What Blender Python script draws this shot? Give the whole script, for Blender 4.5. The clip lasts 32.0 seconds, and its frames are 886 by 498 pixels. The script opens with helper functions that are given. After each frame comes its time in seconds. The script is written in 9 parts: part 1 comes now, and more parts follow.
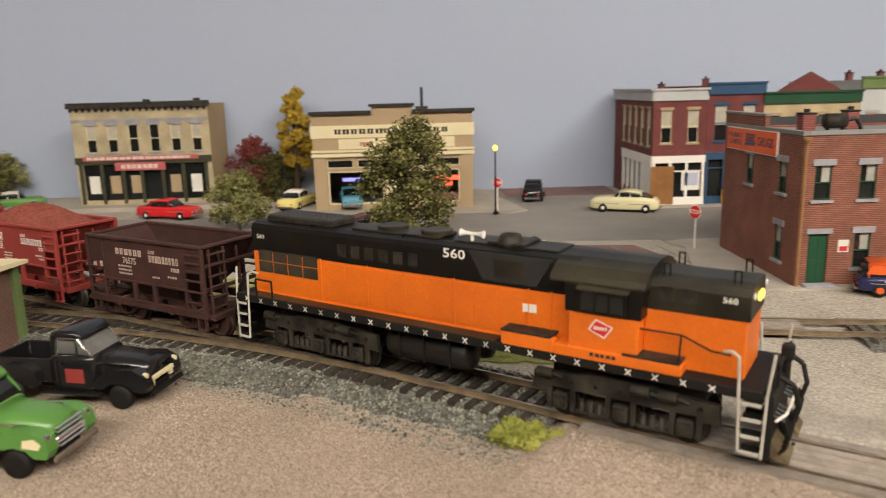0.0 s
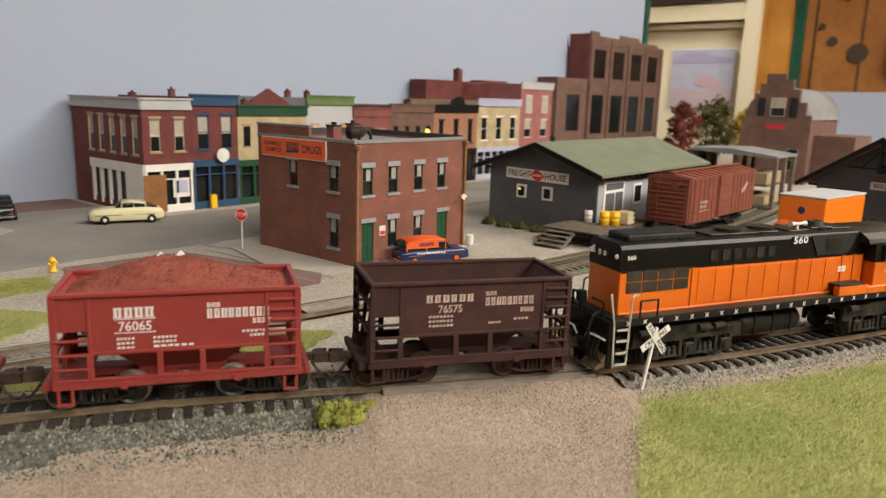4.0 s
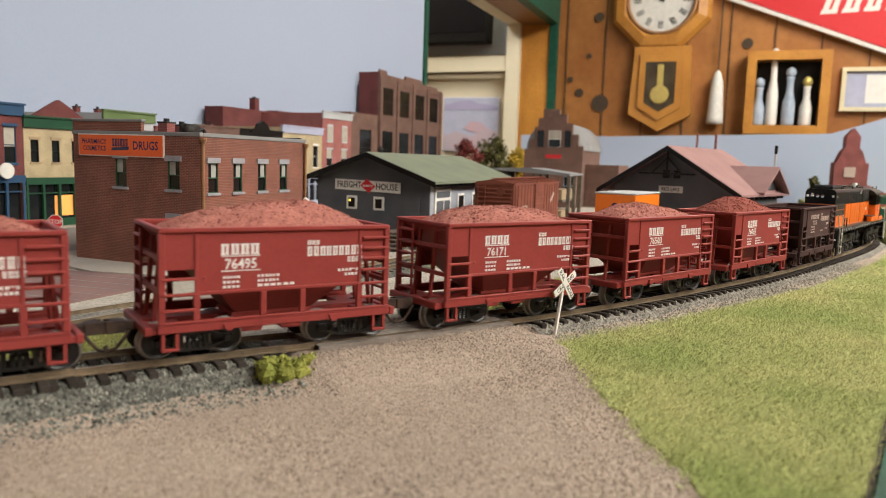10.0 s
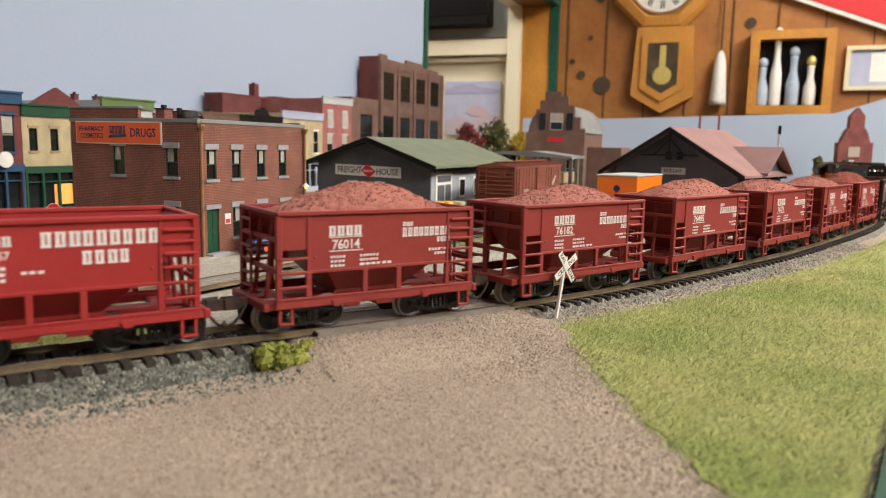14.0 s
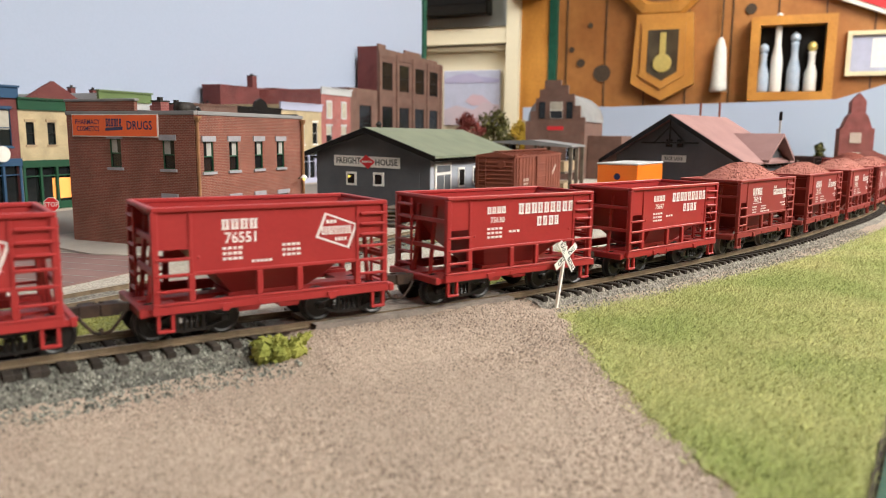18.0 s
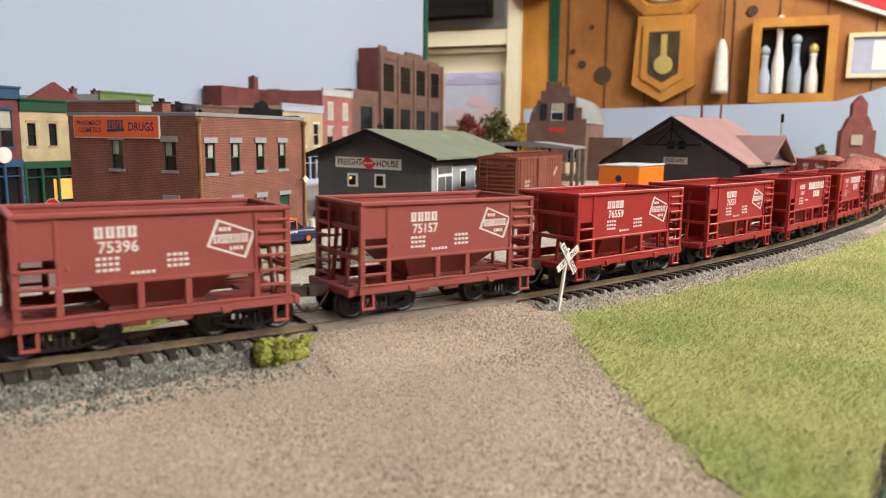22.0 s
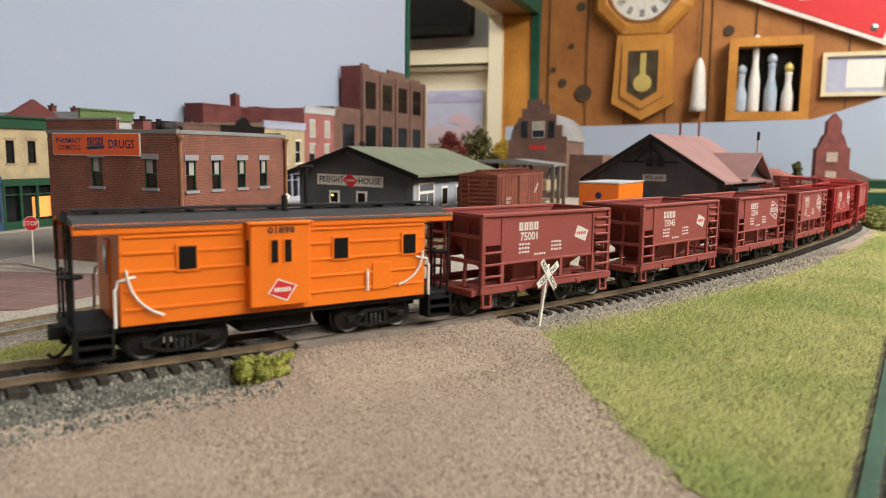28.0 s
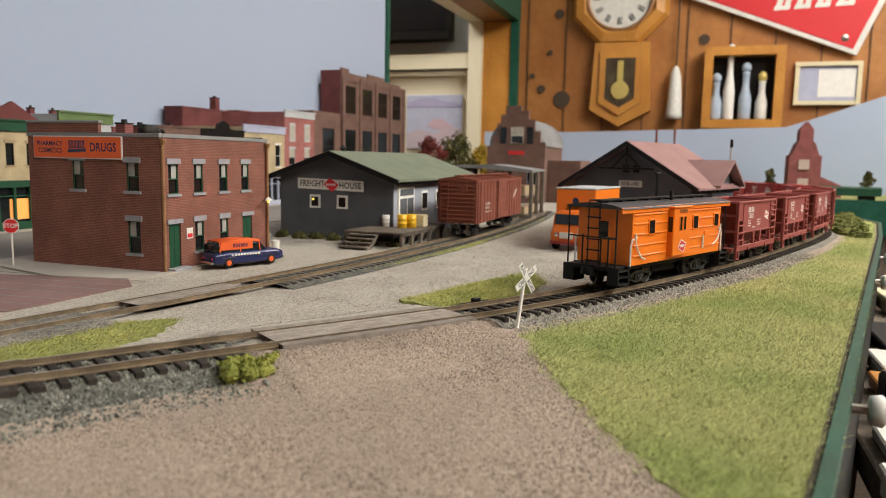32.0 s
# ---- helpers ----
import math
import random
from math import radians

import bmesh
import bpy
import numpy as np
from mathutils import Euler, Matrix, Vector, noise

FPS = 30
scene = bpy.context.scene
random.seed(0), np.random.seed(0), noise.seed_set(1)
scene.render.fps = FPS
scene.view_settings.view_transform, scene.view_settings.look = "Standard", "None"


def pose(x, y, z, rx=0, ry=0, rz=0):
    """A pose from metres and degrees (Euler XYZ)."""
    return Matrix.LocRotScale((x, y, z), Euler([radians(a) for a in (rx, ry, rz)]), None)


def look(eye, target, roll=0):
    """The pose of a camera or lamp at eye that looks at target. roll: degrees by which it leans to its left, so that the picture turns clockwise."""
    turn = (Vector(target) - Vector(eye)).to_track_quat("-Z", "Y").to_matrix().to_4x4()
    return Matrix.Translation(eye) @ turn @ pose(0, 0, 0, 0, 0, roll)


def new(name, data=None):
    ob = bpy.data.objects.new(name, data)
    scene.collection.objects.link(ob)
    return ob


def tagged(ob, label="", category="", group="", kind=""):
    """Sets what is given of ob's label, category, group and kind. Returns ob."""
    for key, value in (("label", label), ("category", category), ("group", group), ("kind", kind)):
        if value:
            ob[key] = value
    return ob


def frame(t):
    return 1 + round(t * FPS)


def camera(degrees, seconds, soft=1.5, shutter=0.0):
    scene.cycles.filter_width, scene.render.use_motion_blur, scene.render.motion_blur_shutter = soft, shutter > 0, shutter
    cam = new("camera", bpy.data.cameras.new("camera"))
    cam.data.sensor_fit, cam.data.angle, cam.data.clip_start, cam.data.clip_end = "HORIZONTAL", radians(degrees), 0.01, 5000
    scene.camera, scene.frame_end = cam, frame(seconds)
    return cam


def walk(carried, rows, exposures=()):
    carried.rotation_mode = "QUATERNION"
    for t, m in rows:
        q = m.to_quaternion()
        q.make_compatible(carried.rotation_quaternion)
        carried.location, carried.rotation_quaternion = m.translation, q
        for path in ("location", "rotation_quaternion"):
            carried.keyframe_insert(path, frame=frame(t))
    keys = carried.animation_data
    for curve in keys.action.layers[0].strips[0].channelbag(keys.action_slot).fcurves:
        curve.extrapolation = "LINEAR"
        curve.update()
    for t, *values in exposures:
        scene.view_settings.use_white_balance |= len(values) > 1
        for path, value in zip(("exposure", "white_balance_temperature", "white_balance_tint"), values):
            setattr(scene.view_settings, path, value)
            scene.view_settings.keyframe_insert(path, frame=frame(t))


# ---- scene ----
cam = camera(62.3, 32.0, 0.6, 0.3)
PATH = [
    (0, (-0.1858, -0.3657, 0.1065), (-0.1799, 0.1226, -0.0007), -1.52),
    (0.5, (-0.1915, -0.3744, 0.1089), (-0.1281, 0.1096, 0.0009), -1.05),
    (1, (-0.2076, -0.3805, 0.1080), (-0.1004, 0.0960, 0.0009), -1.13),
    (1.5, (-0.2163, -0.3889, 0.1134), (-0.0482, 0.0697, 0.0064), -0.79),
    (2, (-0.2207, -0.4056, 0.1264), (-0.0211, 0.0413, 0.0239), -0.19),
    (2.5, (-0.2330, -0.4201, 0.1401), (-0.0133, 0.0191, 0.0463), -0.08),
    (3, (-0.2747, -0.3871, 0.1286), (-0.0058, 0.0239, 0.0351), 0.41),
    (3.5, (-0.3018, -0.3602, 0.1225), (0.0240, 0.0070, 0.0275), 1.16),
    (4, (-0.3125, -0.3339, 0.1079), (0.0635, -0.0202, 0.0071), 1.68),
    (4.5, (-0.3206, -0.3216, 0.0942), (0.0767, -0.0359, -0.0083), 1.63),
    (6.5, (-0.3415, -0.2832, 0.0699), (0.1113, -0.0814, 0.0048), 2.83),
    (7, (-0.3432, -0.2857, 0.0711), (0.1136, -0.0925, 0.0076), 3.31),
    (7.5, (-0.3402, -0.2872, 0.0697), (0.1188, -0.0993, 0.0067), 3.15),
    (8, (-0.3409, -0.2880, 0.0695), (0.1194, -0.1030, 0.0071), 2.82),
    (8.5, (-0.3407, -0.2885, 0.0695), (0.1199, -0.1045, 0.0065), 2.38),
    (9, (-0.3412, -0.2891, 0.0694), (0.1182, -0.1019, 0.0065), 1.80),
    (9.5, (-0.3411, -0.2890, 0.0694), (0.1189, -0.1032, 0.0075), 1.83),
    (10, (-0.3411, -0.2895, 0.0695), (0.1195, -0.1045, 0.0094), 1.80),
    (10.5, (-0.3404, -0.2897, 0.0695), (0.1207, -0.1056, 0.0103), 1.86),
    (11, (-0.3400, -0.2898, 0.0692), (0.1213, -0.1060, 0.0112), 1.67),
    (11.5, (-0.3402, -0.2899, 0.0693), (0.1211, -0.1057, 0.0118), 1.40),
    (12, (-0.3403, -0.2890, 0.0697), (0.1212, -0.1052, 0.0123), 1.55),
    (12.5, (-0.3386, -0.2890, 0.0697), (0.1220, -0.1044, 0.0085), 1.76),
    (13, (-0.3390, -0.2895, 0.0694), (0.1219, -0.1061, 0.0069), 1.66),
    (13.5, (-0.3380, -0.2896, 0.0691), (0.1219, -0.1049, 0.0028), 1.50),
    (14, (-0.3382, -0.2899, 0.0690), (0.1204, -0.1036, -0.0014), 1.15),
    (14.5, (-0.3370, -0.2895, 0.0689), (0.1208, -0.1024, -0.0052), 0.95),
    (16.5, (-0.3350, -0.2892, 0.0685), (0.1210, -0.0995, -0.0099), 0.58),
    (17, (-0.3351, -0.2894, 0.0687), (0.1212, -0.1006, -0.0099), 0.57),
    (17.5, (-0.3352, -0.2897, 0.0685), (0.1220, -0.1028, -0.0091), 0.56),
    (18, (-0.3357, -0.2899, 0.0687), (0.1217, -0.1033, -0.0082), 0.57),
    (18.5, (-0.3356, -0.2895, 0.0686), (0.1222, -0.1033, -0.0073), 0.63),
    (19, (-0.3361, -0.2898, 0.0687), (0.1220, -0.1037, -0.0060), 0.63),
    (19.5, (-0.3354, -0.2893, 0.0689), (0.1225, -0.1027, -0.0056), 0.60),
    (20, (-0.3351, -0.2893, 0.0687), (0.1228, -0.1028, -0.0055), 0.63),
    (20.5, (-0.3353, -0.2893, 0.0688), (0.1226, -0.1026, -0.0056), 0.68),
    (21, (-0.3352, -0.2893, 0.0688), (0.1218, -0.1008, -0.0068), 0.65),
    (21.5, (-0.3352, -0.2892, 0.0688), (0.1218, -0.1011, -0.0073), 0.67),
    (22, (-0.3355, -0.2893, 0.0689), (0.1219, -0.1022, -0.0071), 0.65),
    (22.5, (-0.3361, -0.2894, 0.0690), (0.1217, -0.1031, -0.0062), 0.64),
    (23, (-0.3359, -0.2895, 0.0688), (0.1223, -0.1037, -0.0057), 0.63),
    (23.5, (-0.3362, -0.2898, 0.0689), (0.1223, -0.1042, -0.0044), 0.61),
    (24, (-0.3360, -0.2896, 0.0688), (0.1229, -0.1045, -0.0032), 0.64),
    (24.5, (-0.3358, -0.2896, 0.0689), (0.1232, -0.1046, -0.0022), 0.66),
    (25, (-0.3365, -0.2902, 0.0690), (0.1228, -0.1054, -0.0010), 0.59),
    (25.5, (-0.3363, -0.2902, 0.0686), (0.1236, -0.1064, 0.0001), 0.58),
    (27.5, (-0.3366, -0.2904, 0.0689), (0.1258, -0.1116, 0.0037), 0.63),
    (28, (-0.3368, -0.2905, 0.0691), (0.1264, -0.1137, 0.0046), 0.65),
    (28.5, (-0.3371, -0.2905, 0.0689), (0.1269, -0.1154, 0.0058), 0.76),
    (29, (-0.3389, -0.2909, 0.0694), (0.1260, -0.1178, 0.0067), 0.81),
    (29.5, (-0.3391, -0.2908, 0.0691), (0.1261, -0.1183, 0.0071), 0.83),
    (30, (-0.3392, -0.2911, 0.0692), (0.1264, -0.1196, 0.0076), 0.72),
    (30.5, (-0.3404, -0.2912, 0.0692), (0.1255, -0.1206, 0.0073), 0.73),
    (31, (-0.3422, -0.2915, 0.0692), (0.1239, -0.1214, 0.0079), 0.84),
    (31.5, (-0.3423, -0.2915, 0.0696), (0.1246, -0.1238, 0.0076), 0.95),
    (32, (-0.3435, -0.2921, 0.0697), (0.1251, -0.1287, 0.0084), 1.07),
]
walk(cam, [(t, look(eye, target, roll)) for t, eye, target, roll in PATH], [(0, -0.05, 6980, 10), (2, -0.08, 7000, 10), (4, -0.06, 6850, 9), (7, 0.0, 6480, 8), (10, 0.04, 6480, 8), (14, 0.08, 6450, 8), (16, 0.28, 6320, 8), (18, 0.34, 6300, 8), (20, 0.26, 6350, 8), (24, 0.24, 6350, 8), (28, 0.03, 6400, 8), (32, -0.13, 6420, 8)])
cam.data.dof.use_dof = True
cam.data.dof.focus_distance = 0.35
cam.data.dof.aperture_fstop = 20.0

# ---- light: three added area lamps at ceiling height, fixtures unseen ----
world = bpy.data.worlds.new("room_world")
scene.world = world
world.use_nodes = True
world.node_tree.nodes["Background"].inputs[0].default_value = (0.80, 0.88, 1.0, 1)
world.node_tree.nodes["Background"].inputs[1].default_value = 0.25


def area_lamp(name, x, y, z, sx, sy, watts, colour, tx, ty, tz):
    lamp = bpy.data.lights.new(name, "AREA")
    lamp.shape, lamp.size, lamp.size_y, lamp.energy, lamp.color = "RECTANGLE", sx, sy, watts, colour
    ob = new(name, lamp)
    ob.matrix_world = look((x, y, z), (tx, ty, tz))
    return ob


# main light, unseen, set well forward to brighten the train's sides
area_lamp("added_ceiling_light", 0.06, -1.34, 1.16, 2.7, 0.5, 101.0, (1.0, 0.935, 0.865), -0.05, -0.30, 0.0)
# unseen helper that brightens the grass and pine wall on the right
area_lamp("added_ceiling_light", 1.25, -0.75, 1.16, 0.5, 1.0, 23.0, (1.0, 0.935, 0.86), 1.45, -0.60, 0.0)
# unseen, added because the cream room past the doorway is bright
area_lamp("added_ceiling_light", 1.55, 0.95, 1.16, 0.5, 0.5, 20.0, (1.0, 0.95, 0.88), 1.70, 0.80, 0.0)
scene.view_settings.exposure = 0.0

# ---- mesh helpers: millimetres in, metres out ----
MM = 0.001


class Build:
    """Collects vertices and faces in millimetres."""

    def __init__(self):
        self.v, self.f, self.m = [], [], []
        self.mi = 0

    def add(self, verts, faces):
        n = len(self.v)
        self.v.extend(verts)
        self.f.extend([tuple(i + n for i in f) for f in faces])
        self.m.extend([self.mi] * len(faces))
        return self

    def box(self, x0, x1, y0, y1, z0, z1, b=0.0):
        if b <= 0:
            v = [(x, y, z) for z in (z0, z1) for y in (y0, y1) for x in (x0, x1)]
            return self.add(v, [(0, 2, 3, 1), (4, 5, 7, 6), (0, 1, 5, 4), (2, 6, 7, 3), (0, 4, 6, 2), (1, 3, 7, 5)])
        b = min(b, (x1 - x0) * 0.45, (y1 - y0) * 0.45, (z1 - z0) * 0.45)
        rings = []
        for z, i in ((z0, b), (z0 + b, 0), (z1 - b, 0), (z1, b)):
            c = b + i * 0.6 if i else b
            X0, X1, Y0, Y1 = x0 + i, x1 - i, y0 + i, y1 - i
            c = b if not i else b * 0.6
            rings.append([(X0 + c, Y0, z), (X1 - c, Y0, z), (X1, Y0 + c, z), (X1, Y1 - c, z), (X1 - c, Y1, z), (X0 + c, Y1, z), (X0, Y1 - c, z), (X0, Y0 + c, z)])
        return self.loft(rings)

    def loft(self, rings, cap=True):
        n = len(rings[0])
        v = [p for r in rings for p in r]
        f = []
        for k in range(len(rings) - 1):
            for i in range(n):
                j = (i + 1) % n
                f.append((k * n + i, k * n + j, (k + 1) * n + j, (k + 1) * n + i))
        if cap:
            f.append(tuple(range(n - 1, -1, -1)))
            f.append(tuple((len(rings) - 1) * n + i for i in range(n)))
        return self.add(v, f)

    def prism(self, pts, axis, a, b):
        """A polygon in the two other axes, drawn out along axis from a to b."""
        def at(p, h):
            return {"x": (h, p[0], p[1]), "y": (p[0], h, p[1]), "z": (p[0], p[1], h)}[axis]
        return self.loft([[at(p, a) for p in pts], [at(p, b) for p in pts]])

    def rod(self, p, q, r, n=6, r2=None):
        p, q = Vector(p), Vector(q)
        d = (q - p).normalized()
        u = d.cross(Vector((0, 0, 1)) if abs(d.z) < 0.9 else Vector((1, 0, 0))).normalized()
        w = d.cross(u)
        ring = lambda c, s: [tuple(c + (u * math.cos(2 * math.pi * i / n) + w * math.sin(2 * math.pi * i / n)) * s) for i in range(n)]
        return self.loft([ring(p, r), ring(q, r if r2 is None else r2)])

    def pipe(self, pts, r, n=5):
        for p, q in zip(pts, pts[1:]):
            self.rod(p, q, r, n)
        return self

    def lathe(self, prof, c=(0, 0, 0), axis="z", n=14, cap=True, turn=0.0):
        """A profile of (radius, height) turned about an axis through c."""
        rings = []
        for r, h in prof:
            ring = []
            for i in range(n):
                a = 2 * math.pi * (i + turn) / n
                x, y = r * math.cos(a), r * math.sin(a)
                ring.append({"z": (c[0] + x, c[1] + y, c[2] + h), "y": (c[0] + x, c[1] + h, c[2] - y), "x": (c[0] + h, c[1] + x, c[2] + y)}[axis])
            rings.append(ring)
        return self.loft(rings, cap)

    def blob(self, c, r, rnd, n=7, rings=5, rough=0.25, flat=1.0):
        """An uneven rounded lump."""
        rr = []
        for k in range(rings):
            t = math.pi * (k + 0.5) / rings
            rr.append([(c[0] + r * math.sin(t) * math.cos(2 * math.pi * i / n + k) * rnd.uniform(1 - rough, 1 + rough),
                        c[1] + r * math.sin(t) * math.sin(2 * math.pi * i / n + k) * rnd.uniform(1 - rough, 1 + rough),
                        c[2] - r * flat * math.cos(t) * rnd.uniform(1 - rough, 1 + rough)) for i in range(n)])
        return self.loft(rr)

    def mesh(self, name, mats, smooth=False):
        me = bpy.data.meshes.new(name)
        me.from_pydata([(x * MM, y * MM, z * MM) for x, y, z in self.v], [], self.f)
        for m in mats if isinstance(mats, (list, tuple)) else [mats]:
            me.materials.append(m)
        if isinstance(mats, (list, tuple)):
            me.polygons.foreach_set("material_index", self.m)
        if smooth:
            me.polygons.foreach_set("use_smooth", [True] * len(me.polygons))
        me.update()
        bm = bmesh.new()
        bm.from_mesh(me)
        bmesh.ops.recalc_face_normals(bm, faces=bm.faces)
        bm.to_mesh(me)
        bm.free()
        return me


def part(name, b, mats, parent=None, label="", smooth=False, m=None):
    """ONE mesh object from a Build, under a thing or a part."""
    ob = new(name, b.mesh(name, mats, smooth))
    if parent is not None:
        ob.parent = parent
    if m is not None:
        ob.matrix_basis = m
    if label:
        tagged(ob, label)
    return ob


def shared(name, me, parent, m=None, inverse=None):
    """Another object on the same mesh."""
    ob = new(name, me)
    ob.parent = parent
    if m is not None:
        ob.matrix_basis = m
    if inverse is not None:
        ob.matrix_parent_inverse = inverse
    return ob


def thing(name, label, category, m=None, group="", kind=""):
    """An Empty at the base of a thing."""
    ob = new(name)
    ob.empty_display_size = 0.01
    if m is not None:
        ob.matrix_basis = m
    return tagged(ob, label, category, group, kind)


def at(x, y, z=0.0, rz=0.0, rx=0.0, ry=0.0):
    """A pose from millimetres and degrees."""
    return pose(x * MM, y * MM, z * MM, rx, ry, rz)


# ---- materials ----
def mat(name, col, col2=None, rough=0.6, metal=0.0, scale=120.0, fine=1600.0, var=0.35, bump=0.25, depth=0.00015, emit=0.0, vary=0.0, kind="noise", spec=None, island=0.0):
    m = bpy.data.materials.new(name)
    m.use_nodes = True
    nt = m.node_tree
    bs = nt.nodes["Principled BSDF"]
    bs.inputs["Roughness"].default_value, bs.inputs["Metallic"].default_value = rough, metal
    bs.inputs["Specular IOR Level"].default_value = spec if spec is not None else (0.5 if rough < 0.45 else 0.3 if rough < 0.72 else 0.15)
    col2 = col2 or tuple(c * (1 - var) for c in col)
    tc = nt.nodes.new("ShaderNodeTexCoord")
    n1 = nt.nodes.new("ShaderNodeTexNoise")
    n1.inputs["Scale"].default_value, n1.inputs["Detail"].default_value = scale, 4
    nt.links.new(tc.outputs["Object"], n1.inputs["Vector"])
    ramp = nt.nodes.new("ShaderNodeValToRGB")
    ramp.color_ramp.elements[0].position, ramp.color_ramp.elements[1].position = 0.35, 0.68
    ramp.color_ramp.elements[0].color, ramp.color_ramp.elements[1].color = (*col2, 1), (*col, 1)
    nt.links.new(n1.outputs["Fac"], ramp.inputs["Fac"])
    out = ramp.outputs["Color"]
    n2 = nt.nodes.new("ShaderNodeTexVoronoi" if kind == "stones" else "ShaderNodeTexNoise")
    n2.inputs["Scale"].default_value = fine
    nt.links.new(tc.outputs["Object"], n2.inputs["Vector"])
    fac = n2.outputs["Distance" if kind == "stones" else "Fac"]
    if kind == "stones":
        sep = nt.nodes.new("ShaderNodeSeparateColor")
        nt.links.new(n2.outputs["Color"], sep.inputs["Color"])
        grain = sep.outputs["Red"]
    else:
        grain = fac
    mr = nt.nodes.new("ShaderNodeMapRange")
    mr.inputs["To Min"].default_value, mr.inputs["To Max"].default_value = 1 - var, 1 + var
    nt.links.new(grain, mr.inputs["Value"])
    mx = nt.nodes.new("ShaderNodeMix")
    mx.data_type, mx.blend_type = "RGBA", "MULTIPLY"
    mx.inputs["Factor"].default_value = 1.0
    nt.links.new(out, mx.inputs["A"])
    nt.links.new(mr.outputs["Result"], mx.inputs["B"])
    out = mx.outputs["Result"]
    if vary:
        oi = nt.nodes.new("ShaderNodeObjectInfo")
        v2 = nt.nodes.new("ShaderNodeMapRange")
        v2.inputs["To Min"].default_value, v2.inputs["To Max"].default_value = 1 - vary, 1 + vary
        nt.links.new(oi.outputs["Random"], v2.inputs["Value"])
        m2 = nt.nodes.new("ShaderNodeMix")
        m2.data_type, m2.blend_type = "RGBA", "MULTIPLY"
        m2.inputs["Factor"].default_value = 1.0
        nt.links.new(out, m2.inputs["A"])
        nt.links.new(v2.outputs["Result"], m2.inputs["B"])
        out = m2.outputs["Result"]
    if island:
        ge = nt.nodes.new("ShaderNodeNewGeometry")
        v3 = nt.nodes.new("ShaderNodeMapRange")
        v3.inputs["To Min"].default_value, v3.inputs["To Max"].default_value = 1 - island, 1 + island
        nt.links.new(ge.outputs["Random Per Island"], v3.inputs["Value"])
        m3 = nt.nodes.new("ShaderNodeMix")
        m3.data_type, m3.blend_type = "RGBA", "MULTIPLY"
        m3.inputs["Factor"].default_value = 1.0
        nt.links.new(out, m3.inputs["A"])
        nt.links.new(v3.outputs["Result"], m3.inputs["B"])
        out = m3.outputs["Result"]
    nt.links.new(out, bs.inputs["Base Color"])
    if bump:
        bp = nt.nodes.new("ShaderNodeBump")
        bp.inputs["Strength"].default_value, bp.inputs["Distance"].default_value = bump, depth
        if kind == "stones":
            bp.invert = True
        nt.links.new(fac, bp.inputs["Height"])
        nt.links.new(bp.outputs["Normal"], bs.inputs["Normal"])
    if emit:
        bs.inputs["Emission Color"].default_value, bs.inputs["Emission Strength"].default_value = (*col, 1), emit
    return m


def brick_mat(name, c1, c2, mortar, w=2.6, h=0.95, rough=0.85, gap=0.12):
    """Brickwork by plan distance and height, with recessed joints."""
    m = bpy.data.materials.new(name)
    m.use_nodes = True
    nt = m.node_tree
    bs = nt.nodes["Principled BSDF"]
    bs.inputs["Roughness"].default_value = rough
    tc = nt.nodes.new("ShaderNodeTexCoord")
    sx = nt.nodes.new("ShaderNodeSeparateXYZ")
    nt.links.new(tc.outputs["Object"], sx.inputs[0])
    ad = nt.nodes.new("ShaderNodeMath")
    nt.links.new(sx.outputs["X"], ad.inputs[0])
    nt.links.new(sx.outputs["Y"], ad.inputs[1])
    cx = nt.nodes.new("ShaderNodeCombineXYZ")
    nt.links.new(ad.outputs[0], cx.inputs["X"])
    nt.links.new(sx.outputs["Z"], cx.inputs["Y"])
    br = nt.nodes.new("ShaderNodeTexBrick")
    br.inputs["Scale"].default_value = 1.0
    br.inputs["Brick Width"].default_value, br.inputs["Row Height"].default_value = w * MM, h * MM
    br.inputs["Mortar Size"].default_value = gap * MM
    br.inputs["Mortar Smooth"].default_value = 0.2
    br.inputs["Color1"].default_value, br.inputs["Color2"].default_value, br.inputs["Mortar"].default_value = (*c1, 1), (*c2, 1), (*mortar, 1)
    nt.links.new(cx.outputs[0], br.inputs["Vector"])
    ns = nt.nodes.new("ShaderNodeTexNoise")
    ns.inputs["Scale"].default_value, ns.inputs["Detail"].default_value = 60, 5
    nt.links.new(tc.outputs["Object"], ns.inputs["Vector"])
    mr = nt.nodes.new("ShaderNodeMapRange")
    mr.inputs["From Min"].default_value, mr.inputs["From Max"].default_value = 0.3, 0.7
    mr.inputs["To Min"].default_value, mr.inputs["To Max"].default_value = 0.78, 1.15
    nt.links.new(ns.outputs["Fac"], mr.inputs["Value"])
    mx = nt.nodes.new("ShaderNodeMix")
    mx.data_type, mx.blend_type = "RGBA", "MULTIPLY"
    mx.inputs["Factor"].default_value = 1.0
    nt.links.new(br.outputs["Color"], mx.inputs["A"])
    nt.links.new(mr.outputs["Result"], mx.inputs["B"])
    nt.links.new(mx.outputs["Result"], bs.inputs["Base Color"])
    bp = nt.nodes.new("ShaderNodeBump")
    bp.invert = True
    bp.inputs["Strength"].default_value, bp.inputs["Distance"].default_value = 0.7, 0.0002
    nt.links.new(br.outputs["Fac"], bp.inputs["Height"])
    nt.links.new(bp.outputs["Normal"], bs.inputs["Normal"])
    return m


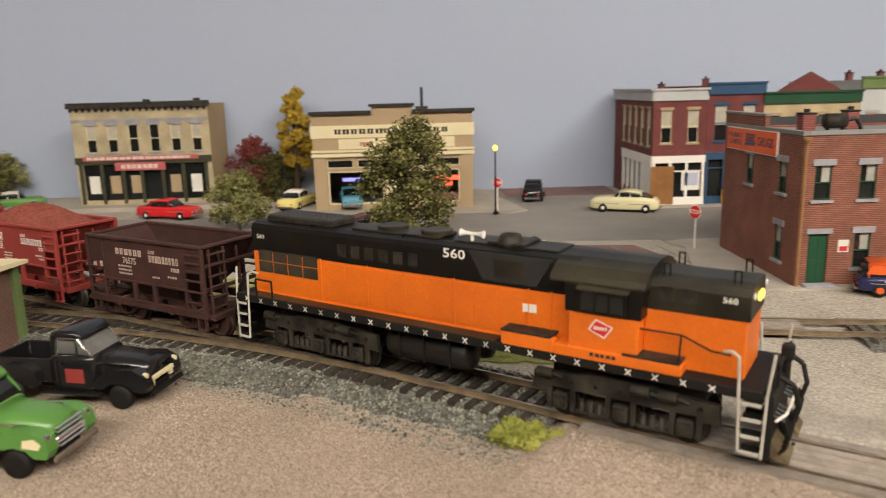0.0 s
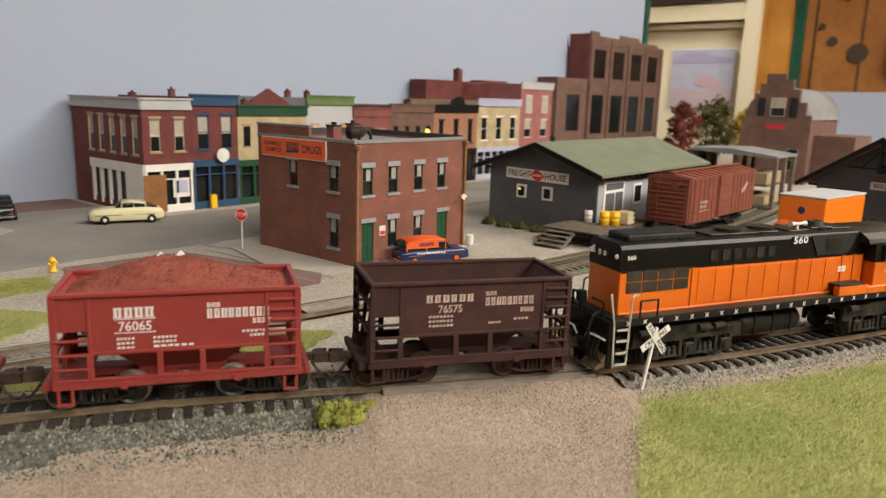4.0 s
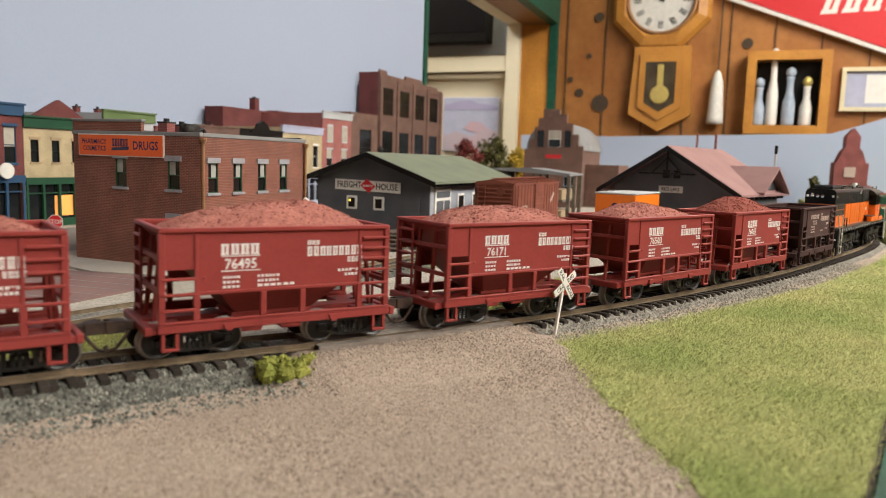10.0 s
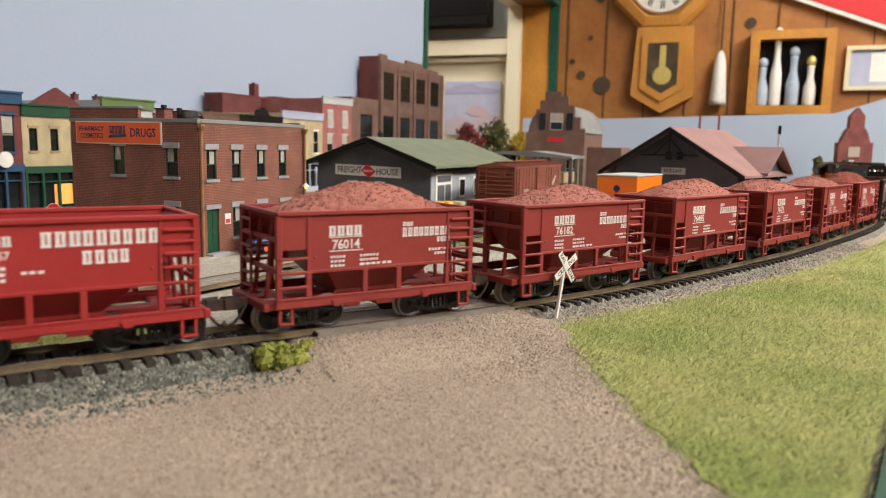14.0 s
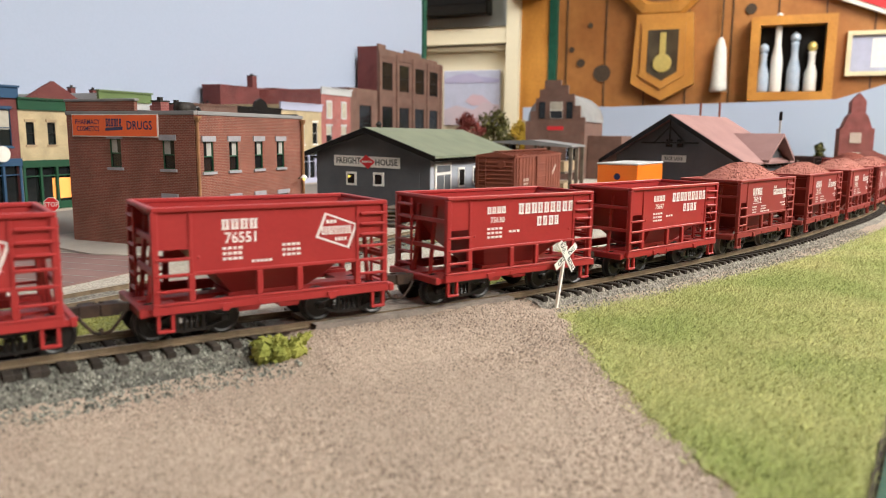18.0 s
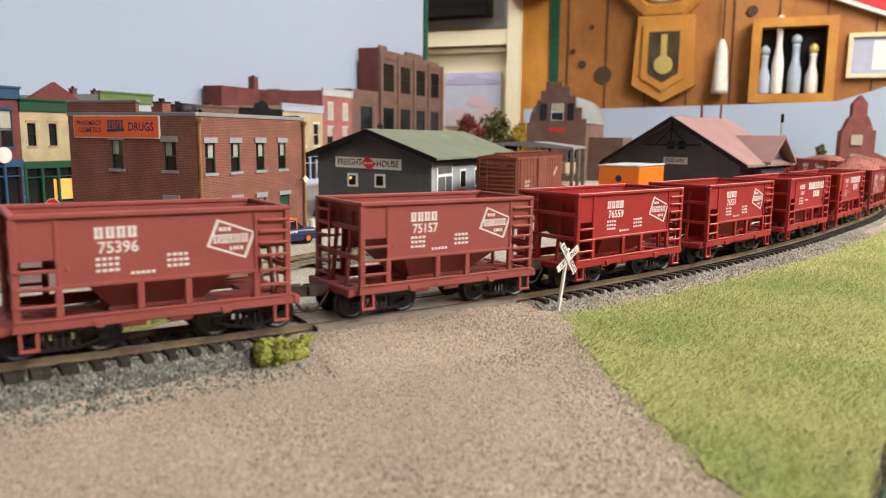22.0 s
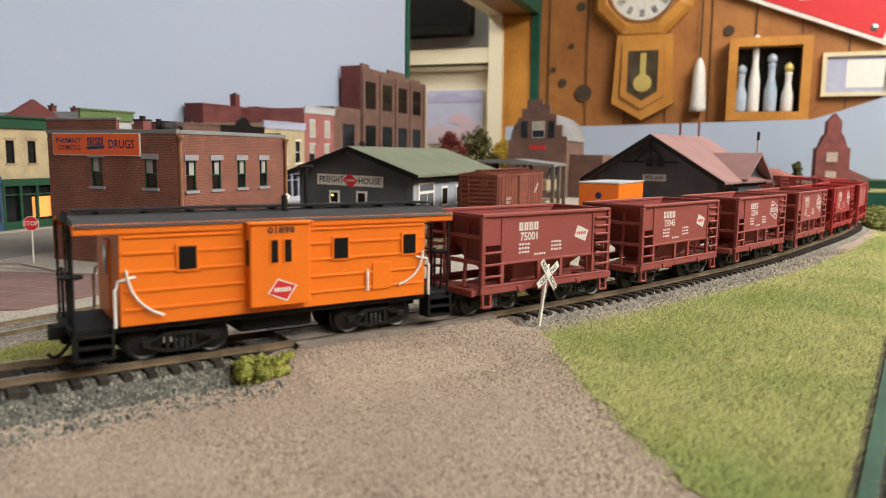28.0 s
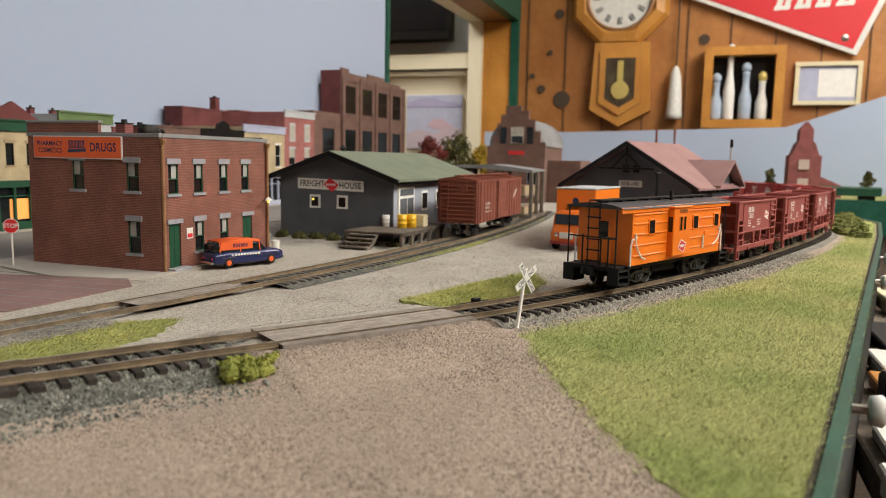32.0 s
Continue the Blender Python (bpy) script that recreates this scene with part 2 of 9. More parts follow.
def glass_mat(name, col=(0.6, 0.7, 0.7), rough=0.05):
    m = bpy.data.materials.new(name)
    m.use_nodes = True
    bs = m.node_tree.nodes["Principled BSDF"]
    bs.inputs["Base Color"].default_value = (*col, 1)
    bs.inputs["Roughness"].default_value = rough
    bs.inputs["Transmission Weight"].default_value = 1.0
    bs.inputs["IOR"].default_value = 1.1
    return m


M = dict(
    gravel=mat("gravel", (0.410, 0.332, 0.262), (0.345, 0.278, 0.220), 0.95, scale=25, fine=1600, var=0.27, bump=0.9, depth=0.0006, kind="stones"),
    pale_gravel=mat("pale_gravel", (0.44, 0.405, 0.345), (0.37, 0.335, 0.28), 0.95, scale=25, fine=1300, var=0.28, bump=0.8, depth=0.0005, kind="stones"),
    asphalt=mat("asphalt", (0.28, 0.26, 0.24), (0.22, 0.205, 0.19), 0.9, scale=14, fine=1500, var=0.16, bump=0.3),
    red_street=mat("red_street", (0.24, 0.15, 0.135), (0.19, 0.12, 0.11), 0.9, scale=30, fine=1400, var=0.2, bump=0.4),
    concrete=mat("concrete", (0.42, 0.38, 0.32), (0.34, 0.31, 0.27), 0.9, scale=30, fine=1200, var=0.15, bump=0.3),
    turf=mat("turf", (0.33, 0.335, 0.135), (0.22, 0.245, 0.085), 0.95, scale=35, fine=1500, var=0.4, bump=0.8, depth=0.0006),
    verge_blade=mat("verge_blade", (0.47, 0.44, 0.14), (0.29, 0.31, 0.08), 0.85, scale=40, fine=900, var=0.25, bump=0, island=0.45),
    blade=mat("blade", (0.54, 0.52, 0.225), (0.335, 0.39, 0.13), 0.8, scale=16, fine=900, var=0.25, bump=0, island=0.4),
    weeds=mat("weeds", (0.30, 0.30, 0.07), (0.17, 0.19, 0.04), 0.9, scale=120, fine=1500, var=0.4, bump=0.6, depth=0.0005),
    ballast=mat("ballast", (0.165, 0.160, 0.135), (0.10, 0.10, 0.086), 0.95, scale=90, fine=1100, var=0.45, bump=0.9, depth=0.0006, kind="stones"),
    pale_stone=mat("pale_stone", (0.36, 0.335, 0.285), (0.25, 0.235, 0.20), 0.95, scale=200, fine=2500, var=0.3, bump=0.2, island=0.6),
    pale_ballast=mat("pale_ballast", (0.26, 0.24, 0.205), (0.18, 0.168, 0.145), 0.95, scale=90, fine=1100, var=0.45, bump=0.9, depth=0.0006, kind="stones"),
    stone=mat("stone", (0.225, 0.222, 0.186), (0.135, 0.140, 0.118), 0.95, scale=200, fine=2500, var=0.3, bump=0.2, island=0.75),
    grit=mat("grit", (0.395, 0.318, 0.252), (0.32, 0.258, 0.207), 0.95, scale=60, fine=2500, var=0.2, bump=0.1, island=0.48),
    tie=mat("tie", (0.06, 0.05, 0.04), (0.03, 0.025, 0.022), 0.9, scale=300, fine=2500, var=0.3, bump=0.4, vary=0.25),
    rail=mat("rail", (0.27, 0.205, 0.13), (0.15, 0.115, 0.075), 0.55, 0.3, scale=150, fine=1800, var=0.25, bump=0.1),
    railtop=mat("railtop", (0.55, 0.48, 0.38), (0.40, 0.34, 0.27), 0.3, 0.9, scale=60, fine=1500, var=0.15, bump=0.05),
    plank=mat("plank", (0.34, 0.295, 0.25), (0.24, 0.205, 0.175), 0.85, scale=200, fine=1500, var=0.3, bump=0.4, vary=0.2),
    sky=mat("painted_sky", (0.365, 0.422, 0.530), (0.352, 0.408, 0.517), 0.9, scale=2, fine=300, var=0.03, bump=0.05),
    wood=mat("pine_panel", (0.43, 0.19, 0.055), (0.29, 0.115, 0.032), 0.45, scale=5, fine=60, var=0.2, bump=0.05),
    oak=mat("oak", (0.56, 0.26, 0.05), (0.44, 0.19, 0.035), 0.35, scale=12, fine=150, var=0.2, bump=0.05),
    cream=mat("cream_paint", (0.74, 0.68, 0.50), (0.68, 0.62, 0.46), 0.7, scale=3, fine=200, var=0.05, bump=0.05),
    green_trim=mat("green_trim", (0.016, 0.090, 0.056), (0.010, 0.062, 0.038), 0.5, spec=0.25, scale=60, fine=700, var=0.35, bump=0.2),
    black=mat("black", (0.0045, 0.0043, 0.0043), (0.009, 0.008, 0.0065), rough=0.4, scale=90, var=0.3, bump=0.1, spec=0.25),
    matt_black=mat("matt_black", (0.005, 0.0048, 0.0046), (0.009, 0.008, 0.007), 0.65, scale=120, var=0.3, bump=0.15),
    truck_black=mat("truck_black", (0.012, 0.0115, 0.011), (0.020, 0.018, 0.016), 0.36, scale=120, var=0.3, bump=0.15, spec=0.4),
    rust_truck=mat("rust_truck", (0.075, 0.034, 0.026), (0.035, 0.018, 0.015), 0.7, scale=160, var=0.3, bump=0.2),
    loco_truck=mat("loco_truck", (0.046, 0.040, 0.030), (0.008, 0.0075, 0.006), 0.6, scale=140, var=0.3, bump=0.25),
    coupler_rust=mat("coupler_rust", (0.085, 0.052, 0.036), (0.03, 0.022, 0.018), 0.6, scale=220, var=0.3, bump=0.2),
    footboard=mat("footboard_tan", (0.17, 0.125, 0.065), (0.08, 0.06, 0.035), 0.7, scale=180, var=0.3, bump=0.2),
    grime=mat("grime", (0.040, 0.034, 0.026), (0.010, 0.009, 0.008), 0.6, scale=250, var=0.35, bump=0.3),
    intake_grey=mat("intake_grey", (0.030, 0.030, 0.029), (0.020, 0.020, 0.019), 0.6, scale=90, var=0.3, bump=0.1),
    tank=mat("tank_soot", (0.022, 0.020, 0.017), (0.009, 0.0085, 0.008), 0.45, scale=60, var=0.3, bump=0.1),
    grille_dark=mat("grille_dark", (0.055, 0.045, 0.028), (0.03, 0.025, 0.017), 0.6, scale=150, var=0.3, bump=0.3),
    roof_black=mat("roof_black", (0.006, 0.006, 0.006), (0.036, 0.031, 0.018), 0.45, scale=55, var=0.3, bump=0.1),
    orange=mat("orange_paint", (0.80, 0.175, 0.012), (0.60, 0.125, 0.012), 0.42, scale=28, fine=900, var=0.14, bump=0.06),
    orange2=mat("caboose_orange", (0.84, 0.20, 0.010), (0.80, 0.18, 0.010), 0.4, scale=40, fine=900, var=0.06, bump=0.04),
    white=mat("white_paint", (0.78, 0.76, 0.70), rough=0.5, scale=80, var=0.08, bump=0.05),
    rail_white=mat("rail_white", (0.52, 0.50, 0.44), (0.40, 0.38, 0.33), rough=0.5, scale=150, var=0.2, bump=0.05),
    lettering=mat("lettering", (0.74, 0.70, 0.66), rough=0.6, scale=500, var=0.15, bump=0),
    rust_lettering=mat("rust_lettering", (0.56, 0.45, 0.38), (0.40, 0.31, 0.26), rough=0.8, scale=600, var=0.3, bump=0),
    ore_red=mat("ore_car_red", (0.285, 0.046, 0.038), (0.25, 0.038, 0.032), 0.5, scale=60, fine=1000, var=0.12, bump=0.1),
    ore_red_bright=mat("ore_car_bright_red", (0.36, 0.030, 0.028), (0.315, 0.024, 0.023), 0.42, scale=60, fine=1000, var=0.1, bump=0.08),
    ore_red_dull=mat("ore_car_dull_red", (0.31, 0.078, 0.066), (0.27, 0.066, 0.056), 0.6, scale=60, fine=1000, var=0.12, bump=0.1),
    ore_brown=mat("ore_car_brown", (0.065, 0.028, 0.023), (0.04, 0.018, 0.016), 0.7, scale=90, fine=900, var=0.3, bump=0.2),
    ore=mat("iron_ore", (0.335, 0.135, 0.105), (0.275, 0.105, 0.082), 0.9, scale=160, fine=1700, var=0.2, bump=0.5, depth=0.0004, kind="stones", island=0.25),
    ore_dark=mat("iron_ore_dark", (0.235, 0.070, 0.050), (0.19, 0.055, 0.040), 0.95, scale=160, fine=1900, var=0.2, bump=0.5, depth=0.0003, kind="stones", island=0.2),
    boxcar=mat("boxcar_red", (0.22, 0.065, 0.038), (0.17, 0.05, 0.03), 0.7, scale=70, var=0.2, bump=0.15),
    badge_red=mat("badge_red", (0.60, 0.03, 0.035), rough=0.45, var=0.05, bump=0),
    steel=mat("wheel_steel", (0.34, 0.31, 0.28), rough=0.35, metal=0.9, scale=200, var=0.2, bump=0.1),
    chrome=mat("chrome", (0.75, 0.75, 0.74), rough=0.12, metal=1.0, var=0.05, bump=0),
    glow=mat("lamp_glow", (1.0, 0.72, 0.12), rough=0.4, var=0.0, bump=0, emit=1.6),
    warm=mat("window_glow", (1.0, 0.42, 0.10), rough=0.6, var=0.1, bump=0, emit=0.4),
    drug_brick=brick_mat("drug_brick", (0.225, 0.068, 0.042), (0.165, 0.048, 0.031), (0.27, 0.155, 0.11)),
    maroon_brick=brick_mat("maroon_brick", (0.155, 0.030, 0.028), (0.13, 0.026, 0.025), (0.20, 0.08, 0.07)),
    red_brick=brick_mat("red_brick", (0.23, 0.06, 0.053), (0.195, 0.05, 0.045), (0.30, 0.13, 0.11)),
    brown_brick=brick_mat("brown_brick", (0.17, 0.082, 0.058), (0.138, 0.068, 0.05), (0.20, 0.14, 0.11)),
    orange_brick=brick_mat("orange_brick", (0.40, 0.17, 0.09), (0.34, 0.145, 0.08), (0.36, 0.23, 0.16)),
    pink_brick=brick_mat("pink_brick", (0.36, 0.10, 0.09), (0.31, 0.085, 0.08), (0.36, 0.2, 0.17)),
    tan_brick=brick_mat("tan_brick", (0.52, 0.42, 0.24), (0.47, 0.37, 0.21), (0.42, 0.35, 0.23)),
    yellow_brick=brick_mat("yellow_brick", (0.50, 0.42, 0.26), (0.44, 0.37, 0.23), (0.38, 0.33, 0.23)),
    tan=mat("tan_paint", (0.40, 0.30, 0.185), rough=0.8, scale=40, var=0.12, bump=0.15),
    cream_trim=mat("cream_trim", (0.70, 0.62, 0.40), rough=0.7, scale=60, var=0.08, bump=0.1),
    grey_paint=mat("grey_paint", (0.47, 0.48, 0.48), rough=0.8, scale=40, var=0.1, bump=0.1),
    grey_stone=mat("grey_stone", (0.33, 0.33, 0.35), rough=0.85, scale=150, var=0.2, bump=0.2),
    lav=mat("lavender_paint", (0.42, 0.44, 0.56), rough=0.8, scale=40, var=0.1, bump=0.1),
    blue=mat("blue_paint", (0.025, 0.07, 0.14), rough=0.6, scale=40, var=0.15, bump=0.1),
    green=mat("green_paint", (0.012, 0.065, 0.03), rough=0.6, scale=50, var=0.15, bump=0.1),
    moss=mat("moss_green_paint", (0.13, 0.19, 0.07), rough=0.7, scale=50, var=0.15, bump=0.1),
    copper=mat("copper_pipe", (0.36, 0.19, 0.09), rough=0.5, metal=0.3, scale=150, var=0.25, bump=0.1),
    tar_roof=mat("tar_roof", (0.25, 0.25, 0.245), (0.20, 0.20, 0.20), 0.9, scale=30, fine=1500, var=0.12, bump=0.2),
    green_roof=mat("green_shingle", (0.185, 0.205, 0.145), (0.155, 0.175, 0.125), 0.9, scale=40, fine=1500, var=0.15, bump=0.3),
    pink_roof=mat("faded_red_shingle", (0.31, 0.185, 0.17), (0.265, 0.155, 0.145), 0.9, scale=40, fine=1300, var=0.15, bump=0.3),
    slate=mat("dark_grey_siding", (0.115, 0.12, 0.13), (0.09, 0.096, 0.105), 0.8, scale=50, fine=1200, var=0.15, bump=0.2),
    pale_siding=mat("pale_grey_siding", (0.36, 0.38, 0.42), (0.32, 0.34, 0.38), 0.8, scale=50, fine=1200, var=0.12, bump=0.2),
    timber=mat("old_timber", (0.19, 0.155, 0.12), (0.12, 0.10, 0.08), 0.9, scale=150, fine=1500, var=0.25, bump=0.3, vary=0.15),
    dark_pane=mat("dark_window", (0.012, 0.014, 0.014), rough=0.12, var=0.2, bump=0),
    blind=mat("window_blind", (0.45, 0.42, 0.34), rough=0.7, scale=150, var=0.2, bump=0.05),
    curtain=mat("pale_quarter_pane", (0.40, 0.39, 0.35), rough=0.8, scale=200, var=0.2, bump=0.05),
    glass=glass_mat("pane_glass"),
    sign_orange=mat("sign_orange", (0.80, 0.13, 0.028), rough=0.5, scale=80, var=0.08, bump=0.03),
    sign_white=mat("sign_white", (0.72, 0.70, 0.64), rough=0.6, scale=100, var=0.12, bump=0.05),
    navy=mat("navy_paint", (0.02, 0.025, 0.09), rough=0.25, var=0.1, bump=0),
    ink=mat("ink", (0.03, 0.03, 0.03), rough=0.6, var=0.1, bump=0),
    stop_red=mat("stop_red", (0.62, 0.015, 0.02), rough=0.4, var=0.05, bump=0),
    yellow=mat("yellow_paint", (0.85, 0.50, 0.02), rough=0.4, var=0.06, bump=0.02),
    caboose_roof=mat("caboose_roof", (0.055, 0.055, 0.058), (0.04, 0.04, 0.042), 0.6, scale=40, var=0.2, bump=0.1),
    picture_pink=mat("picture_pink", (0.50, 0.36, 0.40), (0.44, 0.36, 0.44), rough=0.8, scale=14, var=0.1, bump=0),
    picture_blush=mat("picture_blush", (0.48, 0.38, 0.42), (0.40, 0.36, 0.40), rough=0.8, scale=14, var=0.1, bump=0),
    pale_grit=mat("pale_grit", (0.42, 0.385, 0.33), (0.35, 0.315, 0.265), 0.95, scale=60, fine=2500, var=0.2, bump=0.1, island=0.5),
    far_wall=mat("far_wall", (0.36, 0.40, 0.44), (0.33, 0.37, 0.41), 0.8, scale=3, fine=200, var=0.05, bump=0.05),
    picture_hill=mat("picture_hill", (0.30, 0.30, 0.46), (0.36, 0.34, 0.48), rough=0.8, scale=14, var=0.1, bump=0),
    clock_back=mat("clock_back", (0.10, 0.075, 0.04), (0.05, 0.036, 0.02), rough=0.25, scale=20, var=0.3, bump=0),
    bottle_blue=mat("bottle_blue", (0.30, 0.38, 0.48), (0.42, 0.48, 0.55), rough=0.12, scale=30, var=0.15, bump=0),
    brass=mat("brass", (0.70, 0.55, 0.17), rough=0.35, metal=0.4, var=0.15, bump=0.05),
    door_wood=mat("door_wood", (0.30, 0.14, 0.05), (0.22, 0.10, 0.035), 0.5, scale=80, fine=700, var=0.2, bump=0.1),
    banner=mat("faded_banner", (0.50, 0.13, 0.13), (0.42, 0.10, 0.10), rough=0.7, scale=200, var=0.2, bump=0),
    dark_olive=mat("dark_olive_paint", (0.055, 0.055, 0.03), (0.035, 0.035, 0.02), rough=0.6, scale=80, var=0.2, bump=0.05),
    pickup_glass=mat("pickup_glass", (0.20, 0.20, 0.19), (0.12, 0.12, 0.115), rough=0.1, scale=60, var=0.2, bump=0),
    car_cream=mat("car_cream", (0.66, 0.62, 0.38), rough=0.25, var=0.04, bump=0),
    car_red=mat("car_red", (0.62, 0.02, 0.025), rough=0.2, var=0.04, bump=0),
    car_black=mat("car_black", (0.012, 0.012, 0.013), rough=0.18, var=0.1, bump=0),
    car_green=mat("car_green", (0.09, 0.24, 0.05), rough=0.3, var=0.08, bump=0.02),
    car_yellow=mat("car_yellow", (0.72, 0.62, 0.22), rough=0.25, var=0.05, bump=0),
    car_maroon=mat("car_maroon", (0.10, 0.015, 0.02), rough=0.2, var=0.05, bump=0),
    car_blue=mat("car_blue", (0.12, 0.36, 0.48), rough=0.25, var=0.05, bump=0),
    leaf=mat("leaf", (0.145, 0.135, 0.045), (0.055, 0.056, 0.018), 0.8, scale=90, fine=700, var=0.4, bump=0, island=0.45),
    # pale shrub leaves; on the olive tree they imitate lit highlights
    leaf_pale_highlight=mat("leaf_pale_highlight", (0.33, 0.31, 0.13), (0.18, 0.19, 0.06), 0.8, scale=90, fine=700, var=0.4, bump=0),
    leaf_edge=mat("leaf_edge", (0.19, 0.20, 0.055), (0.09, 0.105, 0.03), 0.85, scale=90, fine=700, var=0.4, bump=0.3),
    leaf_yellow=mat("leaf_yellow", (0.52, 0.36, 0.05), (0.36, 0.24, 0.03), 0.8, scale=90, fine=700, var=0.35, bump=0),
    leaf_red=mat("leaf_red", (0.25, 0.06, 0.05), (0.16, 0.04, 0.035), 0.8, scale=90, fine=700, var=0.35, bump=0),
    bark=mat("bark", (0.09, 0.065, 0.045), rough=0.9, scale=200, var=0.3, bump=0.4),
    neon_red=mat("neon_red", (1.0, 0.10, 0.05), rough=0.5, var=0, bump=0, emit=1.5),
    neon_blue=mat("neon_blue", (0.25, 0.25, 1.0), rough=0.5, var=0, bump=0, emit=1.2),
    room_floor=mat("room_floor", (0.20, 0.15, 0.11), rough=0.8, scale=4, fine=200, var=0.2, bump=0.1),
    ceiling=mat("ceiling_low_fill", (0.55, 0.54, 0.50), rough=0.9, scale=4, fine=200, var=0.05, bump=0.05),
)

# ---- lettering ----
FONT_CACHE = {}


def text_mesh(words, height, spread=1.0):
    """Words in the built-in font as a flat mesh in millimetres, centred; returns its faces as a Build."""
    key = (words, height, spread)
    if key not in FONT_CACHE:
        cu = bpy.data.curves.new("words", "FONT")
        cu.body, cu.size, cu.align_x, cu.align_y = words, 1.0, "CENTER", "CENTER"
        cu.resolution_u, cu.extrude, cu.offset = 2, 0.0, 0.018
        ob = bpy.data.objects.new("words", cu)
        scene.collection.objects.link(ob)
        deps = bpy.context.evaluated_depsgraph_get()
        me = ob.evaluated_get(deps).to_mesh()
        v = [tuple(p.co) for p in me.vertices]
        f = [tuple(p.vertices) for p in me.polygons]
        ob.evaluated_get(deps).to_mesh_clear()
        bpy.data.objects.remove(ob)
        bpy.data.curves.remove(cu)
        k = height / 0.70
        FONT_CACHE[key] = ([(x * k * spread, y * k) for x, y, z in v], f)
    return FONT_CACHE[key]


def write(b, words, height, place, spread=1.0):
    """Lays words into b; place turns (u, v) into (x, y, z)."""
    v, f = text_mesh(words, height, spread)
    return b.add([place(x, y) for x, y in v], f)


def blocks(b, u, v, height, count, width, place, seed=0):
    """Plain upright bars, as unread lettering: count bars from u rightwards."""
    rnd = random.Random(seed + count)
    step = width / count
    for i in range(count):
        a = u + i * step
        w = step * rnd.uniform(0.62, 0.8)
        lo, hi, foot = v - height / 2, v + height / 2, height * 0.16
        cuts = [(a, a + w * 0.42, lo + foot, hi - foot), (a + w * 0.60, a + w, lo + foot, hi - foot), (a - w * 0.06, a + w * 1.06, lo, lo + foot), (a - w * 0.06, a + w * 1.06, hi - foot, hi)] if height > 1.3 else [(a, a + w, lo, hi)]
        for c, d, e, g in cuts:
            q = [(c, e), (d, e), (d, g), (c, g)]
            b.add([place(*p) for p in q], [(0, 1, 2, 3)])
    return b



# ---- track lines ----
def run_line(x, y, h, pieces, back=False, ds=5.0):
    """Steps along pieces of (length, curvature); returns rows of distance, x, y, heading."""
    rows, s, sign = [], 0.0, -1.0 if back else 1.0
    for length, k in pieces:
        for _ in range(int(round(length / ds))):
            rows.append((s * sign, x, y, h))
            hm = h + sign * k * ds / 2
            x, y, h, s = x + sign * ds * math.cos(hm), y + sign * ds * math.sin(hm), h + sign * k * ds, s + ds
    rows.append((s * sign, x, y, h))
    return rows


START = (-400.0, 6.1, radians(-31.43))
BENDS = [(200, 0), (100, -0.00058), (100, 0.00063), (100, 0.00098), (100, 0.00047), (100, 0.00068), (100, 0.00011), (100, 0.00082), (100, 0.00276), (300, 0.0034), (350, -0.0033), (600, 0)]
MAIN = np.array(run_line(*START, [(330, -0.00166), (1200, 0)], back=True)[:0:-1] + run_line(*START, BENDS))


def main_at(s):
    """Place and heading on the main line."""
    return tuple(float(np.interp(s, MAIN[:, 0], MAIN[:, c])) for c in (1, 2, 3))


def rail_z(s):
    """Height of the railhead."""
    return 9.3 + 1.6 * float(np.interp(s, [200, 400], [1, 0]))


x0, y0, h0 = main_at(250)
SPUR = np.array(run_line(x0, y0, h0, [(170, -0.0016), (900, 0)], back=True)[::-1])
SIDING = np.array([(i * 5.0, x, -46 - 0.1517 * (x + 146) + 0.0002246 * (x + 146) * (x - 210), math.atan(-0.1517 + 0.0002246 * (2 * x - 64))) for i, x in enumerate(np.arange(-330, 640, 5.0))])


def to_main(x, y):
    """Distance along and to the left of the main line."""
    i = int(np.argmin((MAIN[:, 1] - x) ** 2 + (MAIN[:, 2] - y) ** 2))
    s, mx, my, h = MAIN[i]
    return s, -(x - mx) * math.sin(h) + (y - my) * math.cos(h)


def smooth(a, b, t):
    t = min(1.0, max(0.0, (t - a) / (b - a)))
    return t * t * (3 - 2 * t)


def ground_z(x, y):
    """The layout's surface: flat town, low bank under the main line, a road that climbs to the crossing."""
    s, d = to_main(x, y)
    bank = 4.0 * (1 - smooth(20, 42, abs(d)))
    front = 2.6 * smooth(30, -20, d)
    z = max(front, min(bank, 4.0)) if d < 25 else bank * 0.6
    on_road = smooth(292, 306, s) * smooth(404, 390, s)
    ramp = 8.9 * (1 - smooth(12, 62, abs(d)))
    z = max(z, on_road * ramp)
    if abs(d) < 14 and on_road > 0.5:
        z = min(z, 7.6)
    return z


def noise2(x, y, k):
    return noise.noise(Vector((x * k, y * k, 3.7)))


LAYOUT = [(-1900, -249), (-500, -249), (-182, -318), (450, -455), (640, -492), (760, -478), (850, -410), (900, -330), (1780, -330), (1780, 408), (-1900, 408)]


def inside(x, y, poly):
    hit = False
    for (ax, ay), (bx, by) in zip(poly, poly[1:] + poly[:1]):
        if (ay > y) != (by > y) and x < (bx - ax) * (y - ay) / (by - ay) + ax:
            hit = not hit
    return hit


def front_edge(x):
    return float(np.interp(x, [-1900, -500, -182, 450, 640, 760, 850, 900, 1780], [-249, -249, -318, -455, -492, -478, -410, -330, -330]))


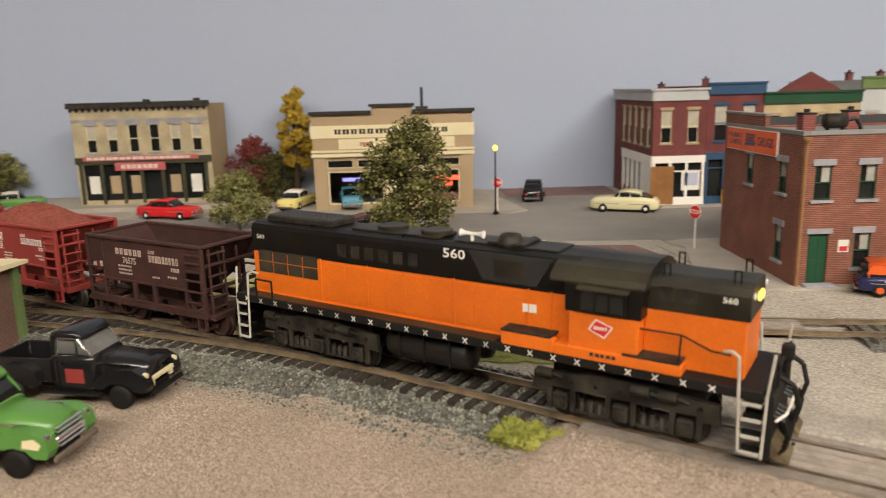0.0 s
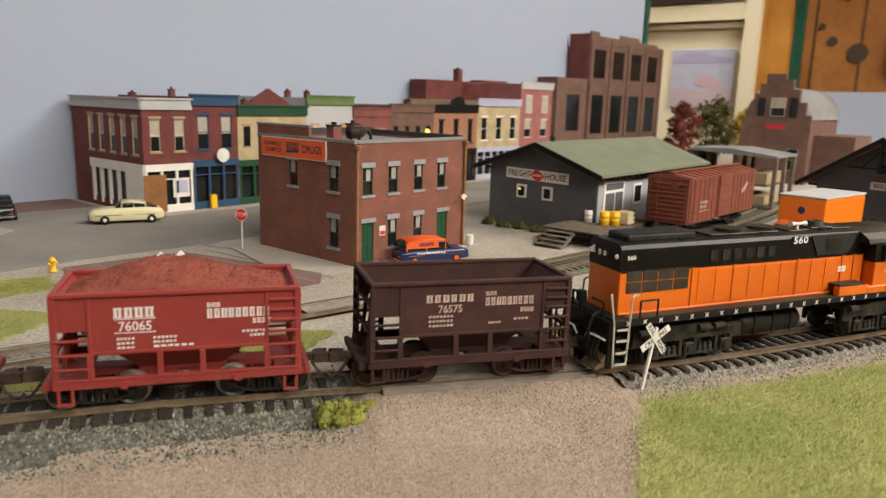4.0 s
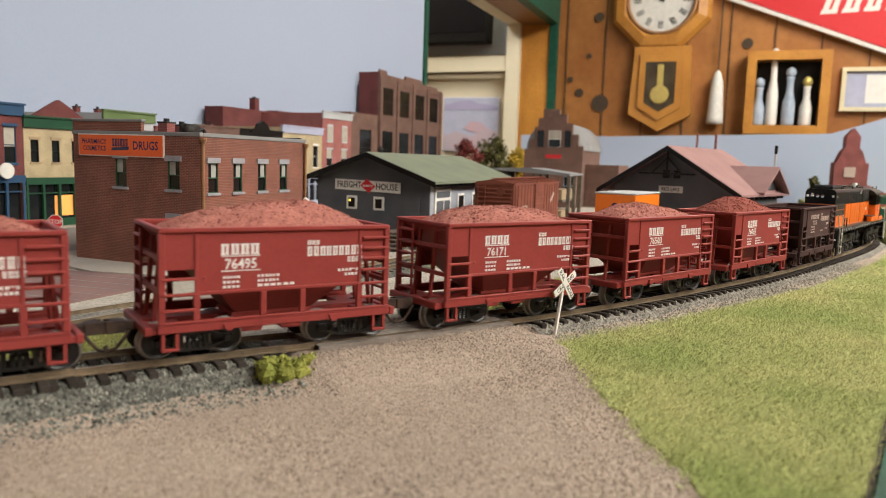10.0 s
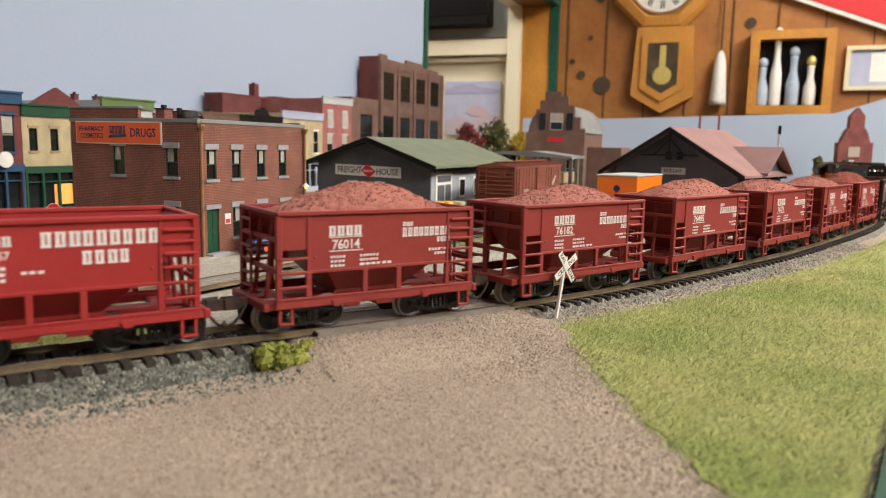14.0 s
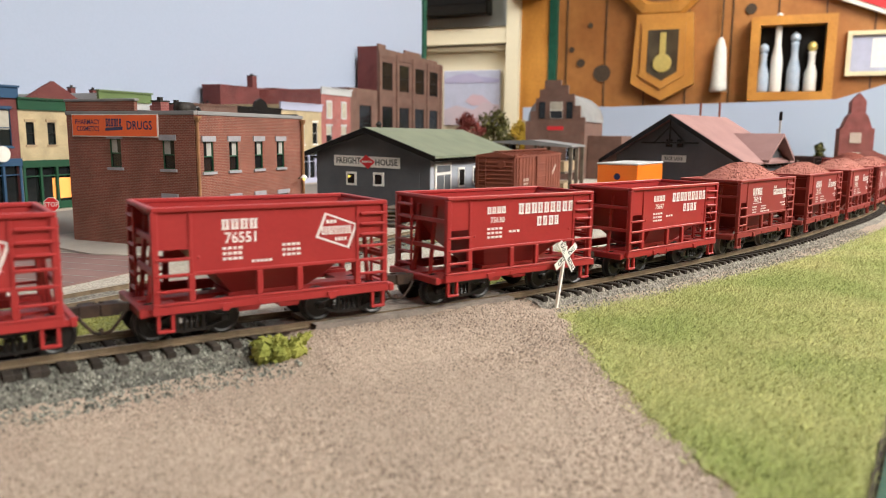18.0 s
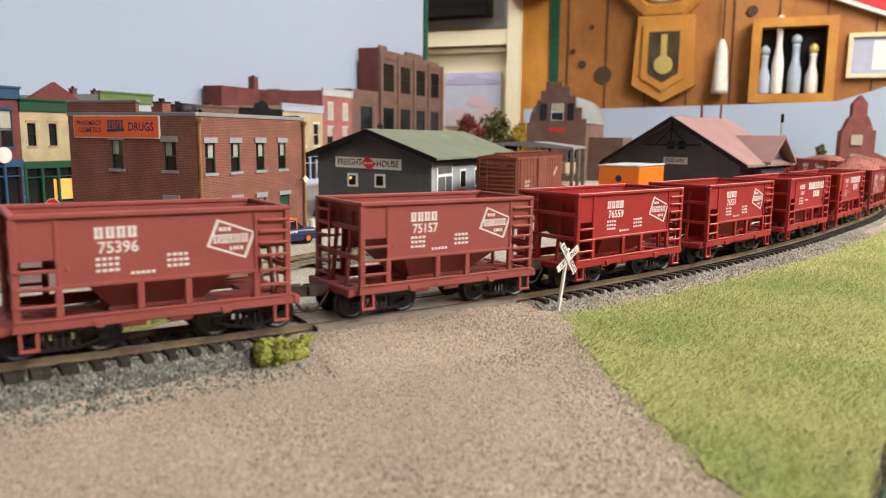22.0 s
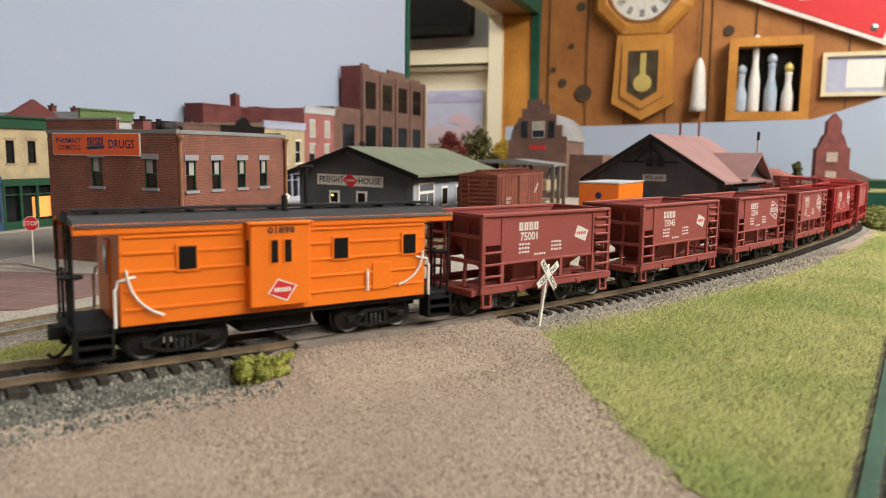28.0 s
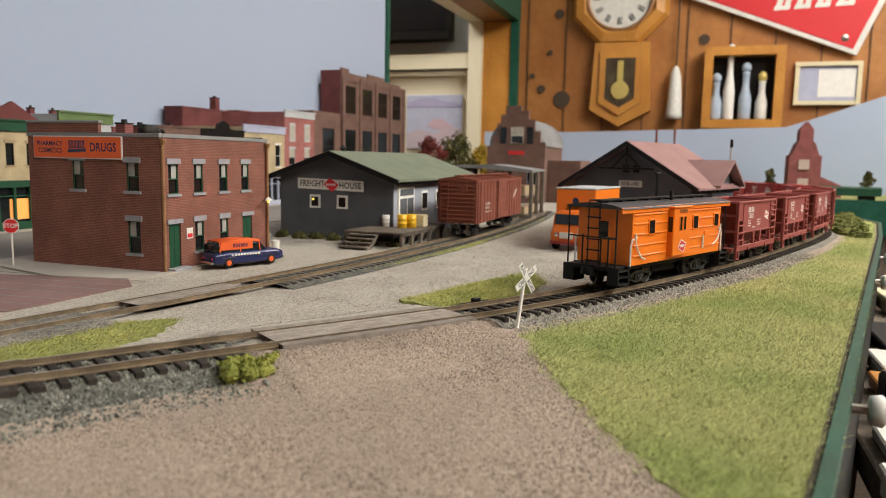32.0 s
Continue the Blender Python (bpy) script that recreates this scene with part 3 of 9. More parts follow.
def sheet(name, test, material, label, cols, rows):
    """A sheet over the plan, column by column, from the front edge back; test picks the cells."""
    b = Build()
    ids = {}

    def vid(i, j):
        if (i, j) not in ids:
            x = cols[i]
            y = front_edge(x) + rows[j] * (408 - front_edge(x))
            ids[i, j] = len(b.v)
            b.v.append((x, y, ground_z(x, y) + 0.25 * noise2(x, y, 0.05)))
        return ids[i, j]
    for i in range(len(cols) - 1):
        for j in range(len(rows) - 1):
            x = (cols[i] + cols[i + 1]) / 2
            y = front_edge(x) + (rows[j] + rows[j + 1]) / 2 * (408 - front_edge(x))
            if test(x, y):
                b.f.append((vid(i, j), vid(i + 1, j), vid(i + 1, j + 1), vid(i, j + 1)))
                b.m.append(0)
    return tagged(part(name, b, material, None, "", True), label, "ground", "", "structure")


COLS = [-1900, -1500, -1100, -850] + list(range(-700, 300, 7)) + list(range(300, 900, 25)) + [900, 1000, 1200, 1500, 1780]
ROWS = [i / 104 * 0.55 for i in range(104)] + [0.55 + 0.45 * i / 20 for i in range(21)]
sheet("ground", lambda x, y: to_main(x, y)[1] >= 0, M["pale_gravel"], "pale beige fine gravel covering the model town's ground", COLS, ROWS)
sheet("gravel_road", lambda x, y: to_main(x, y)[1] < 0, M["gravel"], "pinkish tan fine gravel yard and road leading to the crossing", COLS, ROWS)


def slab(name, poly, z0, z1, material, label, category="ground"):
    b = Build().prism(poly, "z", z0, z1)
    return tagged(part(name, b, material), label, category, "", "structure")


# town streets: asphalt, the reddish paved crossing, pavements with kerbs
slab("road", [(-1200, 200), (-215, 128), (-118, 134), (-30, 128), (-20, 100), (-16, 128), (130, 128), (700, 128), (700, 262), (-2, 262), (-2, 406), (-118, 406), (-130, 264), (-1200, 300)], -2, 0.5, M["asphalt"], "worn grey asphalt town street")
slab("road", [(-128, 120), (-52, 112), (-34, 46), (-22, 5), (-40, -14), (-112, -12), (-150, 60)], -2, 0.7, M["red_street"], "faded reddish paved side street with joints", "road")
slab("road", [(-114, 345), (-4, 345), (-4, 406), (-116, 406)], 0.4, 0.8, M["red_street"], "faded reddish paved street end at the wall", "road")
slab("pavement", [(-30, 118), (-14, 124), (125, 124), (125, -4), (-2, -6), (-26, 1), (-36, 46), (-22, 100)], -2, 1.3, M["concrete"], "beige concrete pavement round the brick drug store", "pavement")
slab("pavement", [(-320, 266), (-140, 258), (-118, 250), (-104, 262), (-112, 300), (-136, 408), (-320, 408)], -2, 1.4, M["concrete"], "grey concrete pavement beside the motor showroom", "pavement")
slab("pavement", [(-2, 255), (640, 255), (640, 276), (-2, 276)], -2, 1.2, M["concrete"], "grey concrete pavement along the row of shops", "pavement")
slab("pavement", [(-600, 322), (-384, 326), (-376, 408), (-600, 408)], -2, 4.0, M["concrete"], "grey concrete pavement before the yellow brick shop", "pavement")
b = Build()
for k in range(7):
    b.prism([(-128 + 15 * k, 119 - 1.5 * k), (-127.2 + 15 * k, 119 - 1.5 * k), (-110.2 + 14 * k, -11), (-111 + 14 * k, -11)], "z", 0.6, 0.78)
tagged(part("trim", b, M["asphalt"]), "thin dark joints across the reddish street", "joint", "", "structure")


def ragged(poly, amount, seed):
    """The polygon with its edges broken into short uneven steps."""
    rnd = random.Random(seed)
    out = []
    for (ax, ay), (bx, by) in zip(poly, poly[1:] + poly[:1]):
        n = max(1, int(math.hypot(bx - ax, by - ay) / 4))
        k = amount if min(ay, by) > -300 or math.hypot(bx - ax, by - ay) < 160 else 0.0
        out += [(ax + (bx - ax) * i / n + rnd.uniform(-k, k), ay + (by - ay) * i / n + rnd.uniform(-k, k)) for i in range(n)]
    return out


# lawn strips
GRASS_NEAR = [(-66, -226), (-90, -240), (-134, -259), (-172, -279), (-200, -296), (-215, -309), (-182, -316), (450, -452), (640, -488), (755, -474), (700, -440), (560, -432), (420, -420), (300, -392), (200, -358), (110, -324), (40, -290), (-20, -258)]
slab("grass", ragged(GRASS_NEAR, 1.6, 5), 0, 2.95, M["turf"], "light yellow-green static grass bank along the layout edge", "grass")
VERGES = [[(-260, -30), (-170, -38), (-118, -66), (-95, -88), (-120, -98), (-180, -92), (-230, -60)],
          [(60, -102), (130, -112), (215, -122), (330, -122), (520, -118), (520, -108), (330, -114), (215, -114), (130, -104)],
          [(-20, -158), (40, -176), (95, -196), (60, -212), (0, -208), (-30, -186)],
          [(-320, 50), (-230, 62), (-190, 60), (-170, 20), (-210, 0), (-330, 20)], [(-205, 104), (-172, 110), (-146, 103), (-150, 74), (-178, 76), (-200, 88)]]
for poly in VERGES:
    slab("grass", ragged(poly, 1.8, 6), -1, 0.9 if poly[0][0] != -20 else 1.4, M["turf"], "patchy yellow-green grass verge", "grass")


def scatter(name, polys, count, draw, material, label, category, seed):
    """Many small pieces of one kind over polygons, in one mesh of stuff."""
    rnd = random.Random(seed)
    b = Build()
    for poly, n in zip(polys, count):
        xs, ys = [p[0] for p in poly], [p[1] for p in poly]
        done = 0
        while done < n:
            x, y = rnd.uniform(min(xs), max(xs)), rnd.uniform(min(ys), max(ys))
            if inside(x, y, poly):
                draw(b, x, y, rnd)
                done += 1
    me = bpy.data.meshes.new(name)
    me.from_pydata([(x * MM, y * MM, z * MM) for x, y, z in b.v], [], b.f)
    me.materials.append(material)
    return tagged(new(name, me), label, category, "", "stuff")


def blade(b, x, y, rnd, z=2.8, h=2.8, w=0.17):
    x, y = x + rnd.gauss(0, 2.2), y + rnd.gauss(0, 2.2)
    a, l = rnd.uniform(0, 6.283), rnd.uniform(0.6, 1.25) * h
    lx, ly = rnd.gauss(0.45, 0.7) * l, rnd.gauss(-0.35, 0.7) * l
    n = len(b.v)
    b.v += [(x - w * math.cos(a), y - w * math.sin(a), z), (x + w * math.cos(a), y + w * math.sin(a), z), (x + lx, y + ly, z + l * rnd.uniform(0.25, 0.7))]
    b.f.append((n, n + 1, n + 2))


NEAR_PART = [(-66, -226), (-134, -259), (-172, -279), (-215, -309), (-182, -316), (120, -382), (120, -330), (40, -290), (-20, -258)]
FAR_PART = [(120, -330), (120, -382), (640, -486), (755, -472), (560, -432), (420, -420), (300, -392), (200, -358)]
scatter("grass_blades", [NEAR_PART, FAR_PART], [125000, 38000], blade, M["blade"], "short yellow-green static grass fibres on the bank", "grass", 1)
scatter("grass_blades", VERGES, [10000, 6000, 8000, 3000, 3000], lambda b, x, y, r: blade(b, x, y, r, 0.8 if x < -40 or y < -215 or y > -150 else 1.3, 2.1, 0.22), M["verge_blade"], "short yellow-green grass tufts beside the tracks", "grass", 2)


# ---- tracks ----
def strip(line, s0, s1, ys, zs, step=2):
    """A band that follows a line; ys and zs give its cross-section."""
    rows = [r for r in line[::step] if s0 <= r[0] <= s1]
    b = Build()
    n = len(ys)
    for s, x, y, h in rows:
        for d, z in zip(ys, zs):
            b.v.append((x - d * math.sin(h), y + d * math.cos(h), z(s) if callable(z) else z))
    for k in range(len(rows) - 1):
        for i in range(n - 1):
            b.f.append((k * n + i, k * n + i + 1, (k + 1) * n + i + 1, (k + 1) * n + i))
            b.m.append(0)
    return b


def rail(line, s0, s1, d, top, parent):
    """One rail of T section, with its polished head as a part of its own."""
    rz = (lambda s, o: top(s) + o) if callable(top) else (lambda s, o: top + o)
    ys = [d - 1.0, d - 1.0, d - 0.3, d - 0.3, d - 0.45, d - 0.45, d + 0.45, d + 0.45, d + 0.3, d + 0.3, d + 1.0, d + 1.0]
    zo = [-2.1, -1.8, -1.6, -0.7, -0.55, -0.06, -0.06, -0.55, -0.7, -1.6, -1.8, -2.1]
    r = part("rail", strip(line, s0, s1, ys, [lambda s, o=o: rz(s, o) for o in zo]), M["rail"], parent)
    part("railhead", strip(line, s0, s1, [d - 0.42, d - 0.3, d + 0.3, d + 0.42], [lambda s, o=o: rz(s, o) for o in (-0.05, 0.0, 0.0, -0.05)]), M["railtop"], r)
    return r


TIE = Build().box(-1.35, 1.35, -15.2, 15.2, -1.9, 0.0, 0.25).mesh("tie", M["tie"])


def track(name, line, s0, s1, top, gauge, label, skip=()):
    t = thing(name, label, "track", kind="structure")
    for d in (-gauge / 2, gauge / 2):
        rail(line, s0, s1, d, top, t)
    rnd = random.Random(5)
    s = s0 + 2
    while s < s1:
        if not any(a < s < c for a, c in skip):
            x, y, h = (float(np.interp(s, line[:, 0], line[:, c])) for c in (1, 2, 3))
            z = (top(s) if callable(top) else top) - 2.0
            shared("tie", TIE, t, at(x, y, z, math.degrees(h) + rnd.uniform(-1.5, 1.5)))
        s += 6.3
    return t


track("railway_track", MAIN, -700, 1250, rail_z, 16.5, "weathered code rail main line on dark wooden ties", [(296, 402)])
track("railway_track", MAIN, 1250, 2150, rail_z, 16.5, "weathered main line running on behind the depot")
track("railway_track", SPUR, -700, -6, lambda s: 10.9, 16.5, "rusty spur track joining the main line at a turnout")
track("railway_track", SIDING, 0, 960, 4.2, 16.5, "rusty siding sunk in gravel beside the freight house", [(222, 320)])
ballast_prof = ([-34, -27, -19, -13.5, 0, 13.5, 19, 26, 33], [lambda s: 1.0, lambda s: 2.8, lambda s: rail_z(s) - 5.2, lambda s: rail_z(s) - 3.1, lambda s: rail_z(s) - 3.1, lambda s: rail_z(s) - 3.1, lambda s: rail_z(s) - 4.2, lambda s: 3.0, lambda s: 0.0])
for s0, s1 in ((-700, 303), (397, 1250), (1250, 2150)):
    tagged(part("ballast", strip(MAIN, s0, s1, *ballast_prof), M["ballast"] if s0 < 0 else M["pale_ballast"], None, "", True), "grey-green crushed stone ballast under the main line", "ballast", "", "structure")
tagged(part("ballast", strip(SPUR, -700, -40, [-33, -26, -18, 18, 26, 33], [0.5, 4.0, 8.0, 8.0, 4.0, 1.0]), M["ballast"], None, "", True), "grey-green crushed stone ballast under the spur", "ballast", "", "structure")
tagged(part("ballast", strip(SIDING, 0, 226, [-24, -14, 14, 24], [0.2, 2.5, 2.5, 0.2]), M["pale_ballast"], None, "", True), "thin grey ballast of the siding", "ballast", "", "structure")
tagged(part("ballast", strip(SIDING, 320, 960, [-22, -12, 12, 22], [0.2, 2.1, 2.1, 0.2]), M["ballast"], None, "", True), "thin grey ballast of the siding", "ballast", "", "structure")
# plank filling in the two road crossings
for line, s0, s1, z in ((MAIN, 299, 400, lambda s: rail_z(s) - 0.35), (SIDING, 229, 317, lambda s: 3.9)):
    crossing = thing("road_crossing", "weathered dark timber planks filling the track at the road", "crossing", kind="structure")
    for d in (-5.4, -1.8, 1.8, 5.4):
        part("plank", strip(line, s0, s1, [d - 1.65, d - 1.65, d + 1.65, d + 1.65], [lambda s: z(s) - 2.5, z, z, lambda s: z(s) - 2.5], 4), M["plank"], crossing)
    if line is MAIN:
        for d in (-11.6, 11.6):
            part("plank", strip(line, s0, s1, [d - 1.9, d - 1.9, d + 1.9, d + 1.9], [lambda s: z(s) - 2.5, z, z, lambda s: z(s) - 2.5], 4), M["plank"], crossing)


def chip(b, x, y, z, r, rnd):
    """A small uneven stone of five faces."""
    n = len(b.v)
    a = rnd.uniform(0, 6.28)
    for k in range(4):
        q = r * rnd.uniform(0.6, 1.2)
        b.v.append((x + q * math.cos(a + k * 1.57), y + q * math.sin(a + k * 1.57), z - 0.3 * r))
    b.v.append((x + rnd.uniform(-0.4, 0.4) * r, y + rnd.uniform(-0.4, 0.4) * r, z + r * rnd.uniform(0.5, 1.0)))
    b.f += [(n, n + 1, n + 4), (n + 1, n + 2, n + 4), (n + 2, n + 3, n + 4), (n + 3, n, n + 4)]


def stones(name, line, s0, s1, count, seed, prof, material="stone"):
    rnd = random.Random(seed)
    b = Build()
    for _ in range(count):
        s = rnd.uniform(s0, s1)
        d = rnd.uniform(-35, 33) + rnd.gauss(0, 1.5)
        x, y, h = (float(np.interp(s, line[:, 0], line[:, c])) for c in (1, 2, 3))
        z = float(np.interp(d, prof[0], [p(s) if callable(p) else p for p in prof[1]]))
        chip(b, x - d * math.sin(h), y + d * math.cos(h), max(z, ground_z(x - d * math.sin(h), y + d * math.cos(h))), rnd.uniform(0.42, 0.95), rnd)
    me = bpy.data.meshes.new(name)
    me.from_pydata([(x * MM, y * MM, z * MM) for x, y, z in b.v], [], b.f)
    me.materials.append(M[material])
    return tagged(new(name, me), "loose grey-green ballast stones along the track", "stones", "", "stuff")


stones("ballast_stones", MAIN, -150, 298, 32000, 11, ballast_prof)
stones("ballast_stones", MAIN, 402, 760, 20000, 12, ballast_prof, "pale_stone")
stones("ballast_stones", SPUR, -300, -40, 9000, 13, ([-33, -26, -18, 18, 26, 33], [0.5, 4.0, 8.0, 8.0, 4.0, 1.0]))

# loose grit on the gravel road and the yard in front
def grit(b, x, y, rnd):
    if abs(to_main(x, y)[1]) > 34 or 305 < to_main(x, y)[0] < 395 and abs(to_main(x, y)[1]) > 16:
        chip(b, x, y, ground_z(x, y) + 0.05, rnd.uniform(0.24, 0.52), rnd)


ROAD = [(-300, -110), (-100, -175), (-30, -218), (-66, -226), (-134, -259), (-172, -279), (-215, -309), (-330, -285), (-400, -240)]
YARD = [(-120, -140), (60, -60), (130, -60), (240, -150), (160, -230), (60, -240), (-20, -200)]
scatter("gravel_grit", [ROAD], [56000], grit, M["grit"], "loose pinkish grit on the gravel road", "gravel", 31)
scatter("gravel_grit", [YARD], [14000], grit, M["pale_grit"], "loose pale grit on the yard before the depot", "gravel", 32)

# ---- layout edge, walls and room ----
EDGE = [(-1900, -249), (-500, -249), (-182, -318), (450, -455), (640, -492), (760, -478), (850, -410), (900, -330), (1780, -330)]
b, c, soil = Build(), Build(), Build()
for (ax, ay), (bx, by) in zip(EDGE, EDGE[1:]):
    l = math.hypot(bx - ax, by - ay)
    nx, ny = (by - ay) / l, -(bx - ax) / l
    quad = [(ax, ay), (bx, by), (bx + nx * 3.2, by + ny * 3.2), (ax + nx * 3.2, ay + ny * 3.2)]
    b.prism([(p[0], p[1]) for p in quad], "z", -3, 4.4)
    quad = [(ax + nx * 1, ay + ny * 1), (bx + nx * 1, by + ny * 1), (bx + nx * 2.8, by + ny * 2.8), (ax + nx * 2.8, ay + ny * 2.8)]
    c.prism(quad, "z", -140, -3)
    # dark strip that stands in for the shadowed gap behind the rim
    quad = [(ax - nx * 1.6, ay - ny * 1.6), (bx - nx * 1.6, by - ny * 1.6), (bx - nx * 0.1, by - ny * 0.1), (ax - nx * 0.1, ay - ny * 0.1)]
    soil.prism(quad, "z", 1, 3.6)
tagged(part("trim", b, M["green_trim"]), "glossy dark green rim along the layout edge", "rim", "", "structure")
tagged(part("trim", soil, M["tie"]), "dark strip drawn for the shaded gap between grass and rim", "soil", "", "structure")
tagged(part("trim", c, M["matt_black"]), "dark fascia board below the layout rim", "fascia", "", "structure")
slab("wall_1", [(-1900, 408), (1235, 408), (1235, 428), (-1900, 428)], -200, 1180, M["sky"], "plain pale blue painted backdrop wall behind the town", "wall")
slab("trim", [(1235, 403), (1252, 403), (1252, 432), (1235, 432)], -200, 1180, M["green_trim"], "dark green upright trim at the backdrop's end", "trim")
slab("floor", [(-2300, -2600), (2400, -2600), (2400, 1500), (-2300, 1500)], -1120, -1100, M["room_floor"], "brown room floor", "floor")
# ceiling is out of view; its grey holds down the bounced light
slab("ceiling", [(-2300, -2600), (2400, -2600), (2400, 1500), (-2300, 1500)], 1180, 1200, M["ceiling"], "unseen room ceiling, greyed to lower the fill light", "ceiling")
slab("wall_2", [(1960, -2600), (2000, -2600), (2000, 372), (1960, 372)], -1100, 1180, M["wood"], "orange-brown knotty pine panelled wall", "wall")
slab("wall_3", [(1960, 372), (2000, 372), (2000, 1500), (1960, 1500)], -1100, 1180, M["cream"], "cream painted wall beyond the doorway", "wall")
# unseen walls, given the dark pine colour to cut fill light
slab("wall_4", [(-2300, -2600), (-2260, -2600), (-2260, 1500), (-2300, 1500)], -1100, 1180, M["wood"], "unseen dark room wall that lowers the bounce light", "wall")
slab("wall_5", [(-2300, -2600), (2000, -2600), (2000, -2560), (-2300, -2560)], -1100, 1180, M["wood"], "unseen dark room wall that lowers the bounce light", "wall")
slab("wall_6", [(-2300, 1460), (2000, 1460), (2000, 1500), (-2300, 1500)], -1100, 1180, M["wood"], "unseen dark room wall that lowers the bounce light", "wall")

# ---- buildings ----
class Face:
    """One wall of a building in its own frame: u along the wall, v up, n out of it."""

    def __init__(self, o, ud, nd):
        self.o, self.ud, self.nd = o, ud, nd

    def p(self, u, v, n):
        return (self.o[0] + self.ud[0] * u + self.nd[0] * n, self.o[1] + self.ud[1] * u + self.nd[1] * n, self.o[2] + v)

    def box(self, b, u0, u1, v0, v1, n0, n1):
        v = [self.p(u, w, n) for w in (v0, v1) for n in (n0, n1) for u in (u0, u1)]
        return b.add(v, [(0, 2, 3, 1), (4, 5, 7, 6), (0, 1, 5, 4), (2, 6, 7, 3), (0, 4, 6, 2), (1, 3, 7, 5)])

    def poly(self, b, pts, n0, n1):
        return b.loft([[self.p(u, v, n0) for u, v in pts], [self.p(u, v, n1) for u, v in pts]])


def wall(face, width, height, holes, thick, material, parent, name="wall"):
    """A wall with openings that go through it."""
    us = sorted({0, width, *[h[0] for h in holes], *[h[1] for h in holes]})
    vs = sorted({0, height, *[h[2] for h in holes], *[h[3] for h in holes]})
    nu, nv = len(us) - 1, len(vs) - 1

    def solid(i, j):
        if not (0 <= i < nu and 0 <= j < nv):
            return False
        return not any(h[0] <= us[i] and us[i + 1] <= h[1] and h[2] <= vs[j] and vs[j + 1] <= h[3] for h in holes)
    b, ids = Build(), {}

    def vid(i, j, n):
        if (i, j, n) not in ids:
            ids[i, j, n] = len(b.v)
            b.v.append(face.p(us[i], vs[j], -thick if n else 0))
        return ids[i, j, n]
    for i in range(nu):
        for j in range(nv):
            if solid(i, j):
                q = [(i, j), (i + 1, j), (i + 1, j + 1), (i, j + 1)]
                b.f += [tuple(vid(*c, 0) for c in q), tuple(vid(*c, 1) for c in q[::-1])]
                for k, (di, dj) in enumerate(((0, -1), (1, 0), (0, 1), (-1, 0))):
                    if not solid(i + di, j + dj):
                        c, d = q[k], q[(k + 1) % 4]
                        b.f.append((vid(*c, 0), vid(*c, 1), vid(*d, 1), vid(*d, 0)))
    b.m = [0] * len(b.f)
    return part(name, b, material, parent)


def window(face, u0, u1, v0, v1, parent, frame, sill=None, lintel=None, fill="dark", sash=True, deep=1.2, over=1.2, hood=2.2):
    """A sash window in an opening: frame, rails, pane, and stone sill and lintel."""
    b = Build()
    f = 0.5
    face.box(b, u0, u0 + f, v0, v1, -deep, -deep + 0.8)
    face.box(b, u1 - f, u1, v0, v1, -deep, -deep + 0.8)
    face.box(b, u0 + f, u1 - f, v0, v0 + f, -deep, -deep + 0.8)
    face.box(b, u0 + f, u1 - f, v1 - f, v1, -deep, -deep + 0.8)
    w = part("window", b, frame, parent)
    if sash:
        c = Build()
        m = (v0 + v1) / 2
        face.box(c, u0 + f, u1 - f, m - 0.35, m + 0.35, -deep, -deep + 0.9)
        part("sash_rail", c, frame, w)
    g = Build()
    face.box(g, u0 + f * 0.5, u1 - f * 0.5, v0 + f * 0.5, v1 - f * 0.5, -deep - 0.3, -deep - 0.1)
    part("pane", g, M["dark_pane"] if fill in ("dark", "blind", "curtain") else M["warm"] if fill == "warm" else M["glass"], w)
    if fill == "blind":
        g = Build()
        face.box(g, u0 + f, u1 - f, v0 + (v1 - v0) * 0.45, v1 - f, -deep - 0.09, -deep + 0.05)
        part("blind", g, M["blind"], w)
    # pale patch over the right half of the upper sash
    if fill == "curtain":
        g = Build()
        face.box(g, u0 + (u1 - u0) * 0.46, u1 - f, v0 + (v1 - v0) * 0.52, v1 - f, -deep - 0.09, -deep + 0.05)
        part("curtain", g, M["curtain"], w)
    if sill is not None:
        g = Build()
        face.box(g, u0 - over, u1 + over, v0 - 1.6, v0, -1.0, 1.1)
        part("sill", g, sill, w)
    if lintel is not None:
        g = Build()
        face.box(g, u0 - over, u1 + over, v1, v1 + hood, -0.8, 0.9)
        part("lintel", g, lintel, w)
    return w


def door(face, u0, u1, v0, v1, parent, paint, frame=None, deep=1.0, lintel=None):
    b = Build()
    face.box(b, u0, u1, v0, v1, -deep - 0.6, -deep)
    d = part("door", b, paint, parent)
    for a, c in ((0.08, 0.46), (0.54, 0.92)):
        g = Build()
        for x, y in ((0.12, 0.46), (0.54, 0.88)):
            face.box(g, u0 + (u1 - u0) * x, u0 + (u1 - u0) * y, v0 + (v1 - v0) * a, v0 + (v1 - v0) * c, -deep - 0.1, -deep + 0.25)
        part("door_panel", g, paint, d)
    if lintel is not None:
        g = Build()
        face.box(g, u0 - 1.4, u1 + 1.4, v1, v1 + 2.6, -0.8, 0.9)
        part("lintel", g, lintel, d)
    return d


def sign_words(face, n, items, parent, material, name="sign_lettering"):
    b = Build()
    for words, u, v, h, spread in items:
        write(b, words, h, lambda x, y: face.p(u + x, v + y, n), spread)
    return part(name, b, material, parent)


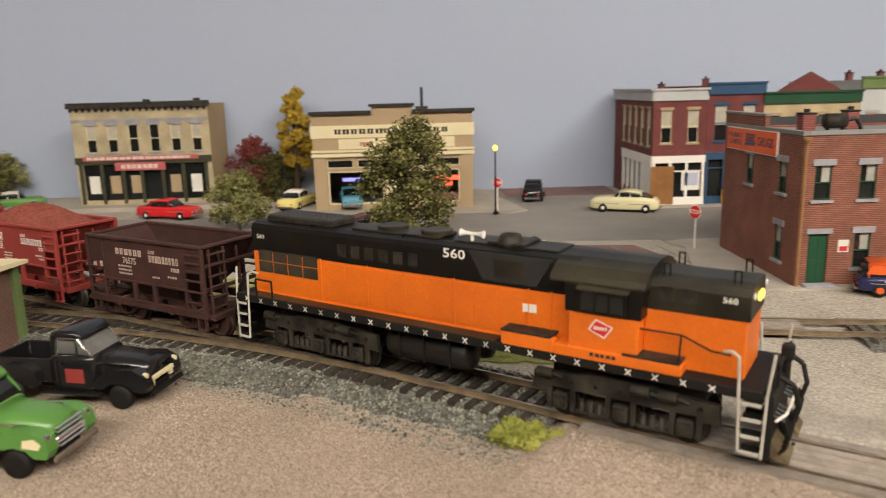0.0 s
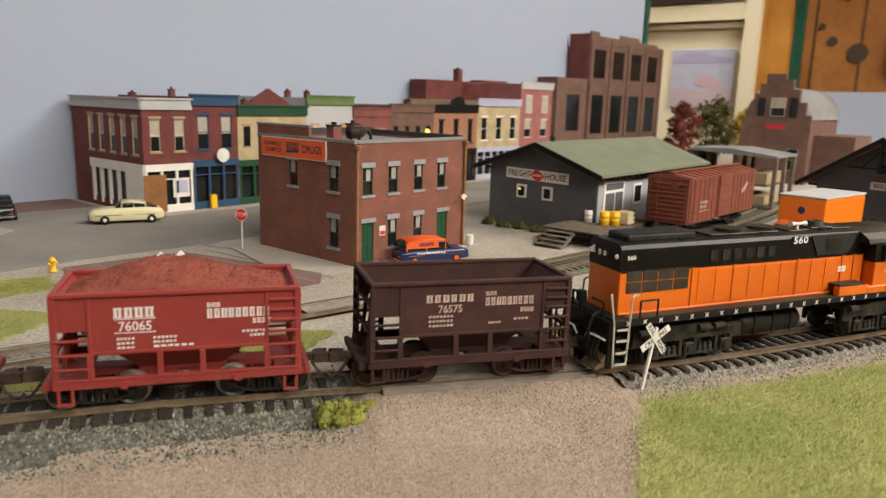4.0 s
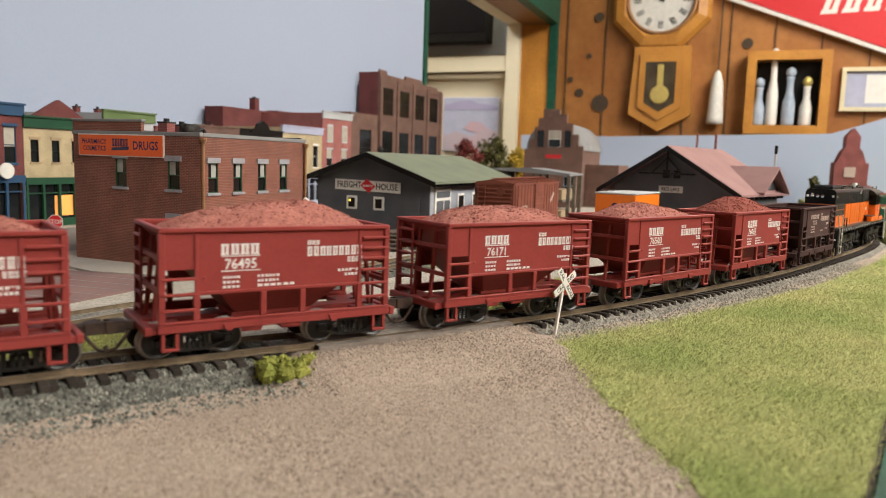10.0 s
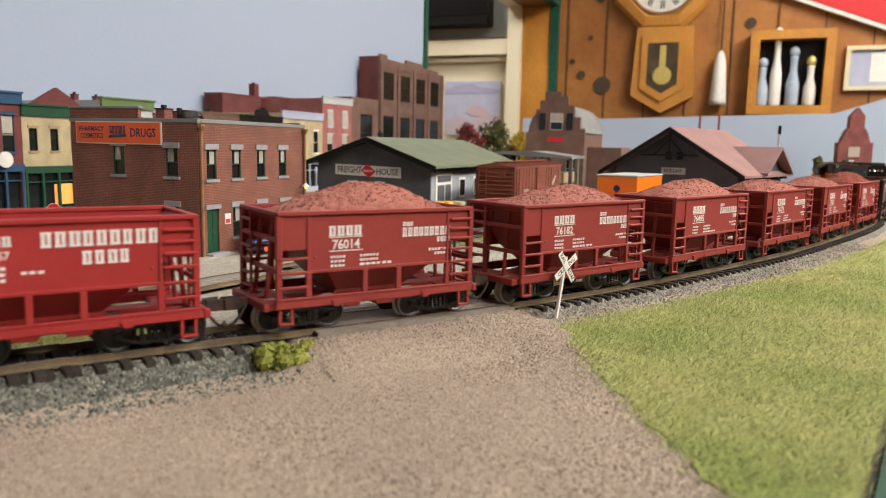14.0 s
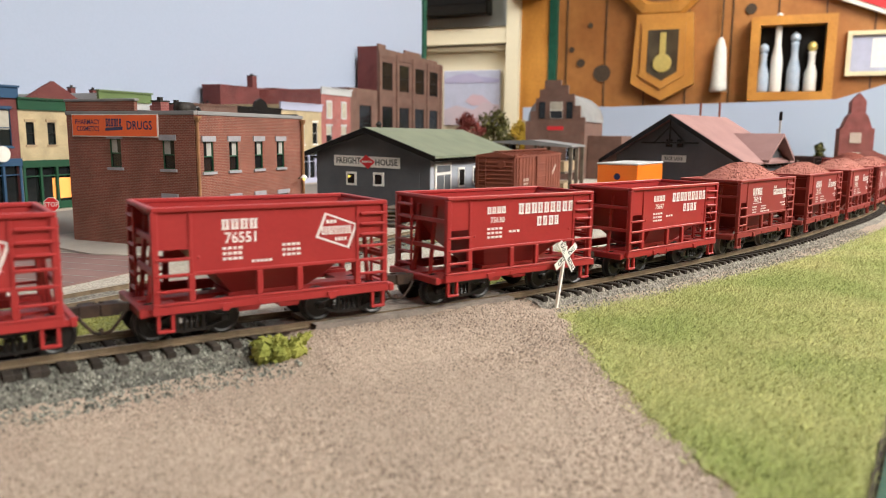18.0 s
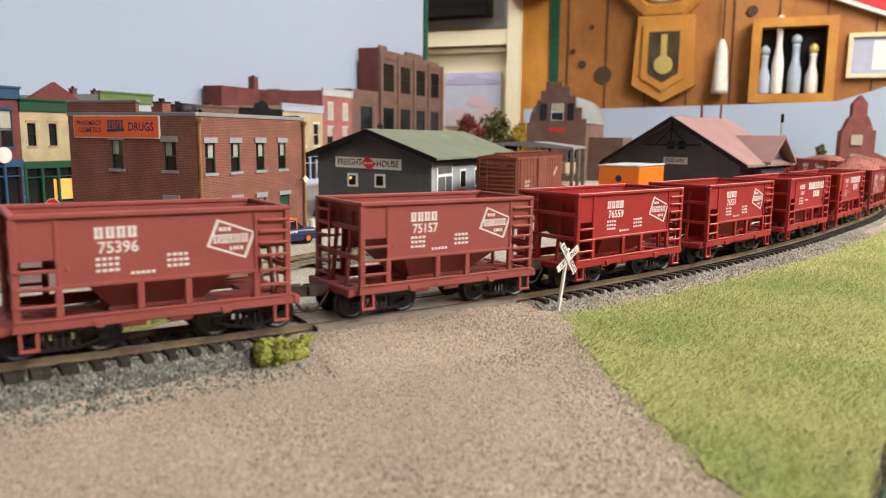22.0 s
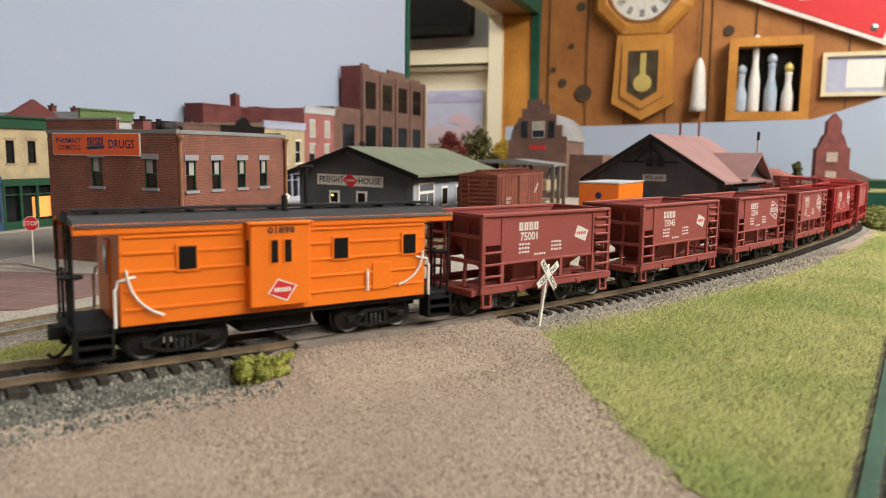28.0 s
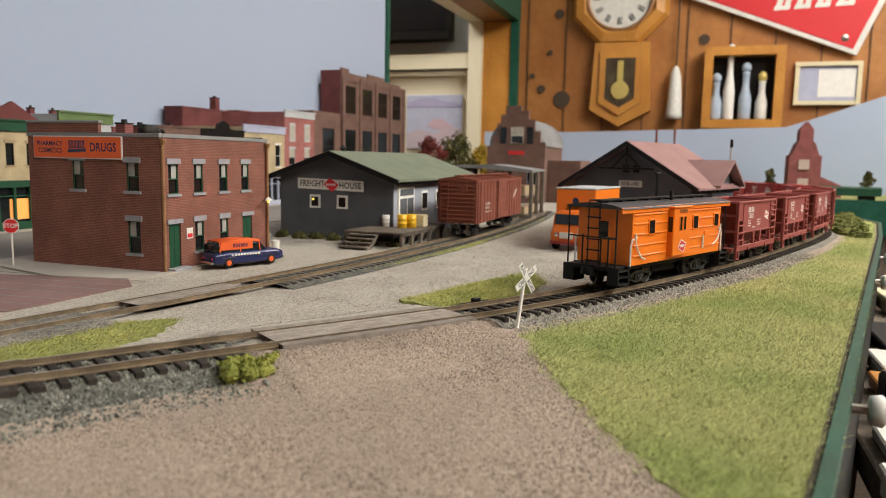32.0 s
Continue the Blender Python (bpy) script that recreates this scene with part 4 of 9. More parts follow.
def chimney(parent, x, y, z0, z1, r=2.6, material=None, cap=None):
    c = part("chimney", Build().box(x - r, x + r, y - r, y + r, z0, z1, 0.2), material or M["red_brick"], parent)
    part("chimney_cap", Build().box(x - r - 0.5, x + r + 0.5, y - r - 0.5, y + r + 0.5, z1, z1 + 1.0, 0.2).rod((x, y, z1 + 1), (x, y, z1 + 3), r * 0.5, 8), cap or M["grime"], c)
    return c


def shell(parent, x0, x1, y0, y1, h, material, faces, thick=2.0, holes=None):
    """The four walls of a box building; returns their frames."""
    made = {"w": (Face((x0, y0, 0), (0, 1), (-1, 0)), y1 - y0), "s": (Face((x0, y0, 0), (1, 0), (0, -1)), x1 - x0),
            "e": (Face((x1, y0, 0), (0, 1), (1, 0)), y1 - y0), "n": (Face((x0, y1, 0), (1, 0), (0, 1)), x1 - x0)}
    for k, (f, w) in made.items():
        trim = thick + 0.01 if k in "we" else 0.0
        if k in "we":
            f = Face((f.o[0], y0 + trim, 0), f.ud, f.nd)
            hs = [(a - trim, b - trim, c, d) for a, b, c, d in (holes or {}).get(k, [])]
            wall(f, w - 2 * trim, h, hs, thick, material.get(k, material["*"]) if isinstance(material, dict) else material, parent)
        else:
            wall(f, w, h, (holes or {}).get(k, []), thick, material.get(k, material["*"]) if isinstance(material, dict) else material, parent)
    return {k: f for k, (f, w) in made.items()}


def drug_store():
    """Two-storey brick corner drug store."""
    t = thing("drug_store", "two-storey red brick drug store with an orange sign", "building")
    X, Y, H = 110.0, 98.0, 78.5
    west = [(14.8, 23.7, 47.5, 64.0), (55.3, 64.2, 47.5, 64.5), (14.8, 23.7, 11.0, 30.0)]
    south = [(7.2, 15.8, 46, 63.5), (30.2, 38.8, 46, 63.5), (55.2, 63.8, 46, 63.5), (79.2, 87.8, 46, 63.5), (6.5, 17, 2.0, 28.5), (30.2, 38.8, 10, 28.5), (55.2, 63.8, 10, 28.5), (80, 91, 2.0, 28.5)]
    f = shell(t, 0, X, 0, Y, H, M["drug_brick"], None, 2.2, {"w": west, "s": south})
    for u0, u1, v0, v1 in west:
        window(f["w"], u0, u1, v0, v1, t, M["green"], M["grey_stone"], M["grey_stone"], "curtain", hood=3.2, over=1.6)
    for k, (u0, u1, v0, v1) in enumerate(south):
        if k in (4, 7):
            door(f["s"], u0, u1, v0, v1, t, M["green"], lintel=M["grey_stone"])
        else:
            window(f["s"], u0, u1, v0, v1, t, M["green"], M["grey_stone"], M["grey_stone"], "curtain", hood=3.2, over=1.6)
    part("doorstep", Build().box(4, 20, -6, -0.1, 0.8, 2.6, 0.3), M["grey_stone"], t)
    # parapets and roof
    part("roof", Build().box(2.3, X - 2.3, 2.3, Y - 2.3, H - 3.0, H - 1.6), M["tar_roof"], t, "flat grey tar roof")
    par = Build().box(-0.6, 2.6, -0.6, Y + 0.6, H, H + 2.4, 0.3)
    part("coping", par, M["tar_roof"], t)
    part("coping", Build().box(2.7, X + 0.6, -0.6, 2.6, H, H + 2.4, 0.3), M["tar_roof"], t)
    part("raised_parapet", Build().box(-0.3, 2.3, 43.0, Y, H + 2.4, H + 8.0, 0.2), M["drug_brick"], t)
    part("coping", Build().box(-0.9, 2.9, 42.0, Y + 0.6, H + 8.0, H + 9.6, 0.3), M["tar_roof"], t)
    part("rear_parapet", Build().box(2.7, X, Y - 2.2, Y, H, H + 5.0, 0.2), M["caboose_roof"], t)
    part("rear_parapet", Build().box(X - 2.2, X, 2.7, Y - 2.4, H, H + 3.4, 0.2), M["caboose_roof"], t)
    for x, y in ((24, 46), (60, 66)):
        chimney(t, x, y, H - 1.6, H + 8.5, 3.6, M["red_brick"])
    v = Build().lathe([(0.4, -6), (4.0, -5.5), (4.0, 5.5), (0.4, 6)], (36, 38, H + 5), "x", 12)
    v.rod((32, 38, H - 1.6), (32, 38, H + 4), 1.2).rod((40, 38, H - 1.6), (40, 38, H + 4), 1.2)
    vent = part("roof_vent", v, M["grime"], t, "round cylindrical roof ventilator", True)
    part("vent_pipe", Build().pipe([(42, 38, H + 5), (47, 37, H + 6), (49, 36, H + 2), (49, 36, H - 1.6)], 1.1, 8), M["black"], vent)
    for x in (1.2, X - 1.4):
        part("downpipe", Build().rod((x, -1.3, 0.8), (x, -1.3, H - 2), 1.0, 8).lathe([(1.0, 0), (2.2, 2.2), (2.2, 3.4)], (x, -1.6, H - 4), "z", 8), M["copper"], t, "copper downpipe")
    # orange sign on the west wall
    w = f["w"]
    s = Build()
    w.box(s, 25.5, 92.5, 65.6, 79.0, 0.1, 1.1)
    board = part("sign_board", s, M["sign_white"], t, "orange sign board with a pale border")
    s = Build()
    w.box(s, 26.1, 91.9, 66.2, 78.4, 1.1, 1.35)
    part("sign_face", s, M["sign_orange"], board)
    mirrored = Face(w.p(92, 0, 0), (0, -1), (-1, 0))
    for line in (("PHARMACY", 12.6, 74.3, 2.9, 0.92), ("COSMETICS", 12.8, 70.2, 2.9, 0.84)):
        sign_words(mirrored, 1.45, [line], board, M["navy"], "sign_lettering")
    sign_words(mirrored, 1.45, [("DRUGS", 53.0, 72.2, 4.9, 0.86)], board, M["navy"], "sign_lettering")
    lg = Build()
    mirrored.poly(lg, [(26.5, 69.2), (40.0, 69.8), (40.4, 71.6), (27.0, 71.0)], 1.36, 1.5)
    blocks(lg, 27.5, 74.0, 4.6, 6, 12.5, lambda u, q: mirrored.p(u, q, 1.5), 3)
    part("emblem", lg, M["navy"], board)
    g = Build()
    f["s"].box(g, 22, 27.5, 18.5, 25, 0.1, 0.5)
    pl = part("wall_plate", g, M["sign_white"], t)
    g = Build()
    f["s"].box(g, 22.6, 26.8, 19.2, 21.6, 0.5, 0.62)
    part("plate_band", g, M["badge_red"], pl)
    lamp = Build().pipe([(104, -0.2, 37), (104, -4, 40), (102, -6, 40)], 0.4)
    lf = part("wall_lamp", lamp, M["grime"], t)
    part("lamp_shade", Build().lathe([(0.4, 2.4), (2.4, 0.6), (2.6, 0)], (101.5, -6.5, 38.2), "z", 10), M["white"], lf)
    part("bulb", Build().lathe([(0.3, 0), (1.0, -0.6), (0.8, -1.6), (0.2, -2)], (101.5, -6.5, 38.4), "z", 8), M["glow"], lf, "lit bulb")
    part("dustbin", Build().lathe([(2.6, 0.8), (2.9, 8), (3.0, 8.2), (0.5, 9)], (112.5, -5, 0.5), "z", 12), M["sign_white"], t)
    return t


drug_store()


def shop(x0, x1, h, brick, style):
    """One shop of the row, facing the street."""
    y0, y1 = 268.0, 400.0
    t = thing("shop_building", style["label"], "building", group="row of shops")
    w = x1 - x0
    n = style["n"]
    v0, v1 = style["win"]
    ww = style.get("ww", 7.0)
    step = w / n
    holes = [(step * (i + 0.5) - ww / 2, step * (i + 0.5) + ww / 2, v0, v1) for i in range(n)]
    gf = style.get("ground", 36)
    holes_all = holes + [(3, w - 3, 5, gf)]
    f = shell(t, x0, x1, y0, y1, h, brick, None, 2.0, {"s": holes_all, **style.get("side", {})})
    for k, (a, b, c, d) in enumerate(holes):
        window(f["s"], a, b, c, d, t, style["frame"], style.get("stone"), style.get("stone"), style.get("fill", "dark"), hood=style.get("hood", 2.4))
    # shopfront: posts, sill panel, glass, fascia
    sf = style["front"]
    face = f["s"]
    g = Build()
    face.box(g, 3, w - 3, 5, gf, -2.6, -2.2)
    part("shop_glass", g, M["dark_pane"], t)
    g = Build()
    face.box(g, 0, w, 0.6, 8, 0, 0.9)
    part("stall_riser", g, sf, t)
    g = Build()
    face.box(g, 0, w, gf, gf + 6, 0, 1.6)
    part("fascia_board", g, sf, t)
    k = max(3, int(w // 16))
    for i in range(k + 1):
        g = Build()
        u = 1.5 + (w - 3) * i / k
        face.box(g, u - 1.1, u + 1.1, 8, gf, -1.2, 1.0)
        part("shop_post", g, sf, t)
    g = Build()
    face.box(g, 3, w - 3, gf - 8, gf - 7, -1.0, 0.6)
    part("transom", g, sf, t)
    # cornice
    g = Build()
    face.box(g, -0.6, w + 0.6, h - 7, h + 1.5, -0.6, 1.8)
    face.box(g, -1.2, w + 1.2, h + 1.5, h + 3.2, -0.6, 3.2)
    part("cornice", g, style["cornice"], t)
    part("roof", Build().box(x0 + 2, x1 - 2, y0 + 2, y1 - 2, h - 5, h - 4), M["tar_roof"], t)
    for cx, cy in style.get("chimneys", []):
        chimney(t, cx, cy, h - 4, h + 6, 2.6, style.get("stack", M["maroon_brick"]))
    return t, f


wh = [(8 + i * 20.5, 18 + i * 20.5, 52, 84) for i in range(5)]
t, f = shop(5, 51, 98, M["maroon_brick"], dict(label="maroon brick corner store with a white shopfront and pale cornice", n=2, win=(55, 83), ww=9, frame=M["cream_trim"], stone=M["tan"], fill="blind", front=M["white"], cornice=M["grey_paint"], ground=38, side={"w": wh + [(30, 96, 8, 36)]}, chimneys=[(30, 330)]))
for a, b_, c, d in wh:
    window(f["w"], a, b_, c, d, t, M["cream_trim"], M["tan"], M["tan"], "blind", hood=2.2, over=0.8)
g = Build()
f["w"].box(g, 28, 98, 36, 44, -0.4, 1.4)
f["w"].box(g, 0, 28, 0.6, 44, -0.4, 1.2)
part("side_fascia", g, M["white"], t)
for u in (30, 46, 62, 78, 94):
    g = Build()
    f["w"].box(g, u - 1.5, u + 1.5, 4, 36, -1.2, 1.2)
    part("shop_post", g, M["white"], t)
g = Build()
f["w"].box(g, 30, 96, 8, 36, -2.6, -2.2)
part("shop_glass", g, M["dark_pane"], t)
g = Build()
f["w"].box(g, -0.6, 132, 91, 99.5, -0.6, 1.8)
f["w"].box(g, -1.2, 132, 99.5, 101.2, -0.6, 3.2)
part("cornice", g, M["grey_paint"], t)
g = Build().prism([(4, 267.0), (24, 266.2), (24, 267.4), (4, 268.6)], "z", 2, 35)
part("corner_door", g, M["door_wood"], t, "varnished wooden corner door")
g = Build()
f["s"].box(g, 26, 42, 14, 31, 0.4, 0.8)
wd = part("poster_window", g, M["sign_white"], t)
g = Build()
f["s"].box(g, 28, 40, 18, 29, 0.8, 1.0)
part("poster", g, M["lav"], wd)

t, f = shop(51.2, 99.8, 102, M["maroon_brick"], dict(label="red brick shop with a dark blue shopfront and blue cornice", n=2, win=(56, 86), ww=11, frame=M["blue"], stone=M["blue"], fill="blind", front=M["blue"], cornice=M["blue"], ground=40, chimneys=[(75, 340)]))
g = Build().lathe([(0.5, 0), (6.5, 0.4), (6.5, 1.6), (0.5, 2)], (80, 262, 50), "y", 18)
part("round_sign", g, M["sign_white"], t, "round pale hanging sign")
part("goods", Build().box(66, 72, 262, 266, 1.3, 14, 0.6), M["yellow"], t)
t, f = shop(100, 182.8, 93, M["tan_brick"], dict(label="tan brick shop with green trim and a maroon gable", n=4, win=(57, 76), ww=8, frame=M["black"], stone=M["tan"], front=M["green"], cornice=M["green"], ground=38, chimneys=[(165, 330), (172, 360)]))
g = Build().prism([(112, 94), (174, 94), (154, 106), (143, 112), (132, 106)], "y", 276, 280)
part("gable", g, M["maroon_brick"], t, "low maroon roof gable")
g = Build()
f["s"].box(g, 30, 52, 10, 28, -2.1, -1.9)
part("lit_display", g, M["warm"], t, "warm lit shop window")
t, f = shop(183, 247.8, 104, M["grey_paint"], dict(label="pale grey shop with lit arched windows and a moss green cornice", n=3, win=(56, 76), ww=10, frame=M["grey_paint"], stone=M["grey_stone"], fill="warm", front=M["moss"], cornice=M["moss"], ground=38, chimneys=[(200, 320), (235, 330)]))
t, f = shop(248, 306.8, 92, M["red_brick"], dict(label="bright red brick shop with small windows", n=2, win=(54, 70), ww=9, frame=M["tan"], stone=M["tan"], fill="blind", front=M["red_brick"], cornice=M["red_brick"], ground=36))
t, f = shop(307, 383.8, 97, M["brown_brick"], dict(label="plain brown brick shop with dark windows and a cream shopfront", n=4, win=(54, 74), ww=8, frame=M["black"], stone=M["brown_brick"], front=M["cream_trim"], cornice=M["brown_brick"], ground=34, chimneys=[(372, 300)]))
g = Build()
f["s"].box(g, 6, 60, 10, 24, 0.9, 1.2)
part("pale_posters", g, M["sign_white"], t)
t, f = shop(384, 471.8, 97, M["orange_brick"], dict(label="orange brick shop with a curved black parapet", n=3, win=(52, 80), ww=9, frame=M["black"], stone=M["black"], front=M["black"], cornice=M["black"], ground=38, chimneys=[(400, 330)]))
arch = [(405, 100), (414, 101), (418, 107), (428, 111), (438, 107), (442, 101), (450, 100), (450, 96), (405, 96)]
part("curved_parapet", Build().prism(arch, "y", 265, 268), M["black"], t)
t, f = shop(472, 571.8, 106, M["tan_brick"], dict(label="pale tan shop with white windows and a lavender shopfront", n=3, win=(54, 84), ww=13, frame=M["white"], stone=M["white"], front=M["lav"], cornice=M["lav"], ground=38))
t, f = shop(572, 655.8, 131, M["pink_brick"], dict(label="three-storey rosy brick building with pale window hoods", n=2, win=(56, 80), ww=16, frame=M["grey_paint"], stone=M["grey_paint"], fill="blind", front=M["pink_brick"], cornice=M["grey_paint"], ground=40))
for u in (21, 63):
    g = Build()
    f["s"].box(g, u - 8, u + 8, 90, 116, 0.1, 0.7)
    w_ = part("upper_window", g, M["grey_paint"], t)
    g = Build()
    f["s"].box(g, u - 6, u + 6, 92, 113, 0.7, 0.9)
    part("pane", g, M["blind"], w_)
# maroon block behind the row
t = thing("brick_block", "plain maroon brick block rising behind the shops", "building")
part("wall", Build().box(485, 700, 372, 402, 0, 131, 0.4), M["maroon_brick"], t)
part("coping", Build().box(484, 701, 371, 402, 131, 133.5, 0.3), M["maroon_brick"], t)
chimney(t, 566, 380, 133, 150, 5.0, M["maroon_brick"])
part("roof_house", Build().box(620, 690, 376, 398, 133.5, 137, 0.3), M["maroon_brick"], t)


def factory():
    """Tall brown brick factory at the end of the row."""
    t = thing("factory", "tall brown brick factory with big dark windows and stepped parapets", "building")
    lo = Face((818, 360, 0), (1, 0), (0, -1))
    hs = [(34, 80, 56, 121)]
    wall(lo, 103.8, 150, hs, 3, M["brown_brick"], t)
    window(lo, *hs[0], t, M["black"], M["brown_brick"], M["brown_brick"], "dark", deep=2.0)
    hi = Face((922, 358, 0), (1, 0), (0, -1))
    hs = []
    for k in range(4):
        hs += [(16 + k * 76, 62 + k * 76, 50, 122), (16 + k * 76, 62 + k * 76, 153, 205)]
    wall(hi, 312, 216, hs, 3, M["brown_brick"], t)
    for h in hs:
        w = window(hi, *h, t, M["black"], M["brown_brick"], None, "dark", deep=2.0)
        for i in (1, 2, 3):
            g = Build()
            u = h[0] + (h[1] - h[0]) * i / 4
            hi.box(g, u - 0.4, u + 0.4, h[2], h[3], -2.0, -1.1)
            part("glazing_bar", g, M["black"], w)
    for k in range(5):
        g = Build()
        hi.box(g, k * 75 + 1, k * 75 + 11, 0, 222, 0, 3)
        part("pilaster", g, M["brown_brick"], t)
    for v in (128, 146, 212):
        g = Build()
        hi.box(g, 0, 312, v, v + 2.4, 0.05, 2.0)
        part("brick_band", g, M["brown_brick"], t)
    g = Build()
    hi.poly(g, [(0, 216), (312, 216), (312, 224), (284, 224), (284, 229), (196, 229), (196, 236), (116, 236), (116, 229), (30, 229), (30, 236), (0, 236)], -3, 1)
    part("stepped_parapet", g, M["brown_brick"], t)
    part("side_wall", Build().box(922, 925, 361, 402, 0, 216), M["maroon_brick"], t)
    part("side_wall", Build().box(1231, 1234, 361, 402, 0, 216), M["maroon_brick"], t)
    part("side_parapet", Build().box(922, 925, 361, 402, 216, 232), M["maroon_brick"], t)
    part("roof", Build().box(925, 1231, 361, 402, 211, 213), M["tar_roof"], t)
    part("roof", Build().box(821, 921, 363, 402, 144, 146), M["tar_roof"], t)
    part("side_wall", Build().box(818, 821, 363, 402, 0, 150), M["brown_brick"], t)
    return t


factory()


def motor_showroom():
    """Tan single-storey showroom with a stepped top and big shop windows."""
    t = thing("motor_showroom", "tan showroom with cream sign boards and large lit windows", "building")
    x0, x1, y0, y1, H = -291.0, -149.0, 291.0, 396.0, 86.0
    hs = [(12, 62, 6, 36), (80, 130, 6, 36), (12, 35, 39, 46), (39, 62, 39, 46), (80, 103, 39, 46), (107, 130, 39, 46), (64, 78, 2, 36)]
    f = shell(t, x0, x1, y0, y1, H, M["tan"], None, 2.2, {"s": hs})["s"]
    for h in hs[:2]:
        g = Build()
        for a, b_, c, d in ((h[0], h[1], h[2], h[2] + 1.2), (h[0], h[1], h[3] - 1.2, h[3]), (h[0], h[0] + 1.2, h[2], h[3]), (h[1] - 1.2, h[1], h[2], h[3])):
            f.box(g, a, b_, c, d, -1.6, -0.6)
        w = part("show_window", g, M["cream_trim"], t)
        g = Build()
        f.box(g, h[0] + 1, h[1] - 1, h[2] + 1, h[3] - 1, -1.3, -1.1)
        part("pane", g, M["glass"], w).visible_shadow = False
    for h in hs[2:6]:
        window(f, *h, t, M["cream_trim"], None, None, "dark", sash=False)
    door(f, *hs[6], t, M["cream_trim"])
    for u in (0, 131):
        g = Build()
        f.box(g, u, u + 11, 0, 50, 0, 1.5)
        part("pilaster", g, M["tan"], t)
    for v0, v1, mm, n in ((49, 52, M["cream_trim"], 3.0), (53, 55, M["cream_trim"], 2.0), (65.5, 76.5, M["cream_trim"], 0.8)):
        g = Build()
        f.box(g, -1.5, 143.5, v0, v1, 0, n)
        part("moulding", g, mm, t)
    g = Build()
    f.box(g, 23, 70, 55.6, 64.6, 0, 1.2)
    part("sign_board", g, M["cream_trim"], t, "cream sign board with unread lettering")
    g = Build()
    f.box(g, 82, 126, 55.6, 64.6, 0, 1.2)
    part("sign_board", g, M["cream_trim"], t, "cream sign board with unread lettering")
    g = Build()
    blocks(g, 20, 71, 4.2, 14, 102, lambda u, v: f.p(u, v, 0.9), 5)
    part("sign_bars", g, M["grime"], t)
    g = Build()
    blocks(g, 42, 60, 3.0, 5, 12, lambda u, v: f.p(u, v, 1.3), 6)
    blocks(g, 98, 60, 3.0, 6, 16, lambda u, v: f.p(u, v, 1.3), 7)
    part("sign_bars", g, M["ore_red"], t)
    g = Build()
    f.box(g, -2, 53, 86, 89, -2.2, 3)
    part("coping", g, M["grime"], t)
    g = Build()
    f.box(g, 89, 144, 86, 89, -2.2, 3)
    part("coping", g, M["grime"], t)
    g = Build()
    f.box(g, 53, 89, 84, 92, -2.2, 0.3)
    part("raised_parapet", g, M["tan"], t)
    g = Build()
    f.box(g, 51, 91, 92, 94.5, -2.4, 3)
    part("coping", g, M["grime"], t)
    part("roof", Build().box(x0 + 2.3, x1 - 2.3, y0 + 2.3, y1 - 2.3, 80, 82), M["tar_roof"], t)
    part("floor", Build().box(x0 + 2.3, x1 - 2.3, y0 + 2.3, y1 - 2.3, 0.5, 2.0), M["concrete"], t)
    part("flue", Build().rod((-194, 352, 82), (-194, 352, 108), 1.4, 8).box(-200, -188, 346, 358, 82, 90, 0.3), M["ink"], t)
    part("neon_sign", Build().box(-186, -162, 290.4, 290.9, 26, 30, 0.2).box(-180, -168, 290.4, 290.9, 21, 25, 0.2), M["neon_red"], t, "red neon window sign")
    part("neon_sign", Build().box(-266, -246, 290.4, 290.9, 27, 30, 0.2), M["neon_blue"], t, "blue neon window sign")
    return t


motor_showroom()


